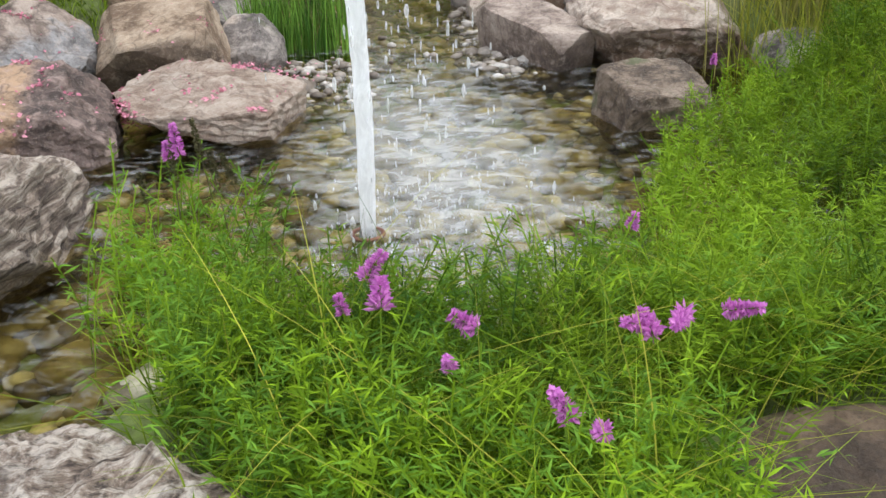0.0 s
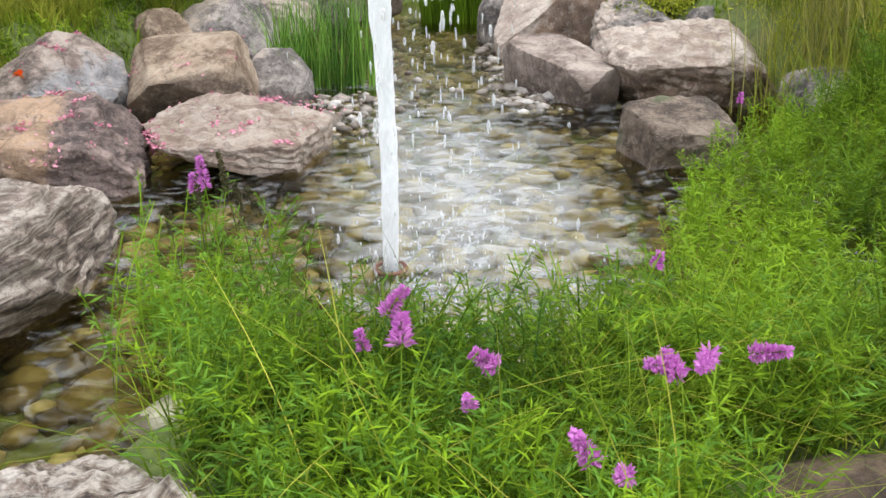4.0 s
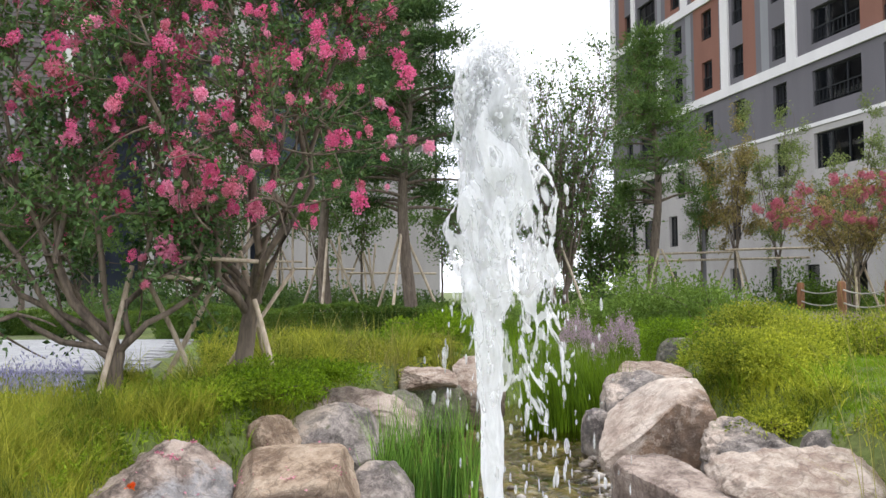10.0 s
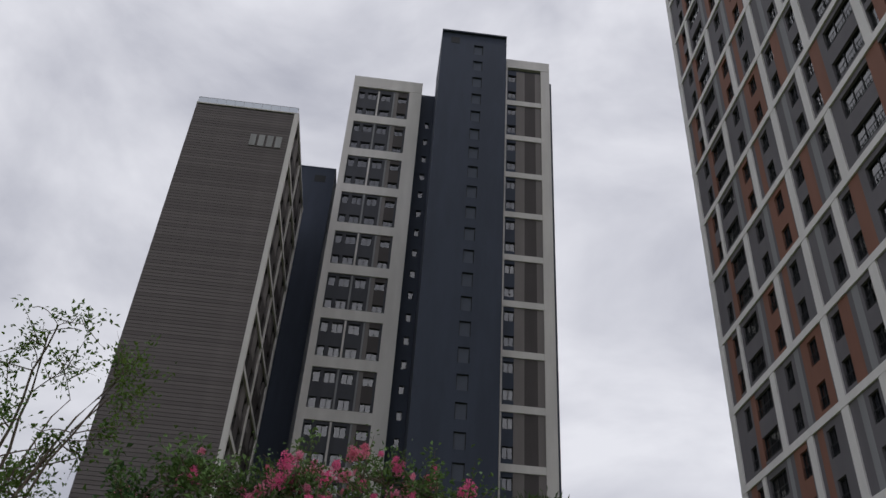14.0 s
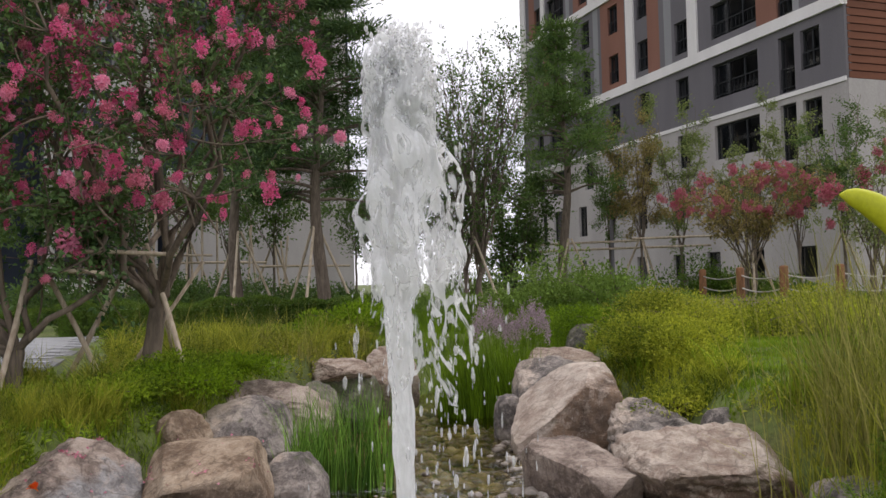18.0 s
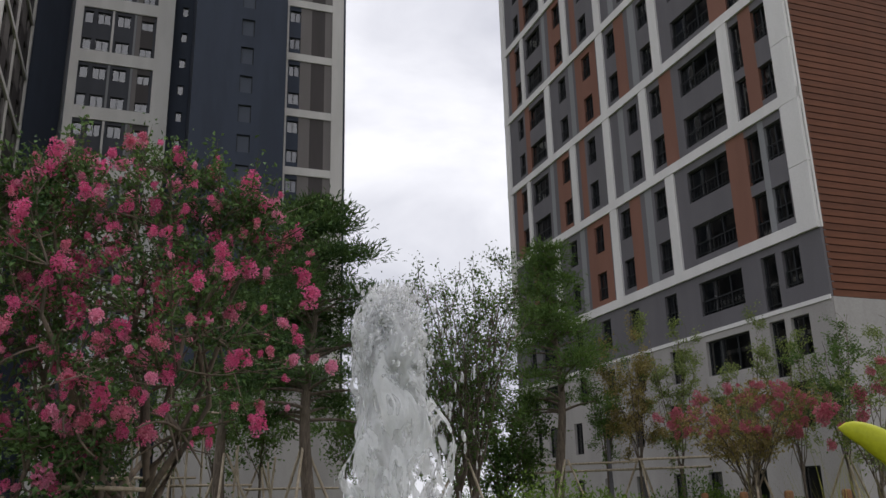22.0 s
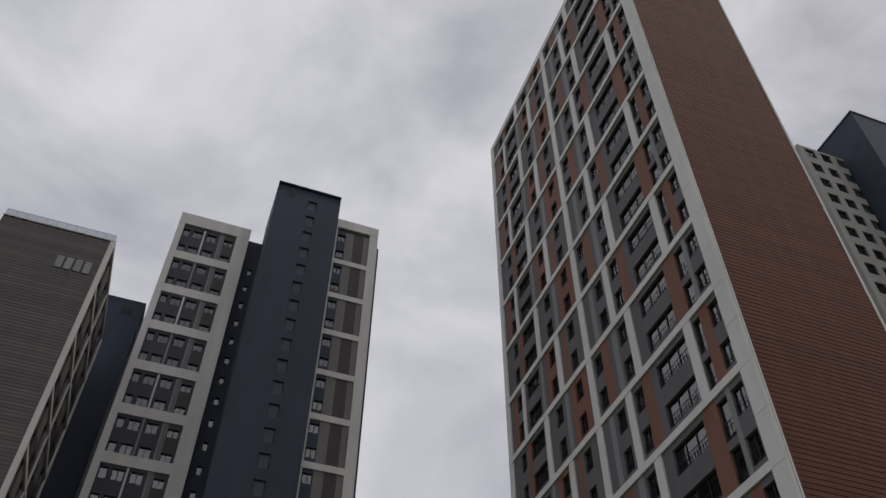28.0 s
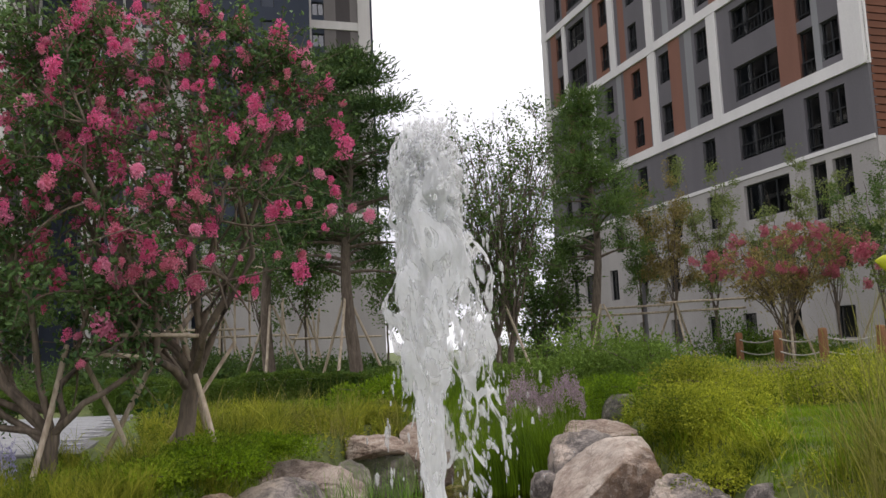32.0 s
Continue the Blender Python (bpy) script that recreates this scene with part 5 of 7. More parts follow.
part_water.append(obj("splash", *blobs(hop, 0.0034 * fd.lognormal(0, 0.4, 330), 2.6, 34), SPRAY, fountain, smooth=True))
# ropes of water that peel off the head and break into beads as they fall, most of them downwind
bead = []
for k in range(8):
    a = fd.normal(0.0, 0.7) if k % 4 else fd.uniform(0, 6.28)
    r_in, r_out = fd.uniform(0.08, 0.14), fd.uniform(0.15, 0.34)
    top, end = fd.uniform(1.45, 2.2), fd.uniform(0.35, 1.2)
    u = np.sort(fd.uniform(0, 1, 30) ** 0.8)
    rr_ = r_in + (r_out - r_in) * u ** 0.7
    P = np.column_stack([np.cos(a) * rr_ + 0.02 * np.sin(u * 9 + k) * u, np.sin(a) * rr_ + 0.02 * np.cos(u * 8 + k) * u, top + 0.06 * np.sin(u * 3.1) - (top - end) * u ** 1.25])
    bead.append((P + fd.normal(0, 0.006, (30, 3)))[fd.random(30) < 0.72])
bead = np.concatenate(bead)
part_water.append(obj("broken_water", *blobs(bead, 0.0046 * fd.lognormal(0, 0.45, len(bead)), 3.6, 35, 2, 0.12), SPRAY, fountain, smooth=True))
for o in part_water:
    tagged(o, kind="stuff")
# torn skirts of water round the head of the jet
for k, (ztop, zend, r_top, r_end, dx) in enumerate(((2.43, 1.50, 0.085, 0.150, 0.04), (2.36, 1.20, 0.105, 0.175, 0.11))):
    nu, nv = 70, 60
    V = []
    for a in range(nu):
        u = a / (nu - 1)
        for c in range(nv):
            th_ = 2 * math.pi * c / nv
            q = r_top + (r_end - r_top) * u ** 0.6
            q *= 1 + 0.5 * noise.noise((math.cos(th_) * 1.6, math.sin(th_) * 1.6, u * 4 + k * 7.3)) + 0.28 * noise.noise((math.cos(th_) * 5, math.sin(th_) * 5, u * 9 + k))
            V.append((dx * u + q * math.cos(th_), q * math.sin(th_) * 0.9, ztop - (ztop - zend) * u + 0.04 * math.cos(th_ * 3)))
    i2, j2 = np.meshgrid(np.arange(nu - 1), np.arange(nv), indexing="ij")
    obj("water_skirt", V, np.stack([i2 * nv + j2, i2 * nv + (j2 + 1) % nv, (i2 + 1) * nv + (j2 + 1) % nv, (i2 + 1) * nv + j2], -1).reshape(-1, 4), SHEET, fountain, smooth=True)
# white sheet on the water: foam, and painted sheen of sky and plume
th = np.linspace(0, 2 * np.pi, 49)[:-1]
rr2 = np.linspace(0.001, 1.8, 26)
fv = np.array([(math.cos(a) * q, math.sin(a) * q * 1.75, 0.018 + 0.008 * noise.noise((math.cos(a) * q * 9, math.sin(a) * q * 9, 1))) for q in rr2 for a in th])
i2, j2 = np.meshgrid(np.arange(25), np.arange(48), indexing="ij")
foam_sheen = obj("foam_sheen", fv, np.stack([i2 * 48 + j2, i2 * 48 + (j2 + 1) % 48, (i2 + 1) * 48 + (j2 + 1) % 48, (i2 + 1) * 48 + j2], -1).reshape(-1, 4), FOAM_SHEEN, fountain, smooth=True)
foam_sheen.matrix_basis = Matrix.Translation((0.38, 0.9, 0))

# ---- plants ----
def stuff(name, label, category, V, F, m, parent=None):
    ob = obj(name, V, F, m, parent)
    return ob if parent else tagged(ob, label, category, kind="stuff")


def scatter(n, x0, x1, y0, y1, rng, keep=None, clump=0.0):
    P = np.column_stack([rng.uniform(x0, x1, n), rng.uniform(y0, y1, n)])
    if keep is not None:
        P = P[keep(P[:, 0], P[:, 1])]
    if clump:
        c = P[rng.permutation(len(P))[: max(4, len(P) // 9)]]
        near = c[np.argmin(((P[:, None] - c[None]) ** 2).sum(-1), axis=1)]
        P = near + (P - near) * clump
    return np.column_stack([P, bank(P[:, 0], P[:, 1])])


def tufts(name, label, category, roots, h, per, spread, lean, width, m, seed, curl=0.6, seg=3):
    rng = np.random.default_rng(seed)
    P = np.repeat(roots, per, axis=0)
    P = P + np.column_stack([rng.normal(0, spread, (len(P), 2)), np.zeros(len(P))])
    P[:, 2] = bank(P[:, 0], P[:, 1]) - 0.02
    H = np.repeat(0.45 + 0.85 * rng.random(len(roots)) ** 1.3, per) * h * rng.uniform(0.55, 1.1, len(P))
    V, F = blades(P, H, np.array(lean)[None] + np.repeat(rng.normal(0, 0.2, (len(roots), 2)), per, axis=0), width * rng.uniform(0.6, 1.3, len(P)), rng, seg, curl)
    return stuff(name, label, category, V, F, m)


def leafy_stems(roots, h, leaves, leaf_len, leaf_w, lean, seed, droop=0.1):
    """Upright stems with lance leaves all the way up. Returns stems' and leaves' meshes and the tips."""
    rng = np.random.default_rng(seed)
    n = len(roots)
    H = h * rng.uniform(0.55, 1.1, n)
    L = np.array(lean)[None] + rng.normal(0, 0.28, (n, 2))
    def at(u):
        return roots + np.column_stack([L[:, 0] * H * u ** 1.6, L[:, 1] * H * u ** 1.6, H * u * (1 - 0.15 * u)])
    us = np.linspace(0, 1, 4)
    S = [at(u) for u in us]
    sv, sf = [], []
    w = 0.0021
    V = np.stack([p + o for p in S for o in (np.array([-w, 0, 0]), np.array([w, 0, 0]))], 1)
    base = np.arange(n) * 8
    sf = np.concatenate([np.stack([base + 2 * k, base + 2 * k + 1, base + 2 * k + 3, base + 2 * k + 2], 1) for k in range(3)])
    sv = V.reshape(-1, 3)
    LP, LD, LL = [], [], []
    for k in range(leaves):
        u = (k + rng.uniform(0, 1, n)) / leaves * 0.85 + 0.13
        p = roots + np.column_stack([L[:, 0] * H * u ** 1.6, L[:, 1] * H * u ** 1.6, H * u * (1 - 0.15 * u)])
        a = rng.uniform(0, 2 * np.pi, n)
        LP.append(p)
        LD.append(np.column_stack([np.cos(a), np.sin(a), rng.uniform(0.1, 0.9, n) - droop]))
        LL.append(leaf_len * rng.uniform(0.6, 1.2, n) * (1.1 - 0.5 * u))
    LP, LD, LL = np.concatenate(LP), np.concatenate(LD), np.concatenate(LL)
    return (sv, sf), leaf_quads(LP, LD, LL, LL * leaf_w, rng), S[-1]


def cloud_bush(center, radii, n, leaf, rng, lumps=9, flat=0.0):
    """Leaves on the shells of several lumps, so that the outline is uneven and has gaps."""
    C = rng.normal(0, 0.42, (lumps, 3)) * radii
    C[:, 2] = np.abs(C[:, 2]) * 0.8
    k = rng.integers(0, lumps, n)
    d = rng.normal(size=(n, 3))
    d /= np.linalg.norm(d, axis=1, keepdims=True)
    P = np.array(center) + C[k] + d * np.array(radii) * rng.uniform(0.25, 0.62, (n, 1))
    D = d + rng.normal(0, 0.6, (n, 3)) + [0, 0, 0.25]
    L = leaf * rng.uniform(0.6, 1.3, n)
    return leaf_quads(P, D, L, L * 0.5, rng)


rng = np.random.default_rng(40)


def polar(az, r):
    return (-r * math.sin(radians(az)), r * math.cos(radians(az)))


def azr(x, y):
    return np.degrees(np.arctan2(-x, y)), np.hypot(x, y)


def in_island(x, y):
    return (y < np.interp(x, (-0.95, -0.55, -0.2, 0.15, 0.6, 1.7), (2.75, 2.6, 2.22, 2.18, 2.25, 2.1))) & (x > np.interp(y, (1.0, 1.5, 1.9, 2.2, 2.6), (-0.16, -0.38, -0.62, -0.76, -0.86)) + 0.06 * np.sin(y * 7)) & ~((x > 0.70) & (y < 1.58) & (x < 1.6))


def in_right(x, y):
    return (x > np.interp(y, (1.5, 2.2, 2.8, 3.3, 4.15, 5.0), (0.5, 0.60, 0.93, 1.22, 1.66, 2.45))) & (x < 3.2 + 0.25 * np.sin(y * 3.1) - 0.9 * np.clip(1.9 - y, 0, 1) ** 2) & (y > 1.6 + 0.12 * np.sin(x * 4.3)) & (y < np.interp(x, (1.0, 1.6, 1.8, 2.4, 3.2), (3.4, 4.0, 4.15, 4.8, 5.05))) & ~((y < 1.55) & (x < 1.6))


isl = scatter(2150, -0.98, 1.7, 1.02, 2.8, rng, in_island)
isl = isl[(isl[:, 1] < 2.25) | (rng.random(len(isl)) < 0.30)]
rgt = scatter(1700, 0.55, 3.3, 1.5, 4.8, rng, in_right)
for nm, lab, R, h, seed, m in (("loosestrife_bed", "dense green loosestrife stems with narrow leaves", isl[::2], 0.43, 41, L_FRESH), ("loosestrife_bed", "blue-green loosestrife among the brighter stems", isl[1::2], 0.42, 39, L_COOL),
                               ("loosestrife_bank", "tangled green loosestrife over the bank", rgt[::2], 0.46, 42, L_STRIFE), ("loosestrife_bank", "brighter loosestrife and grass over the bank", rgt[1::2], 0.44, 38, L_FRESH)):
    R = R.copy()
    R[:, 2] = np.maximum(R[:, 2], 0) - 0.02
    st, lv, tip = leafy_stems(R, h, 40, 0.066, 0.14, (0.05, -0.05), seed)
    e = tagged(new(nm), lab, "plants", kind="stuff")
    obj("stems", *st, L_STRIFE, e)
    obj("leaves", *lv, m, e)
tall = scatter(60, -0.95, -0.35, 2.15, 2.95, rng)
tall[:, 2] = np.maximum(tall[:, 2], 0) - 0.05
st, lv, tip = leafy_stems(tall, 0.60, 26, 0.07, 0.16, (0.02, -0.02), 37)
e = tagged(new("loosestrife_stems"), "tall thin loosestrife stems standing in the water", "plants", kind="stuff")
obj("stems", *st, L_STRIFE, e)
obj("leaves", *lv, L_COOL, e)
tufts("pond_grass", "fresh green grass among the loosestrife", "grass", np.concatenate([isl[::3], rgt[::3]]), 0.36, 12, 0.06, (0.2, -0.1), 0.005, L_GRASS, 43, 1.4, 4)
tufts("seeding_grass", "pale arching grass stalks over the loosestrife", "grass", np.concatenate([isl[::10], rgt[::6]]), 0.50, 4, 0.04, (0.2, -0.1), 0.0040, L_YGRASS, 44, 1.9, 8)


tufts("low_bank_grass", "short green grass on the slope behind the loosestrife", "grass", scatter(900, 1.6, 3.6, 3.3, 5.4, rng, lambda x, y: (bank(x, y) > 0.04) & (x > np.interp(y, (3.3, 4.2, 5.4), (1.2, 2.05, 2.9)))), 0.17, 14, 0.06, (0.1, -0.1), 0.006, L_GRASS, 48, 1.2)

# flower spikes of the loosestrife
def spike_mesh(seed, h, petals, w, m):
    r = np.random.default_rng(seed)
    u = r.uniform(0, 1, petals)
    a = r.uniform(0, 2 * np.pi, petals)
    rad = w * (1 - 0.6 * u) * r.uniform(0.3, 1, petals)
    P = np.column_stack([np.cos(a) * rad * 0.4, np.sin(a) * rad * 0.4, u * h])
    D = np.column_stack([np.cos(a), np.sin(a), r.uniform(-0.2, 0.8, petals)])
    return leaf_quads(P, D, rad * 0.8 + 0.008, 0.0095, r, 0.1)


def flower_spike(x, y, z, h, w, tilt, seed):
    e = thing("flower_spike", pose(x, y, z, tilt[0], tilt[1], seed * 40), "magenta loosestrife flower spike on a thin stem", "flower", "loosestrife flowers")
    obj("blossom", *spike_mesh(seed, h, 230, w, None), L_PURPLE, e)
    g = float(bank(x, y))
    sv, sf = tubes([([(0, 0, -(z - max(g, 0)) - 0.02), (0.004, 0, -0.1), (0, 0, h * 0.9)], [0.003, 0.0025, 0.001])], 5)
    obj("stem", sv, sf, L_STRIFE, e)


for i, (x, y, z, h, w, tl) in enumerate(((-0.04, 1.86, 0.40, 0.09, 0.030, (10, 40)), (0.0, 1.71, 0.40, 0.08, 0.034, (-5, 50)), (-0.09, 1.71, 0.39, 0.05, 0.016, (0, 25)), (0.22, 1.59, 0.40, 0.07, 0.030, (5, 70)),
                                           (0.62, 1.55, 0.40, 0.10, 0.026, (0, 70)), (0.70, 1.58, 0.41, 0.12, 0.028, (0, 75)), (0.60, 1.50, 0.40, 0.08, 0.022, (0, -60)), (0.80, 1.60, 0.40, 0.09, 0.024, (0, 70)),
                                           (0.72, 2.08, 0.40, 0.05, 0.018, (0, 10)), (1.66, 3.9, 0.42, 0.05, 0.014, (0, 3)),
                                           (0.14, 1.44, 0.40, 0.06, 0.014, (0, -40)), (-0.70, 2.75, 0.46, 0.06, 0.018, (0, 3)), (-0.60, 2.5, 0.55, 0.10, 0.020, (0, 6)), (0.36, 1.26, 0.38, 0.09, 0.022, (0, 30)), (0.42, 1.23, 0.37, 0.07, 0.020, (0, 60)))):
    flower_spike(x, y, z, h, w, tl, i + 1)

# spent flower spikes, dark and narrow, over the corner of the bed
for i, (x, y, z, h, tl) in enumerate(((-0.66, 2.62, 0.44, 0.13, (0, 4)), (-0.58, 2.70, 0.47, 0.15, (4, -14)), (-0.53, 2.66, 0.40, 0.12, (-3, 6)), (-0.46, 2.58, 0.42, 0.11, (0, 16)), (-0.74, 2.55, 0.38, 0.10, (5, -8)))):
    e = thing("spent_spike", pose(x, y, z, tl[0], tl[1], i * 70), "dark seed spike of a faded loosestrife flower", "flower", "spent loosestrife spikes")
    obj("seed_head", *spike_mesh(60 + i, h, 150, 0.012, None), L_SPENT, e)
    obj("stem", *tubes([([(0.02, 0, -z - 0.05), (0.01, 0, -0.16), (0, 0, h * 0.9)], [0.003, 0.0025, 0.001])], 5), L_SPENT, e)

# lilac flower heads before the plaza
lh = np.random.default_rng(71)
la, lr_ = lh.uniform(26.5, 32.0, 1100), lh.uniform(7.5, 8.3, 1100)
LP_ = np.column_stack([-lr_ * np.sin(np.radians(la)), lr_ * np.cos(np.radians(la)), 0.92 + lh.normal(0, 0.08, 1100)])
stuff("lilac_flowers", "thin spikes of lilac flowers beside the plaza", "flowers", *leaf_quads(LP_, lh.normal(size=(1100, 3)) * [0.3, 0.3, 1], 0.04, 0.012, lh), L_LILAC)


# rushes and tall grasses by the stream
def clump(name, label, category, az0, az1, r0, r1, n, h, width, m, seed, lean=(0, 0), curl=0.15, per=1, seg=3):
    r = np.random.default_rng(seed)
    A, Rr = r.uniform(az0, az1, n), r.uniform(r0, r1, n)
    P = np.column_stack([-Rr * np.sin(np.radians(A)), Rr * np.cos(np.radians(A)), np.zeros(n)])
    P = np.repeat(P, per, axis=0) + np.column_stack([r.normal(0, 0.03, (n * per, 2)), np.zeros(n * per)])
    P[:, 2] = np.maximum(bank(P[:, 0], P[:, 1]), -0.1) - 0.02
    V, F = blades(P, h * r.uniform(0.55, 1.08, len(P)), lean, width * r.uniform(0.7, 1.2, len(P)), r, seg, curl)
    return stuff(name, label, category, V, F, m)


clump("rushes", "upright clump of dark green rushes in the stream", "rushes", 1.4, 8.4, 6.5, 7.2, 520, 0.92, 0.0115, L_REED, 50, (0.03, 0), 0.4, 1, 4)
clump("rushes", "dark green rushes on the far bank of the stream", "rushes", -8.6, -1.8, 9.8, 10.9, 1500, 1.0, 0.013, L_STRIFE, 51, (-0.05, 0), 0.3)
hz = np.random.default_rng(52)
ha, hr_ = hz.uniform(-9.4, -4.2, 2600), hz.uniform(10.3, 11.6, 2600)
HP = np.column_stack([-hr_ * np.sin(np.radians(ha)), hr_ * np.cos(np.radians(ha)), 1.04 + 0.10 * np.sin(ha * 2.1) + hz.normal(0, 0.09, 2600) + 0.05 * np.sin(ha * 9)])
stuff("mauve_grass", "haze of mauve flower heads above the rushes", "grass", *leaf_quads(HP, hz.normal(size=(2600, 3)) * [0.5, 0.5, 1], 0.045, 0.014, hz), L_MAUVE)
clump("mauve_grass_stalks", "thin stalks carrying the mauve flower heads", "grass", -10.2, -2.6, 10.3, 11.6, 700, 1.12, 0.006, L_STRIFE, 52, (0, 0), 0.3, 2)
clump("tall_grass", "tall arching silver grass at the pond's corner", "grass", -32.5, -26.3, 5.8, 7.2, 80, 1.4, 0.010, L_DRY, 53, (-0.06, 0.0), 0.6, 5, 6)
clump("tall_grass", "green blades at the foot of the silver grass", "grass", -33, -24.0, 5.6, 7.2, 150, 0.8, 0.010, L_YGRASS, 54, (-0.12, -0.1), 1.0, 4, 5)
clump("grass_stalks", "thin pale flower stalks of the silver grass", "grass", -31, -22.5, 5.6, 6.8, 60, 1.95, 0.006, L_DRY, 55, (-0.1, 0), 0.35, 1, 5)


def left_bank(x, y):
    a, r = azr(x, y)
    return (bank(x, y) > 0.33) & (x < np.interp(y, (3.6, 5.0, 6.0, 7.0, 8.0, 9.5), (-2.3, -2.55, -2.0, -1.85, -1.75, -1.5))) & (r < 8.9)


def left_meadow(x, y):
    a, r = azr(x, y)
    return (r > 8.6) & (r < 11.9) & (a > 1.5) & (a < 19.5) & (bank(x, y) > 0.45)


def in_lawn(x, y):
    a, r = azr(x, y)
    return (a < -20.6 + 0.8 * np.sin(r * 2.1)) & (a > -31) & (r > 7.2) & (r < 11.2)


def right_bank(x, y):
    a, r = azr(x, y)
    return ~in_lawn(x, y) & (bank(x, y) > 0.3) & (x > np.interp(y, (4.4, 5.5, 6.6, 7.5, 9, 12), (2.7, 2.75, 2.6, 2.3, 2.1, 2.3))) & (a > -36) & (r < 16)


tufts("bank_grass", "bright yellow-green grass along the bank", "grass", scatter(430, -6.5, -1.4, 3.4, 9.0, rng, left_bank, 0.4), 0.38, 32, 0.05, (0.03, -0.05), 0.0080, L_YGRASS, 60, 1.1, 5)
tufts("bank_grass", "fine bright grass hanging over the boulders", "grass", scatter(480, -4.2, -2.2, 3.9, 6.8, rng, lambda x, y: (bank(x, y) > 0.05) & (x < np.interp(y, (3.9, 5.2, 6.2, 6.8), (-2.35, -2.58, -2.62, -2.1)))), 0.35, 38, 0.045, (0.06, -0.06), 0.0056, L_YGRASS, 69, 1.0, 5)
tufts("bank_grass", "fresh green low grass between the stones and the path", "grass", scatter(1300, -6.5, -1.4, 3.0, 8.6, rng, left_bank, 0.5), 0.24, 9, 0.07, (0.05, -0.1), 0.009, L_GRASS, 61, 1.2)
tufts("meadow_grass", "yellow-green meadow planting behind the stones", "grass", scatter(620, -6, 0.2, 8.4, 15.5, rng, left_meadow, 0.4), 0.52, 26, 0.05, (0.03, 0), 0.014, L_YGRASS, 62, 1.2, 5)
tufts("meadow_grass", "taller pale grasses in the meadow", "grass", scatter(500, -5, 0.2, 9.5, 15, rng, left_meadow, 0.5), 0.70, 8, 0.05, (0.05, 0), 0.008, L_DRY, 63, 0.9, 4)
tufts("right_bank_grass", "lush grass along the bank of the stream", "grass", scatter(1600, 2.0, 9, 4.2, 15, rng, right_bank, 0.5), 0.36, 9, 0.05, (-0.05, -0.05), 0.013, L_GRASS, 64, 1.2, 4)


# small-leaved herbs that fill the grass
for nm, pts, h, m, sd in (("bank_herbs", scatter(900, -5.5, -1.5, 3.6, 9.0, rng, left_bank), 0.24, L_GRASS, 45), ("meadow_herbs", scatter(1500, -6, 0.2, 8.4, 12.0, rng, left_meadow), 0.32, L_YGRASS, 46),
                          ("stream_herbs", scatter(1100, 2.0, 7.5, 4.6, 13.0, rng, right_bank), 0.26, L_SHRUB, 47)):
    st, lv, tip = leafy_stems(pts, h, 22, 0.055, 0.4, (0.0, -0.05), sd)
    e = tagged(new(nm), "small-leaved green herbs growing through the grass", "plants", kind="stuff")
    obj("stems", *st, L_STRIFE, e)
    obj("leaves", *lv, m, e)

tufts("far_meadow", "short rough grass before the hedge", "grass", scatter(1500, -6.5, 0.4, 11.5, 16.5, rng, lambda x, y: (np.hypot(x, y) > 11.7) & (np.degrees(np.arctan2(-x, y)) < 19.5)), 0.16, 14, 0.12, (0, 0), 0.012, L_GRASS, 70, 1.0)

# shrubs
def shrub(name, label, az, r, w, d, h, n, leaf, m, seed, lumps=10, z=None, group=""):
    rg = np.random.default_rng(seed)
    x, y = polar(az, r)
    z = float(bank(x, y)) if z is None else z
    V, F = cloud_bush((0, 0, 0.08), np.array([w / 2, d / 2, h * 0.62]), n, leaf, rg, lumps)
    V[:, 2] = np.maximum(V[:, 2], 0.0)
    e = thing(name, Matrix.Translation((x, y, z)), label, "shrub", group)
    tw = [([(0, 0, -0.05), (rg.normal(0, w * 0.12), rg.normal(0, d * 0.12), h * 0.35), (rg.normal(0, w * 0.25), rg.normal(0, d * 0.2), h * 0.5)], [0.014, 0.009, 0.004]) for _ in range(7)]
    tagged(obj("woody_base", *tubes(tw, 5), BARK, e), kind="stuff")
    obj("foliage", V, F, m, e)
    return e


for i, (az, r, w, d, h, m, lf) in enumerate(((-16.0, 9.3, 1.2, 1.1, 0.60, L_SHRUB, 0.055), (-17.9, 9.0, 1.2, 1.0, 0.52, L_SHRUB, 0.055), (-18.7, 11.3, 1.4, 1.3, 0.72, L_SHRUB, 0.055), (-16.6, 11.6, 1.3, 1.3, 0.70, L_YGRASS, 0.06),
                                             (-23.5, 11.5, 1.8, 1.4, 0.62, L_SHRUB, 0.06), (-26.5, 12.5, 1.9, 1.4, 0.7, L_SHRUB, 0.06), (-18.2, 7.8, 1.1, 0.7, 0.3, L_SHRUB, 0.05), (-15.4, 7.9, 0.9, 0.6, 0.26, L_SHRUB, 0.05))):
    shrub("lime_shrub", "low lime-green shrub mounded beside the stream", az, r, w, d, h, 9500 if h > 0.5 else 5000, lf * 0.62, m, 100 + i, group="lime shrubs")
for i, (az, r, w, d, h) in enumerate(((-13.2, 15.5, 2.8, 2.0, 1.6), (-10.3, 16.5, 2.4, 2.0, 1.15), (-7.0, 17.0, 2.6, 2.0, 0.85), (-4.0, 18.0, 2.6, 2.0, 0.8), (-16.5, 17.0, 2.2, 1.8, 0.75), (-1.0, 19.0, 2.6, 2.0, 0.8))):
    shrub("feathery_shrub", "rounded feathery green shrub", az, r, w, d, h, 6500, 0.075, L_OLIVE, 130 + i, 12, group="feathery shrubs")
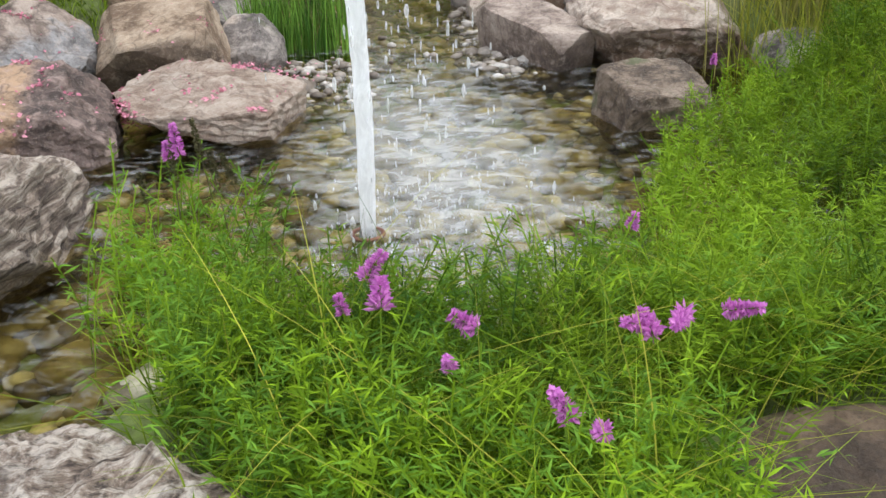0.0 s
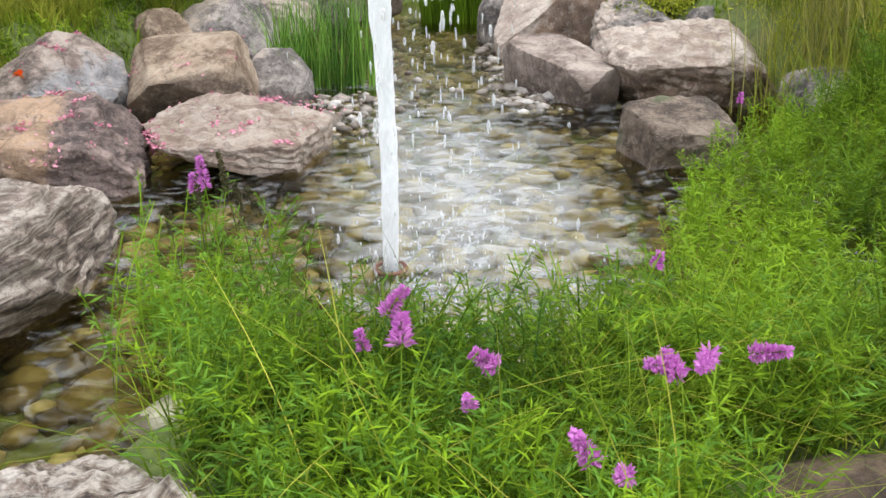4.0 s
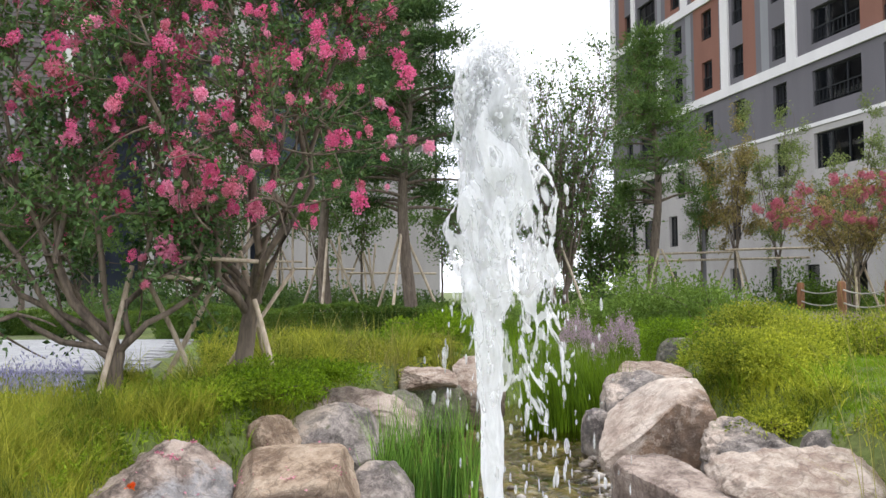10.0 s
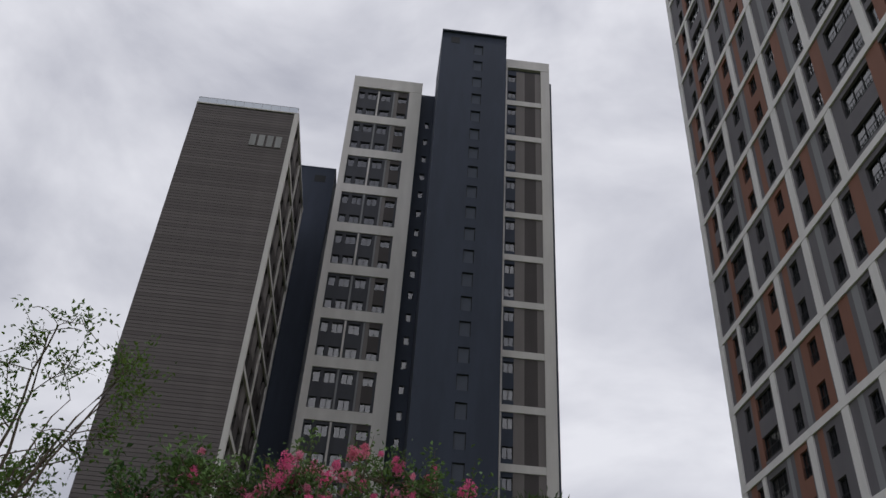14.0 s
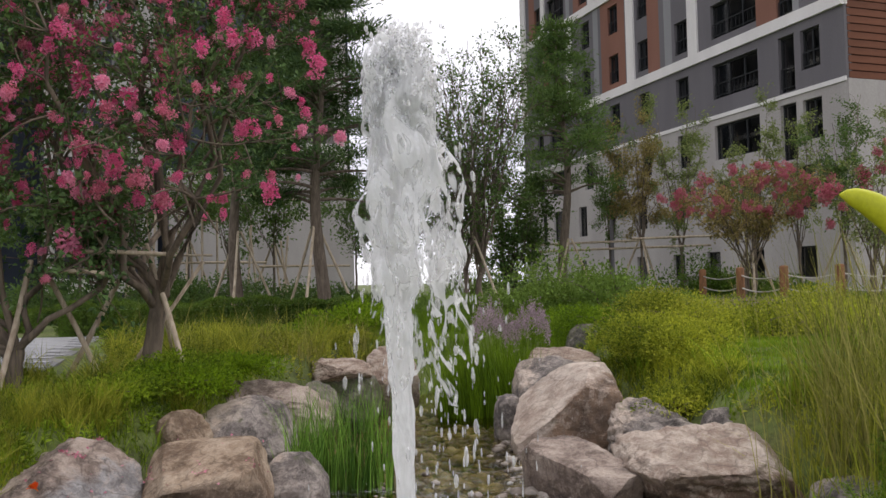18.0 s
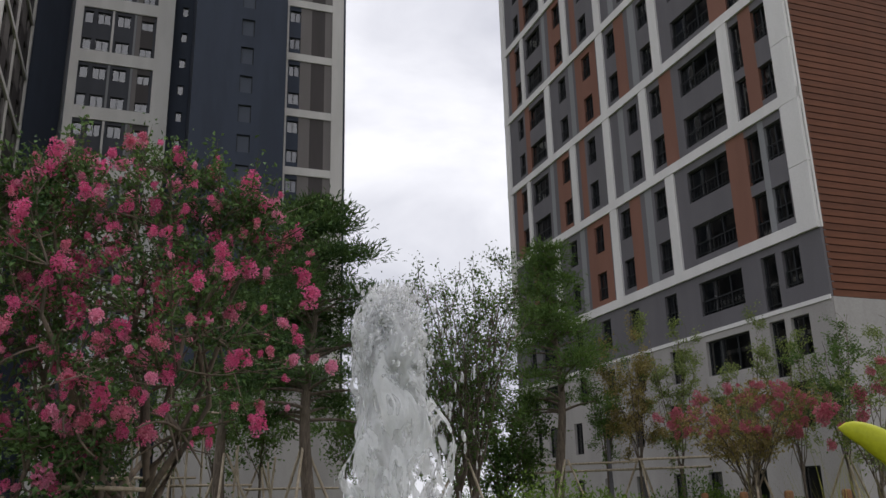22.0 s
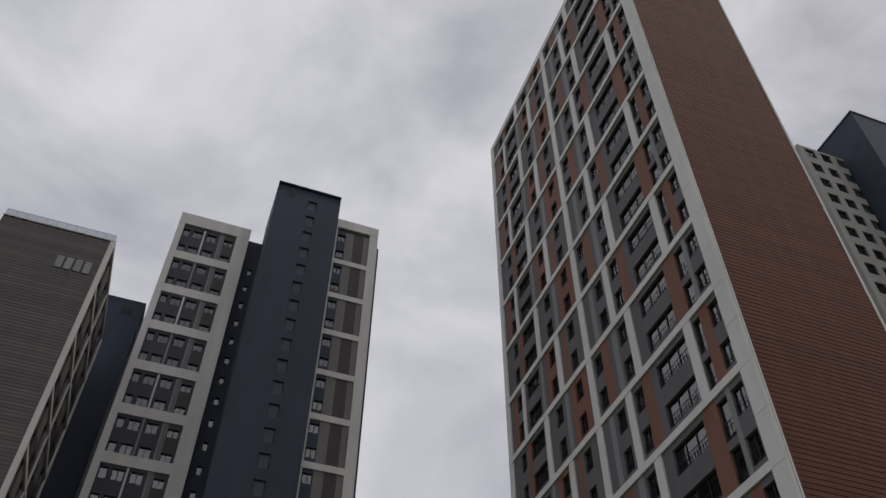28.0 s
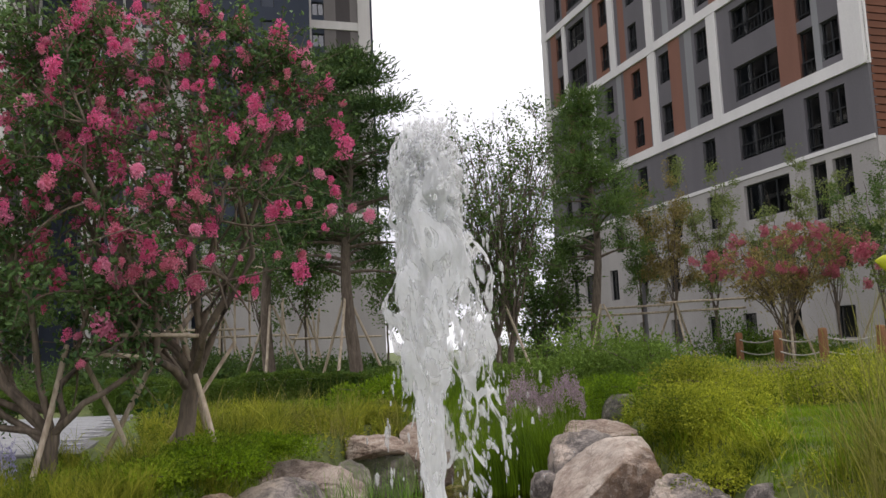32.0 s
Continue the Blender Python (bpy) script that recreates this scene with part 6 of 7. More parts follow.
for i, (az, r, w, h) in enumerate(((4.4, 14.2, 1.1, 0.72), (2.9, 14.8, 1.0, 0.6), (6.2, 14.8, 0.9, 0.55))):
    shrub("bright_shrub", "bright fresh green shrub at the meadow's edge", az, r, w, w, h, 3000, 0.07, L_FRESH, 150 + i, group="bright shrubs")
for i, (az, r, w, h) in enumerate(((-18.6, 25.5, 2.4, 2.0), (-20.2, 26.0, 2.0, 1.6), (-22.4, 26.5, 1.8, 1.7), (-9.0, 30.0, 2.2, 1.2), (-13.4, 31, 1.8, 1.2), (-6.5, 32, 3.4, 2.4), (-3.6, 33, 3.4, 2.0), (-24.5, 28, 2.0, 1.0))):
    shrub("dark_shrub", "dark glossy evergreen shrub before the wall", az, r, w, w, h, 4800, 0.09, L_MYRTLE, 160 + i, group="dark shrubs")
for i, (az, r, w, h) in enumerate(((8.5, 22.5, 2.4, 1.3), (11.5, 23.5, 2.6, 1.7), (14.5, 23.0, 2.6, 1.5), (18.0, 24.0, 3.0, 1.8), (21.5, 23.5, 3.0, 1.6), (26.0, 25.0, 3.4, 1.8), (5.0, 23.5, 2.0, 1.1))):
    shrub("dark_shrub", "dull green shrub under the saplings behind the hedge", az, r, w, w * 0.7, h, 4200, 0.10, L_TREE, 180 + i, group="dark shrubs")
# lavender-like greys near the fence
clump("grey_grass", "grey-mauve dry grasses before the fence", "grass", -27, -13, 15.5, 18.5, 700, 0.5, 0.014, L_MAUVE, 56, (0, 0), 0.7, 5)
clump("dry_grass", "pale straw-coloured grasses along the fence", "grass", -36, -20, 15.5, 18.0, 700, 0.5, 0.014, L_DRY, 57, (0, 0), 0.5, 5)
clump("green_verge", "green grasses on the far side of the stream", "grass", -14, 2, 12.8, 17.5, 900, 0.45, 0.014, L_STRIFE, 58, (0, 0), 0.7, 6)
clump("far_verge", "rough grass under the far trees", "grass", -30, 8, 20, 30, 1500, 0.5, 0.025, L_STRIFE, 59, (0, 0), 0.7, 5)


# low mounds that break up the grass
for i, (az, r, w, d, h, m) in enumerate(((14.6, 7.9, 0.9, 0.7, 0.30, L_FRESH), (16.6, 8.1, 0.9, 0.7, 0.28, L_GRASS), (12.6, 8.6, 0.8, 0.6, 0.28, L_FRESH), (19.0, 7.4, 0.9, 0.8, 0.26, L_GRASS), 
                                         (13.0, 11.0, 1.3, 0.9, 0.42, L_SHRUB), (10.5, 11.6, 1.4, 0.9, 0.46, L_SHRUB), (15.5, 11.8, 1.3, 0.9, 0.44, L_SHRUB),
                                         (8.2, 11.0, 1.1, 0.8, 0.36, L_YGRASS), (12.5, 13.2, 1.6, 1.0, 0.5, L_SHRUB), (8.8, 13.4, 1.4, 1.0, 0.44, L_FRESH), (5.6, 11.8, 0.9, 0.8, 0.34, L_YGRASS), (16.5, 13.6, 1.5, 1.0, 0.45, L_GRASS),
                                         (-13.0, 12.5, 1.4, 1.0, 0.45, L_FRESH), (-10.5, 13.4, 1.4, 1.0, 0.5, L_STRIFE))):
    shrub("leafy_mound", "low leafy perennial in the bank planting", az, r, w, d, h * (0.6 if r > 10.4 and az > 0 else 1.0), 4200 if r < 9 else 3200, 0.034 if r < 9 else 0.05, m, 210 + i, 9, group="leafy perennials")
tufts("creeping_plants", "low lime-green creeping plants behind the boulders", "plants", scatter(2600, 2.1, 5.2, 6.2, 9.6, rng, lambda x, y: ~in_lawn(x, y) & (bank(x, y) > 0.12) & (x > np.interp(y, (6.2, 7.2, 7.7, 9), (2.9, 2.6, 2.2, 2.1)))), 0.16, 16, 0.08, (0, -0.1), 0.014, L_SHRUB, 65, 1.4)
tufts("creeping_plants", "fresh low greenery between the stones", "plants", scatter(900, -2.9, -0.9, 5.2, 9.4, rng, lambda x, y: bank(x, y) > 0.2), 0.15, 14, 0.06, (0, -0.1), 0.012, L_GRASS, 68, 1.4)

# clipped hedges
def hedge(label, x0, y0, x1, y1, z, depth, h, n, leaf, m, seed):
    rg = np.random.default_rng(seed)
    L = math.hypot(x1 - x0, y1 - y0)
    P = np.column_stack([rg.uniform(0, L, n), rg.uniform(-depth / 2, depth / 2, n), rg.uniform(0, h, n)])
    side = rg.random(n)
    P[:, 2] = np.where(side < 0.5, h * rg.uniform(0.9, 1.02, n), P[:, 2])
    P[:, 1] = np.where(side >= 0.5, -depth / 2 + rg.uniform(-0.03, 0.08, n), P[:, 1])
    P[:, 2] += 0.05 * np.sin(P[:, 0] * 2.3) + 0.03 * np.sin(P[:, 0] * 7.1)
    Lf = leaf * rg.uniform(0.6, 1.3, n)
    V, F = leaf_quads(P, rg.normal(size=(n, 3)) + [0, -0.5, 0.5], Lf, Lf * 0.55, rg)
    e = thing("hedge", Matrix.Translation((x0, y0, z)) @ pose(0, 0, 0, 0, 0, math.degrees(math.atan2(y1 - y0, x1 - x0))), label, "hedge")
    b = Boxes()
    for k in range(int(L / 0.5)):
        b.add(k * 0.5 + 0.05, k * 0.5 + 0.45, -depth * 0.36, depth * 0.36, -0.1, h * 0.82)
    b.make("core", L_MYRTLE, e)
    obj("foliage", V, F, m, e)


hedge("clipped dark green hedge along the plaza", -6.6, 16.2, -0.6, 17.6, 0.74, 1.3, 0.58, 15000, 0.06, L_HEDGE, 180)
hedge("low clipped hedge behind the paved plaza", -19.0, 17.6, -7.6, 18.2, 0.74, 1.0, 0.45, 14000, 0.07, L_HEDGE, 181)

# fallen petals on the stones
def petals_on(ob, n, seed):
    rg = np.random.default_rng(seed)
    me = ob.data
    co = np.empty(len(me.vertices) * 3, np.float32)
    me.vertices.foreach_get("co", co)
    co = co.reshape(-1, 3)
    top = co[co[:, 2] > np.percentile(co[:, 2], 62)]
    c = top[rg.integers(0, len(top), max(3, n // 26))]
    P = top[rg.integers(0, len(top), n)]
    near = c[rg.integers(0, len(c), n)]
    P = np.where(rg.random((n, 1)) < 0.75, near + rg.normal(0, 0.022, (n, 3)) * [1, 1, 0.1], P)
    P = np.array([top[np.argmin(((top - p) ** 2 * [1, 1, 0.2]).sum(1))] for p in P]) + rg.normal(0, 0.012, (n, 3)) * [1, 1, 0] + [0, 0, 0.008]
    V, F = leaf_quads(P, rg.normal(size=(n, 3)) * [1, 1, 0.15], 0.022, 0.02, rg, 0.05)
    o = obj("petals", V, F, L_FALLEN)
    o.matrix_basis = ob.matrix_basis
    tagged(o, "fallen pink petals scattered on stone", "petals", kind="stuff")


for k, (key, n) in enumerate((("mauve and tan", 300), ("fallen petals under", 130), ("pinkish banded", 260), ("square-cut", 50), ("small brown", 14))):
    for ob in [o for o in scene.collection.objects if o.name.startswith("boulder") and key in o["label"]]:
        petals_on(ob, n, 190 + k)
pt = np.random.default_rng(199)
PS = np.column_stack([pt.normal(-0.75, 0.18, 120), pt.normal(5.6, 0.2, 120), np.full(120, 0.06)])
PS = np.concatenate([PS, np.column_stack([pt.normal(-1.40, 0.07, 130), pt.normal(4.82, 0.08, 130), 0.012 + 0.02 * pt.random(130)]), np.column_stack([pt.normal(-0.85, 0.05, 90), pt.normal(5.62, 0.05, 90), 0.10 + 0.04 * pt.random(90)])])
shore_petals = obj("petals", *leaf_quads(PS, pt.normal(size=(340, 3)) * [1, 1, 0.2], 0.024, 0.02, pt, 0.05), L_FALLEN)
tagged(shore_petals, "pink petals afloat and washed up among the pebbles", "petals", kind="stuff")
red = thing("red_flower", Matrix.Translation((*polar(23.75, 5.35), 0.48)), "small red-orange bloom lying on the grey boulder", "flower")
obj("blossom", *leaf_quads(np.zeros((14, 3)), pt.normal(size=(14, 3)) * [1, 1, 0.6] + [0, -0.3, 0.2], 0.04, 0.035, pt, 0.1), L_RED, red)

# ---- trees ----
def bez(a, c, b, n):
    t = np.linspace(0, 1, n)[:, None]
    return (1 - t) ** 2 * np.array(a) + 2 * t * (1 - t) * np.array(c) + t * t * np.array(b)


def crown_tree(name, label, base, stems, fork, center, radii, limbs, subs, twigs, leaves, leaf, m_leaf, m_bark, seed, r0=0.07, gap=0.0, ratio=0.5, flowers=0, fl_mat=None, fl_size=0.1, droop=0.0, group="", low=None, vase=False, extra=(), sub_from=3, sinuous=0.0):
    """A tree whose limbs reach for points spread through its crown; leaves sit on the twigs, blossom at the outer ends."""
    rg = np.random.default_rng(seed)
    C, Rr = np.array(center, float), np.array(radii, float)
    paths, twig_paths, ends, n_sub = [], [], [], 0
    for s in range(stems):
        a = 2 * np.pi * s / max(1, stems) + rg.uniform(-0.4, 0.4)
        off = np.array([math.cos(a), math.sin(a), 0]) * (0.0 if stems == 1 else 0.10)
        f = np.array(fork) + off * rg.uniform(1.0, 2.5) + [0, 0, rg.uniform(-0.15, 0.2)]
        tr = bez(off * 0.6 + [0, 0, -0.15], (off + f) / 2 + rg.normal(0, 0.05, 3), f, 9) + rg.normal(0, 0.008, (9, 3))
        paths.append((tr, np.linspace(r0, r0 * 0.72, 9) * np.interp(np.arange(9), (0, 1, 2), (1.35, 1.1, 1.0))))
        turn = rg.uniform(0, 6.28)
        for li in range(limbs + len(extra)):
            ga = turn + 2.39996 * li + rg.normal(0, 0.25)
            d = np.array([math.cos(ga), math.sin(ga), rg.uniform(-0.2 if vase else -0.45, 1.15)])
            d /= np.linalg.norm(d)
            e = C + d * Rr * rg.uniform(0.62, 0.97) if li < limbs else np.array(extra[li - limbs], float)
            i0 = rg.integers(6, 9)
            st = tr[i0]
            mid = st + (e - st) * 0.45 + np.array([0, 0, 0.22 * np.linalg.norm(e - st)]) * rg.uniform(0.2, 0.9) + rg.normal(0, 0.08, 3) * Rr.mean()
            if vase:
                mid = st + (e - st) * [0.72, 0.72, 0.32] + rg.normal(0, 0.07, 3) * Rr.mean()
            lp = bez(st, mid, e, 10) + rg.normal(0, 0.012, (10, 3)) * Rr.mean()
            if sinuous:
                w_ = np.linspace(0, 1, 10)[:, None]
                lp = lp + sinuous * np.sin(w_ * np.pi) * (np.sin(w_ * rg.uniform(7, 11, 3) + rg.uniform(0, 6, 3)) + 0.5 * np.sin(w_ * rg.uniform(14, 20, 3)))
            lr = np.linspace(r0 * (0.42 if vase else 0.36), r0 * (0.16 if vase else 0.11), 10)
            paths.append((lp, lr))
            for _ in range(subs):
                n_sub += 1
                k = rg.integers(sub_from, 10)
                d2 = rg.normal(size=3) + 0.8 * (lp[k] - C) / (Rr + 1e-6) + [0, 0, 0.35]
                d2 /= np.linalg.norm(d2)
                e2 = lp[k] + d2 * Rr * rg.uniform(0.22, 0.48)
                q = (e2 - C) / Rr
                e2 = C + q / max(1.0, np.linalg.norm(q)) * Rr
                sp = bez(lp[k], (lp[k] + e2) / 2 + rg.normal(0, 0.05, 3) * Rr.mean() + [0, 0, 0.04], e2, 6)
                paths.append((sp, np.linspace(lr[k] * 0.6, r0 * 0.05 + 0.002, 6)))
                for _ in range(twigs):
                    kk = rg.integers(2, 6)
                    e3 = sp[kk] + (rg.normal(size=3) + d2 * 0.7 + [0, 0, 0.2 - droop]) * Rr.mean() * 0.12
                    twig_paths.append((bez(sp[kk], (sp[kk] + e3) / 2, e3, 3), [r0 * 0.06 + 0.002, r0 * 0.05 + 0.001, 0.001]))
                    ends.append((sp[kk], e3, d2, n_sub - 1))
    e = thing(name, Matrix.Translation(base), label, "tree", group)
    A = np.array([t[0] for t in ends])
    B = np.array([t[1] for t in ends])
    D = np.array([t[2] for t in ends])
    sub_id = np.array([t[3] for t in ends])
    thin = gap * (np.clip(0.75 - 1.3 * (B[:, 2] - C[2]) / Rr[2], 0.15, 1.5) if sinuous else 1.0)
    keep = rg.random(n_sub)[sub_id] >= thin
    if sinuous:
        keep &= ((((B - C) / Rr) ** 2).sum(1) > 0.36) | (rg.random(len(A)) < 0.3)
    if low is not None:
        keep &= rg.random(len(A)) < np.clip((B[:, 2] - C[2]) / Rr[2] / (1 - low) + 1.0, 0.06, 1.0)
    obj("trunk", *tubes(paths + [p for p, on in zip(twig_paths, keep) if on], 6), m_bark, e, smooth=True)
    k = rg.choice(np.nonzero(keep)[0], leaves)
    P = A[k] + (B - A)[k] * rg.uniform(0.1, 1.15, (leaves, 1)) + rg.normal(0, leaf * 0.9, (leaves, 3))
    Ld = D[k] * 0.4 + rg.normal(0, 0.8, (leaves, 3)) + [0, 0, -droop]
    Ls = leaf * rg.uniform(0.6, 1.3, leaves)
    obj("crown", *leaf_quads(P, Ld, Ls, Ls * ratio, rg), m_leaf, e)
    if flowers:
        out = (((B - C) / Rr) ** 2).sum(1) + (0.5 if sinuous else 0.4) * (B[:, 2] - C[2]) / Rr[2] - 0.45 * (B[:, 1] - C[1]) / Rr[1]
        out = np.where((((B - C) / Rr) ** 2).sum(1) > 1.25, -9, out)
        out = np.where(B[:, 2] < C[2] - 0.62 * Rr[2], -9, out)
        order = np.argsort(-out)
        order = order[out[order] > -5]
        order = order[: int(len(order) * 0.75)]
        pick = rg.choice(order, min(flowers, len(order)), replace=False)
        made = []
        for v in range(4):
            n = 260
            hub = rg.normal(0, 1, (5, 3)) * np.array([0.30, 0.30, 0.45]) * fl_size
            k_ = rg.integers(0, 5, n)
            d = rg.normal(size=(n, 3))
            d /= np.linalg.norm(d, axis=1, keepdims=True)
            P = hub[k_] + d * fl_size * rg.uniform(0.3, 0.62, (n, 1))
            made.append(leaf_quads(P, d + rg.normal(0, 0.8, (n, 3)), fl_size * rg.uniform(0.2, 0.34, n), fl_size * 0.26, rg, 0.35))
        meshes = []
        for i, b in enumerate(pick):
            m = Matrix.Translation(B[b] + (B[b] - C) * 0.05) @ pose(0, 0, 0, rg.uniform(-35, 35), rg.uniform(-35, 35), rg.uniform(0, 360)) @ Matrix.Scale(0.6 + 1.2 * rg.random() ** 2.2, 4)
            if i < 4:
                o = obj("blossom", *made[i], fl_mat[i] if isinstance(fl_mat, tuple) else fl_mat, e)
                o.matrix_basis = m
                meshes.append(o.data)
            else:
                share("blossom", meshes[i % 4], e, m)
    return e


def at(az, r, z=None):
    x, y = polar(az, r)
    return (x, y, float(bank(x, y)) if z is None else z)


PINKS = (L_PETAL, L_FADED, L_BLUSH, L_PETAL)
mx, my, mz = at(17.1, 8.6)
crown_tree("crape_myrtle", "spreading crape myrtle full of pink blossom, held by stakes", (mx, my, mz), 1, (0.14, 0.0, 0.95), (-0.12, 0.1, 2.66), (1.82, 1.6, 1.66), 6, 20, 7, 25000, 0.054, L_MLEAF, BARK_M, 300, 0.10, 0.48, 0.55, 520, PINKS, 0.055, group="crape myrtles", low=0.25, vase=True, extra=((-1.2, -0.5, 3.9), (-0.9, -0.2, 4.15), (0.25, -0.15, 4.15), (-0.02, -0.35, 3.75), (0.7, 0.0, 4.0)), sub_from=5, sinuous=0.10)
mx, my, mz = at(24.6, 8.3)
crown_tree("crape_myrtle", "leaning crape myrtle with sparse pink blossom", (mx, my, mz), 1, (0.02, 0.0, 0.45), (-0.60, 0.0, 2.2), (1.3, 1.0, 1.95), 4, 16, 6, 14000, 0.070, L_MLEAF, BARK_M, 301, 0.085, 0.24, 0.6, 80, PINKS, 0.075, group="crape myrtles", low=-0.6, vase=True, extra=((-1.55, -0.25, 0.85), (0.85, 0.1, 1.9), (-1.5, -0.2, 2.9), (-0.9, -0.45, 3.9), (-0.55, -0.35, 4.0), (-1.2, -0.45, 3.4)), sub_from=4, sinuous=0.10)
mx, my, mz = at(43.5, 9.5)
crown_tree("crape_myrtle", "crape myrtle in blossom beside the plaza", (mx, my, mz), 3, (0.05, 0.0, 0.9), (0.15, 0, 2.1), (1.05, 1.0, 1.1), 6, 5, 4, 7000, 0.058, L_MLEAF, BARK_M, 302, 0.055, 0.1, 0.55, 60, PINKS, 0.09, group="crape myrtles")
mx, my, mz = at(-22.3, 25.0)
crown_tree("crape_myrtle", "rose-flowered crape myrtle before the stone wall", (mx, my, mz), 4, (0.0, 0, 1.0), (-0.1, 0, 3.1), (1.95, 1.5, 0.92), 6, 5, 4, 5000, 0.10, L_RUSSET, BARK_M, 303, 0.055, 0.2, 0.5, 125, L_ROSE, 0.095, group="crape myrtles")
mx, my, mz = at(-29.5, 25.0)
crown_tree("crape_myrtle", "half-bare crape myrtle near the wall", (mx, my, mz), 3, (0.0, 0, 1.0), (0, 0, 3.1), (1.3, 1.2, 1.5), 5, 5, 4, 3200, 0.10, L_PALE, BARK_M, 304, 0.05, 0.2, 0.5, 16, L_ROSE, 0.2, group="crape myrtles")


# pines: tiers of needle pads
def pine(label, az, r, h, w, seed, z0=0.3, pads=46, needles=220, m=L_PINE, taper=0.55):
    rg = np.random.default_rng(seed)
    x, y = polar(az, r)
    e = thing("pine_tree", Matrix.Translation((x, y, 0.72)), label, "tree", "pines")
    zs = np.linspace(-0.1, h, 14)
    tr = np.column_stack([0.12 * np.sin(zs * 0.9 + seed), 0.1 * np.cos(zs * 0.7), zs])
    paths = [(tr, np.interp(zs, (0, 0.3, h), (0.21, 0.17, 0.03)))]
    NV = []
    for i in range(pads):
        u = rg.uniform(z0, 1.0)
        a = rg.uniform(0, 2 * np.pi)
        k = w * (1.05 - u) ** taper * rg.uniform(0.35, 1.0) + 0.15
        p0 = np.array([np.interp(u * h, zs, tr[:, 0]), np.interp(u * h, zs, tr[:, 1]), u * h])
        p1 = p0 + [math.cos(a) * k, math.sin(a) * k, rg.uniform(-0.1, 0.35) * k]
        paths.append((bez(p0, (p0 + p1) / 2 + [0, 0, 0.12 * k], p1, 6), np.linspace(0.05, 0.012, 6) * (1.2 - u * 0.6)))
        n = needles
        q = p1 + rg.normal(0, 1, (n, 3)) * np.array([0.34, 0.34, 0.12]) * (0.6 + 0.5 * k / w)
        D = (q - p1) * [1, 1, 0.6] + rg.normal(0, 0.3, (n, 3)) + [0, 0, 0.25]
        NV.append(leaf_quads(q, D, rg.uniform(0.12, 0.22, n), 0.036, rg, 0.1))
    obj("trunk", *tubes(paths, 7), BARK, e, smooth=True)
    obj("crown", *joined(NV), m, e)


pine("tall dark pine with flat needle tiers and wooden stakes", 5.9, 20.0, 8.1, 2.5, 310, 0.34, 95, 260)
pine("dark pine standing behind the blossom", 11.3, 21.0, 6.6, 1.8, 311, 0.5, 40, 220)
pine("dense evergreen before the apartment block", -10.6, 26.0, 8.7, 2.7, 312, 0.40, 78, 170, L_TREE, 0.95)
crown_tree("tall_tree", "airy broadleaf tree with thin dark branches", at(-4.2, 22.0), 2, (0.1, 0, 1.5), (0, 0, 4.3), (2.0, 1.6, 3.6), 15, 8, 5, 12500, 0.10, L_TREE, BARK, 320, 0.10, 0.3, 0.5)
crown_tree("tall_tree", "thin broadleaf tree in the gap between the blocks", at(0.6, 24.0), 1, (0.0, 0, 1.6), (0, 0, 3.6), (1.6, 1.2, 3.2), 11, 7, 4, 6500, 0.10, L_TREE, BARK, 321, 0.085, 0.3, 0.5)
crown_tree("tall_tree", "low-branched broadleaf tree filling the gap beside the block", at(-6.6, 27.0), 2, (0.1, 0, 0.8), (0, 0, 2.7), (1.5, 1.3, 2.3), 9, 6, 5, 9000, 0.12, L_TREE, BARK, 325, 0.06, 0.1, 0.5)
crown_tree("tall_tree", "bare-looking broadleaf tree at the plaza's end", at(41.5, 18.0), 1, (0.0, 0, 4.2), (-0.1, 0, 7.9), (2.9, 2.3, 2.1), 12, 8, 6, 7000, 0.12, L_TREE, BARK, 322, 0.13, 0.35, 0.5)
crown_tree("round_tree", "dark round-crowned tree beyond the plaza", at(35.0, 36.0), 1, (0.0, 0, 2.4), (0, 0, 5.0), (2.6, 2.4, 3.0), 10, 6, 5, 6000, 0.2, L_TREE, BARK, 323, 0.14, 0.05, 0.55)
crown_tree("round_tree", "dark round-crowned tree beyond the plaza", at(30.0, 40.0), 1, (0.0, 0, 2.4), (0, 0, 4.2), (2.6, 2.4, 2.4), 10, 6, 5, 5000, 0.2, L_TREE, BARK, 324, 0.14, 0.05, 0.55)
for i, (az, r, h, m, n) in enumerate(((-15.6, 27.0, 6.4, L_RUSSET, 2600), (-18.1, 28.0, 7.2, L_PALE, 2600), (-22.6, 29.0, 7.2, L_PALE, 2600), (-27.8, 27.0, 7.0, L_TREE, 2400), (-13.6, 29.0, 6.6, L_TREE, 2400), (-25.3, 29.5, 6.8, L_PALE, 2000), (-31.5, 27.0, 7.0, L_PALE, 2200))):
    crown_tree("sapling", "slender young tree with thin foliage and guy poles", at(az, r), 1, (0.0, 0, 2.0), (0, 0, h * 0.62), (1.05, 1.0, h * 0.38), 8, 6, 4, int(n * 2.6), 0.082, m, BARK, 330 + i, 0.05, 0.25, 0.5, group="saplings")
for i, (az, r, h) in enumerate(((14.5, 25, 5.5), (17.5, 26, 6.0), (9.0, 27, 6.0), (21.0, 25, 5.0), (26.0, 27, 5.5), (3.6, 30, 5.0), (12.0, 30, 6.5))):
    crown_tree("sapling", "slender young tree among wooden props", at(az, r), 1, (0.0, 0, 2.2), (0, 0, h * 0.65), (1.3, 1.2, h * 0.36), 8, 5, 3, 2600, 0.13, L_TREE, BARK, 350 + i, 0.05, 0.1, 0.5, group="saplings")


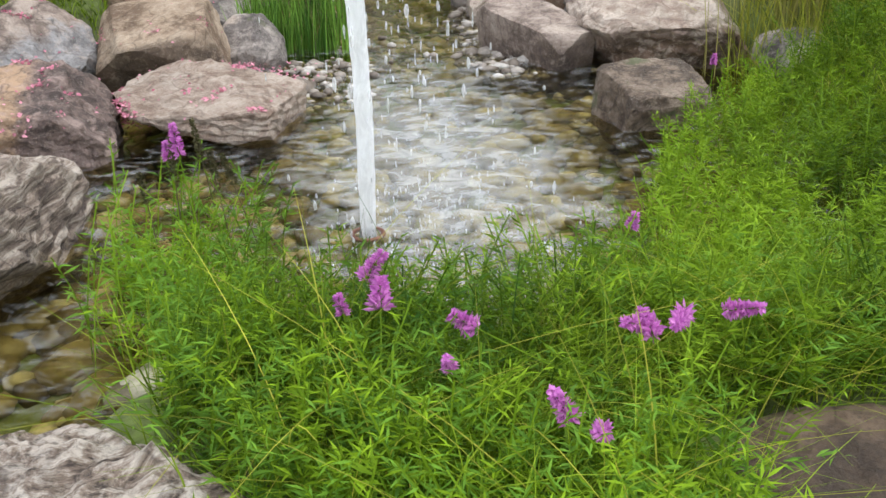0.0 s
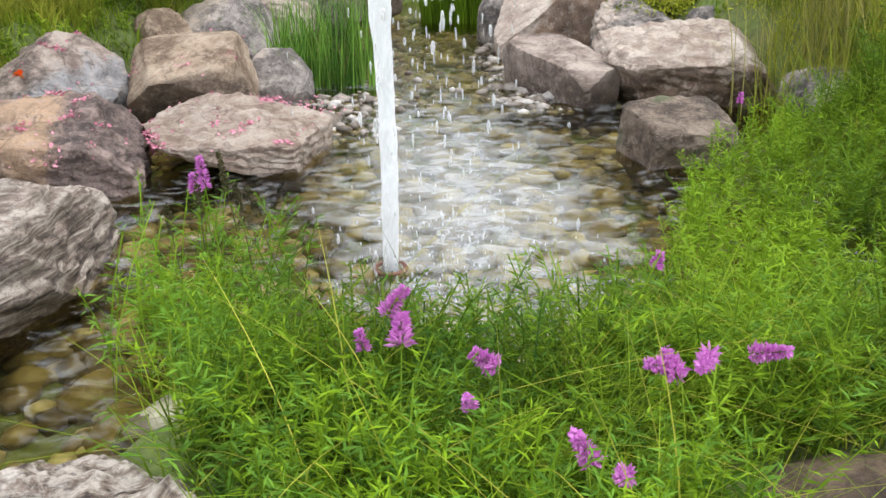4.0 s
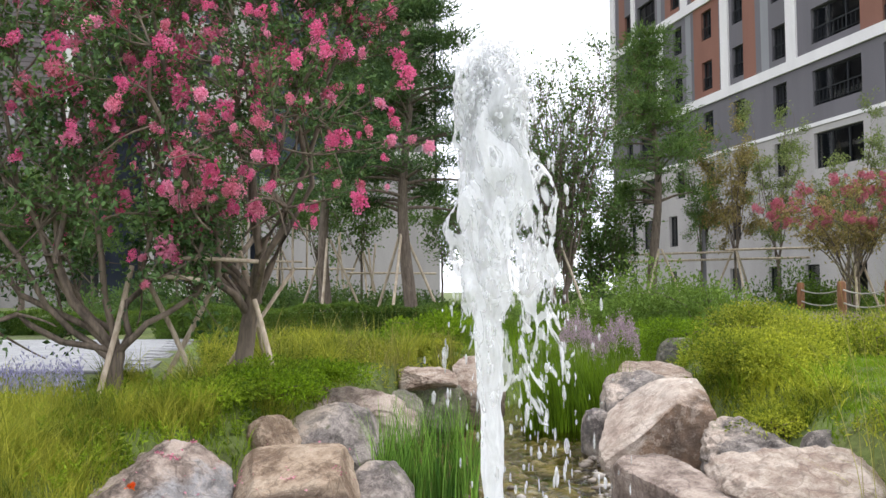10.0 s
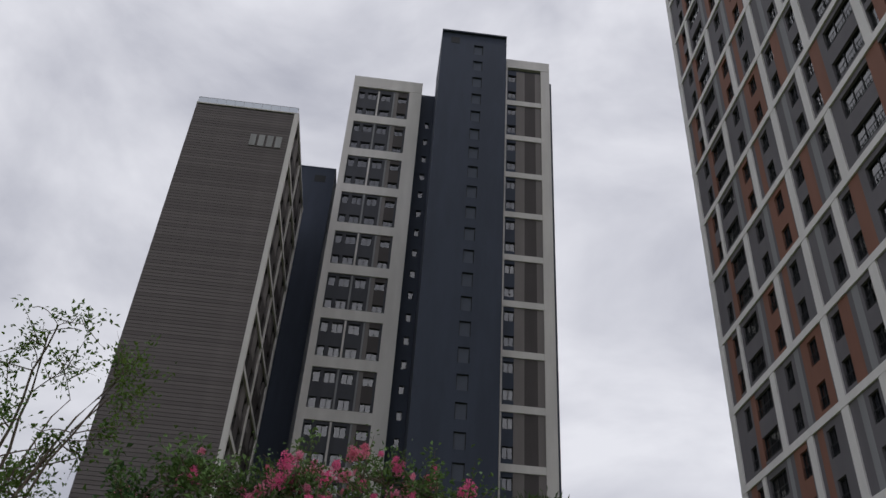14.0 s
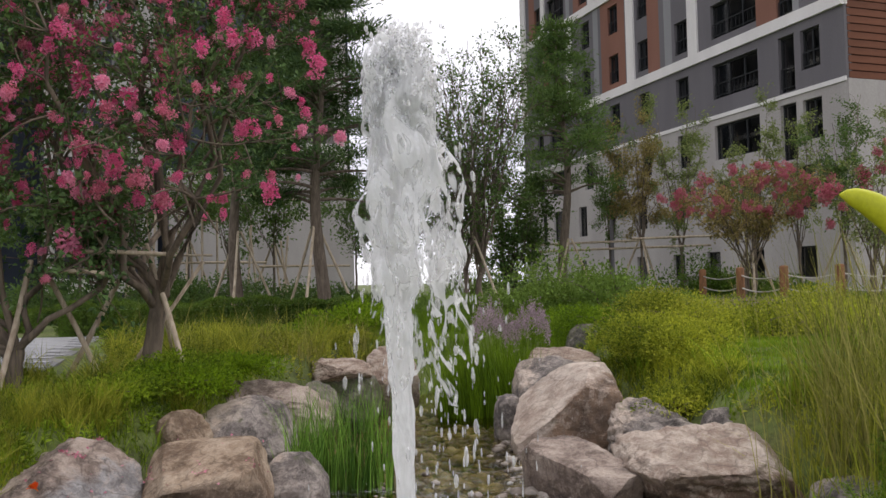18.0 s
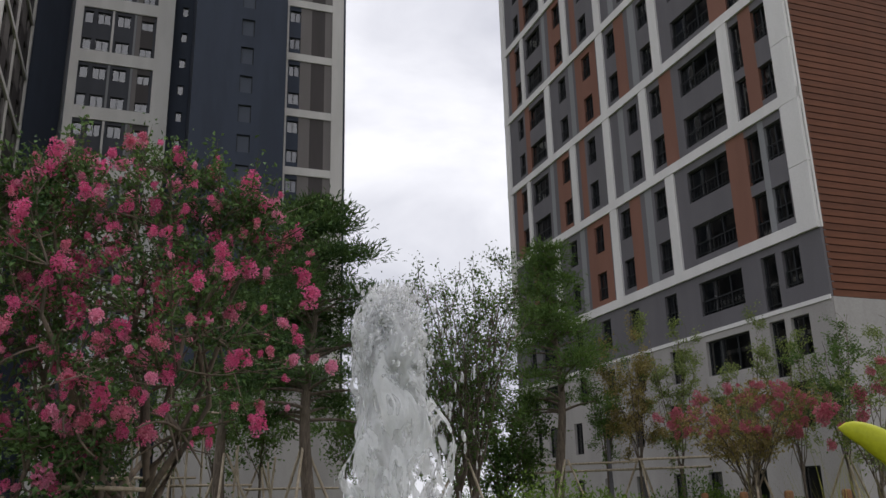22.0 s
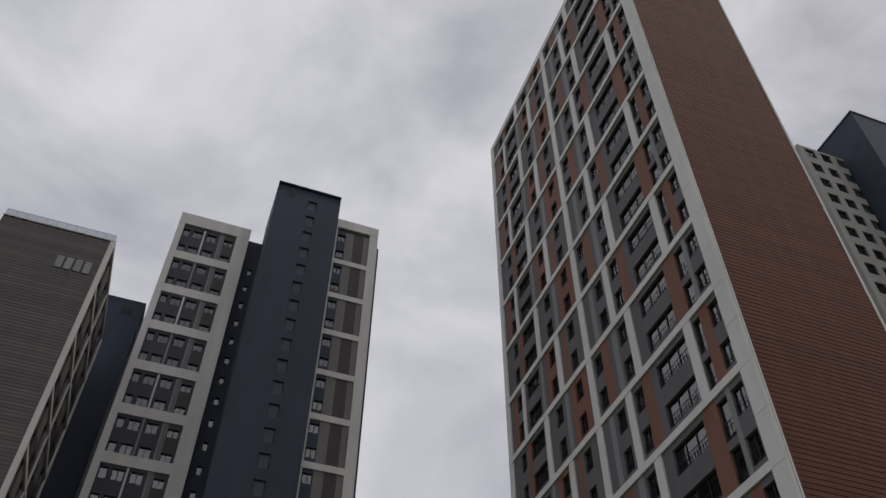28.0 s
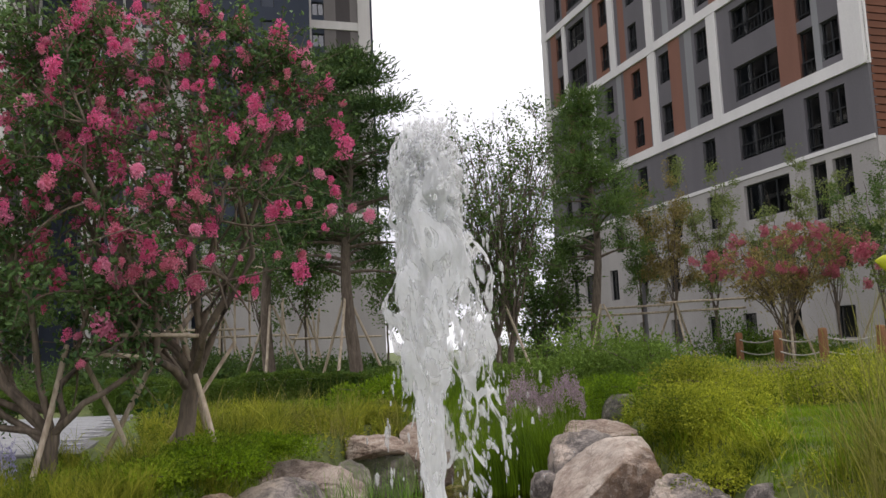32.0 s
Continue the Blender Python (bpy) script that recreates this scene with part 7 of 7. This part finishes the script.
# stakes and rails
def pole(parent, a, b, r=0.025, m=None, name="stake"):
    v, f = tubes([([a, tuple((p + q) / 2 + 0.01 for p, q in zip(a, b)), b], [r, r * 0.97, r * 0.92])], 8)
    return obj(name, v, f, m or POLE, parent, smooth=True)


def tripod(az, r, h, w, seed, rail=True):
    rg = np.random.default_rng(seed)
    x, y = polar(az, r)
    e = thing("tree_stakes", Matrix.Translation((x, y, float(bank(x, y)))), "three pale wooden stakes propping a young tree", "stakes", "tree stakes")
    a0 = rg.uniform(0, 2)
    for k in range(3):
        a = a0 + k * 2.1
        pole(e, (math.cos(a) * w, math.sin(a) * w, -0.1), (math.cos(a) * 0.05, math.sin(a) * 0.05, h), 0.027 if r < 12 else 0.035)
    return e


for i, (az, r, h, w) in enumerate(((23.6, 8.5, 1.15, 0.62), (17.3, 8.75, 1.3, 0.75), (11.3, 21, 2.2, 1.1), (6.3, 20, 2.3, 1.1), (-15.6, 27, 2.1, 1.0), (-10.9, 26, 2.1, 0.9), (-22.5, 25.2, 2.0, 0.8), (-27.8, 27, 2.0, 1.0), (-4.2, 22, 2.2, 1.2), (14.5, 25, 2.2, 1.0), (9.0, 27, 2.2, 1.0), (17.5, 26, 2.2, 1.0))):
    tripod(az, r, h, w, 400 + i)
mr = thing("prop_rails", Matrix.Translation((0, 0, 0)), "pale wooden cross poles tied to the blossom trees", "stakes")
for a, b in (((*polar(22.0, 8.1), 1.93), (*polar(15.9, 8.1), 1.90)), ((*polar(22.4, 8.0), 1.76), (*polar(19.6, 8.0), 1.73)), ((*polar(20.4, 8.1), 1.95), (*polar(18.0, 9.2), 1.85)), ((*polar(17.8, 8.7), 0.9), (*polar(13.6, 8.9), 1.85))):
    pole(mr, a, b, 0.021, name="cross_pole")
fr = thing("sapling_rails", Matrix.Translation((0, 0, 0)), "long horizontal bamboo poles bracing the row of saplings", "stakes")
for (a0, r0, a1, r1), z in (((-7.8, 27.5, -15.5, 26.6), 2.72), ((-15.0, 26.6, -22.0, 27.2), 2.80), ((-8.0, 27.8, -20.0, 27.0), 2.52), ((12.5, 24, 7.5, 26), 4.2), ((16.0, 24.5, 9.5, 26), 2.3), ((20.0, 24, 13.0, 25), 2.5), ((10.0, 26, 4.0, 28), 2.2)):
    pole(fr, (*polar(a0, r0), z), (*polar(a1, r1), z + 0.02), 0.035, name="cross_pole")
for az in np.linspace(8, 20, 14):
    x, y = polar(az + 0.3 * math.sin(az * 9), 25.5 + math.sin(az * 5))
    pole(fr, (x, y, 0.6), (x + 0.25 * math.sin(az * 3), y, 3.4 + 0.8 * math.sin(az * 7)), 0.035, name="upright_pole")

# post-and-rope fence
fence = thing("rope_fence", Matrix.Translation((0, 0, 0)), "rust-brown timber posts joined by two sagging ropes", "fence")
FP = [(-19.4, 24.5), (-21.7, 21.5), (-24.3, 19.8), (-27.5, 19.5), (-31.5, 20.5)]
tops = []
for az, r in FP:
    x, y = polar(az, r)
    v, f = tubes([([(x, y, 0.6), (x, y, 1.0), (x, y, 1.74), (x, y, 1.78), (x, y, 1.79)], [0.10, 0.10, 0.095, 0.08, 0.01])], 10)
    obj("post", v, f, TIMBER, fence, smooth=True)
    tops.append((x, y))
for (x0, y0), (x1, y1) in zip(tops, tops[1:]):
    for z in (1.6, 1.3):
        t = np.linspace(0, 1, 9)
        P = np.column_stack([x0 + (x1 - x0) * t, y0 + (y1 - y0) * t, z - 0.10 * 4 * t * (1 - t)])
        v, f = tubes([(P, np.full(9, 0.018))], 6)
        obj("rope", v, f, ROPE, fence, smooth=True)
# plain grey post in place of a thin trunk among the saplings
lx, ly = polar(-13.7, 27.5)
lp = thing("thin_post", Matrix.Translation((lx, ly, 0.7)), "plain dark grey post among the saplings", "post")
obj("pole", *tubes([([(0, 0, -0.1), (0, 0, 0.3), (0, 0, 2.75), (0, 0, 2.8)], [0.075, 0.065, 0.06, 0.04])], 12), GREY, lp, smooth=True)

# yellow curved sculpture beyond the tall grass
yl = thing("yellow_sculpture", Matrix.Translation((4.61, 7.0, 0.44)), "glossy yellow curved petal-shaped sculpture above the grass", "sculpture")
yp = np.concatenate([bez((-0.95, 0, 1.81), (-0.62, 0, 1.78), (-0.34, 0, 1.40), 12), bez((-0.34, 0, 1.40), (-0.02, 0, 0.95), (0.0, 0, -0.15), 12)[1:]])
ys = np.linspace(0, 1, len(yp))
yv, yf = tubes([(yp, np.interp(ys, (0, 0.03, 0.1, 0.25, 0.5, 1), (0.006, 0.045, 0.085, 0.125, 0.13, 0.10)))], 22)
obj("petal", yv * [1, 0.55, 1], yf, YELLOW, yl, smooth=True)

# maple whose twig hangs into view
mp = thing("maple_tree", Matrix.Translation((-3.4, -0.6, 0.62)), "maple with a thin twig of pointed leaves hanging overhead", "tree")
trk = bez((0, 0, -0.6), (0.1, 0, 1.5), (0.35, 0.25, 2.9), 10)
limb = bez((0.35, 0.25, 2.9), (1.1, 0.7, 3.9), (2.3, 1.25, 3.4), 12)
limb2 = bez((0.35, 0.25, 2.9), (0.2, -0.6, 3.8), (-0.4, -1.2, 4.6), 8)
tw1 = bez(limb[11], (2.42, 1.36, 3.3), (2.53, 1.40, 3.16), 6)
tw2 = bez((2.53, 1.40, 3.16), (2.55, 1.43, 3.15), (2.575, 1.46, 3.14), 6)
tw3 = bez((2.53, 1.40, 3.16), (2.49, 1.41, 3.13), (2.45, 1.405, 3.12), 6)
obj("trunk", *tubes([(trk, np.linspace(0.11, 0.07, 10)), (limb, np.linspace(0.045, 0.005, 12)), (limb2, np.linspace(0.05, 0.01, 8)), (tw1, np.linspace(0.004, 0.0012, 6)), (tw2, np.linspace(0.0012, 0.0008, 6)), (tw3, np.linspace(0.0012, 0.0008, 6))], 7), BARK, mp, smooth=True)
mv = []
for a in np.radians([-125, -80, -40, 0, 40, 80, 125]):
    ln = 0.052 * (1 - 0.28 * abs(a) / 2.2)
    mv.append([(0, 0, 0), (math.sin(a - 0.22) * ln * 0.5, 0.003, math.cos(a - 0.22) * ln * 0.5), (math.sin(a) * ln, -0.006, math.cos(a) * ln), (math.sin(a + 0.22) * ln * 0.5, 0.003, math.cos(a + 0.22) * ln * 0.5)])
mvv = np.array(mv).reshape(-1, 3) * [1, 1, -1]
mff = np.arange(28).reshape(-1, 4)
first = None
mg = np.random.default_rng(77)
spots = [(2.445, 1.41, 3.12), (2.50, 1.43, 3.12), (2.58, 1.44, 3.155), (2.59, 1.465, 3.15), (2.565, 1.475, 3.14), (2.46, 1.37, 3.14), (2.62, 1.38, 3.2), tuple(limb[11]), tuple(limb[10])]
spots += [limb2[k] + mg.normal(0, 0.2, 3) for k in range(3, 8) for _ in range(5)]
for q in spots:
    m = Matrix.Translation(Vector(q)) @ pose(0, 0, 0, mg.uniform(35, 75), mg.uniform(-40, 40), 48 + mg.uniform(-30, 30))
    if first is None:
        first = obj("leaf", mvv, mff, L_MYRTLE, mp)
        first.matrix_basis = m
    else:
        share("leaf", first.data, mp, m)

# paved plaza
plaza = obj("plaza", [(-26, 9.2, 0.745), (-3.9, 9.2, 0.745), (-5.6, 15.6, 0.745), (-26, 15.6, 0.745), (-26, 9.2, 0.5), (-3.9, 9.2, 0.5), (-5.6, 15.6, 0.5), (-26, 15.6, 0.5)],
            [(0, 1, 2, 3), (0, 4, 5, 1), (1, 5, 6, 2), (2, 6, 7, 3), (3, 7, 4, 0)], PAVE_JOINT)
tagged(plaza, "pale grey paved plaza beside the garden", "pavement", kind="structure")
pb = Boxes()
pb.add(0.006, 0.444, 0.006, 0.214, 0, 0.012)
near_p, rest = [], Boxes()
for j in range(29):
    for i in range(48):
        x = -25.9 + i * 0.45 + (0.225 if j % 2 else 0)
        y = 9.25 + j * 0.22
        if x + 0.45 > -3.95 - (y - 9.2) * 0.266:
            continue
        if x > -9.2 and len(near_p) < 290:
            near_p.append((x, y))
        else:
            rest.add(x + 0.006, x + 0.444, y + 0.006, y + 0.214, 0.745, 0.757)
p0 = pb.make("paver", PAVER, plaza)
p0.matrix_basis = Matrix.Translation((*near_p[0], 0.745))
for x, y in near_p[1:]:
    share("paver", p0.data, plaza, Matrix.Translation((x, y, 0.745)))
tagged(rest.make("far_pavers", PAVER, plaza), kind="stuff")
# lawn
lawn = scatter(5200, 2.4, 6.0, 6.4, 10.2, np.random.default_rng(66), in_lawn)
tufts("lawn", "bright mown lawn", "grass", lawn, 0.07, 12, 0.05, (0, 0), 0.010, L_FRESH, 67, 0.5, 2)


# ---- cladding, board by board ----
courses(gable, 233, zlow + 3 * STOREY + 0.02, 0.31, 0.05, BRICK, 0.045, RB_D - 0.30, "y", (RB_L - 0.02, 0.13))
courses(gb, 158, 8.25, 0.35, 0.04, SIDING, 0.06, GB_W - 0.40, "x", (0.02, 0.05))
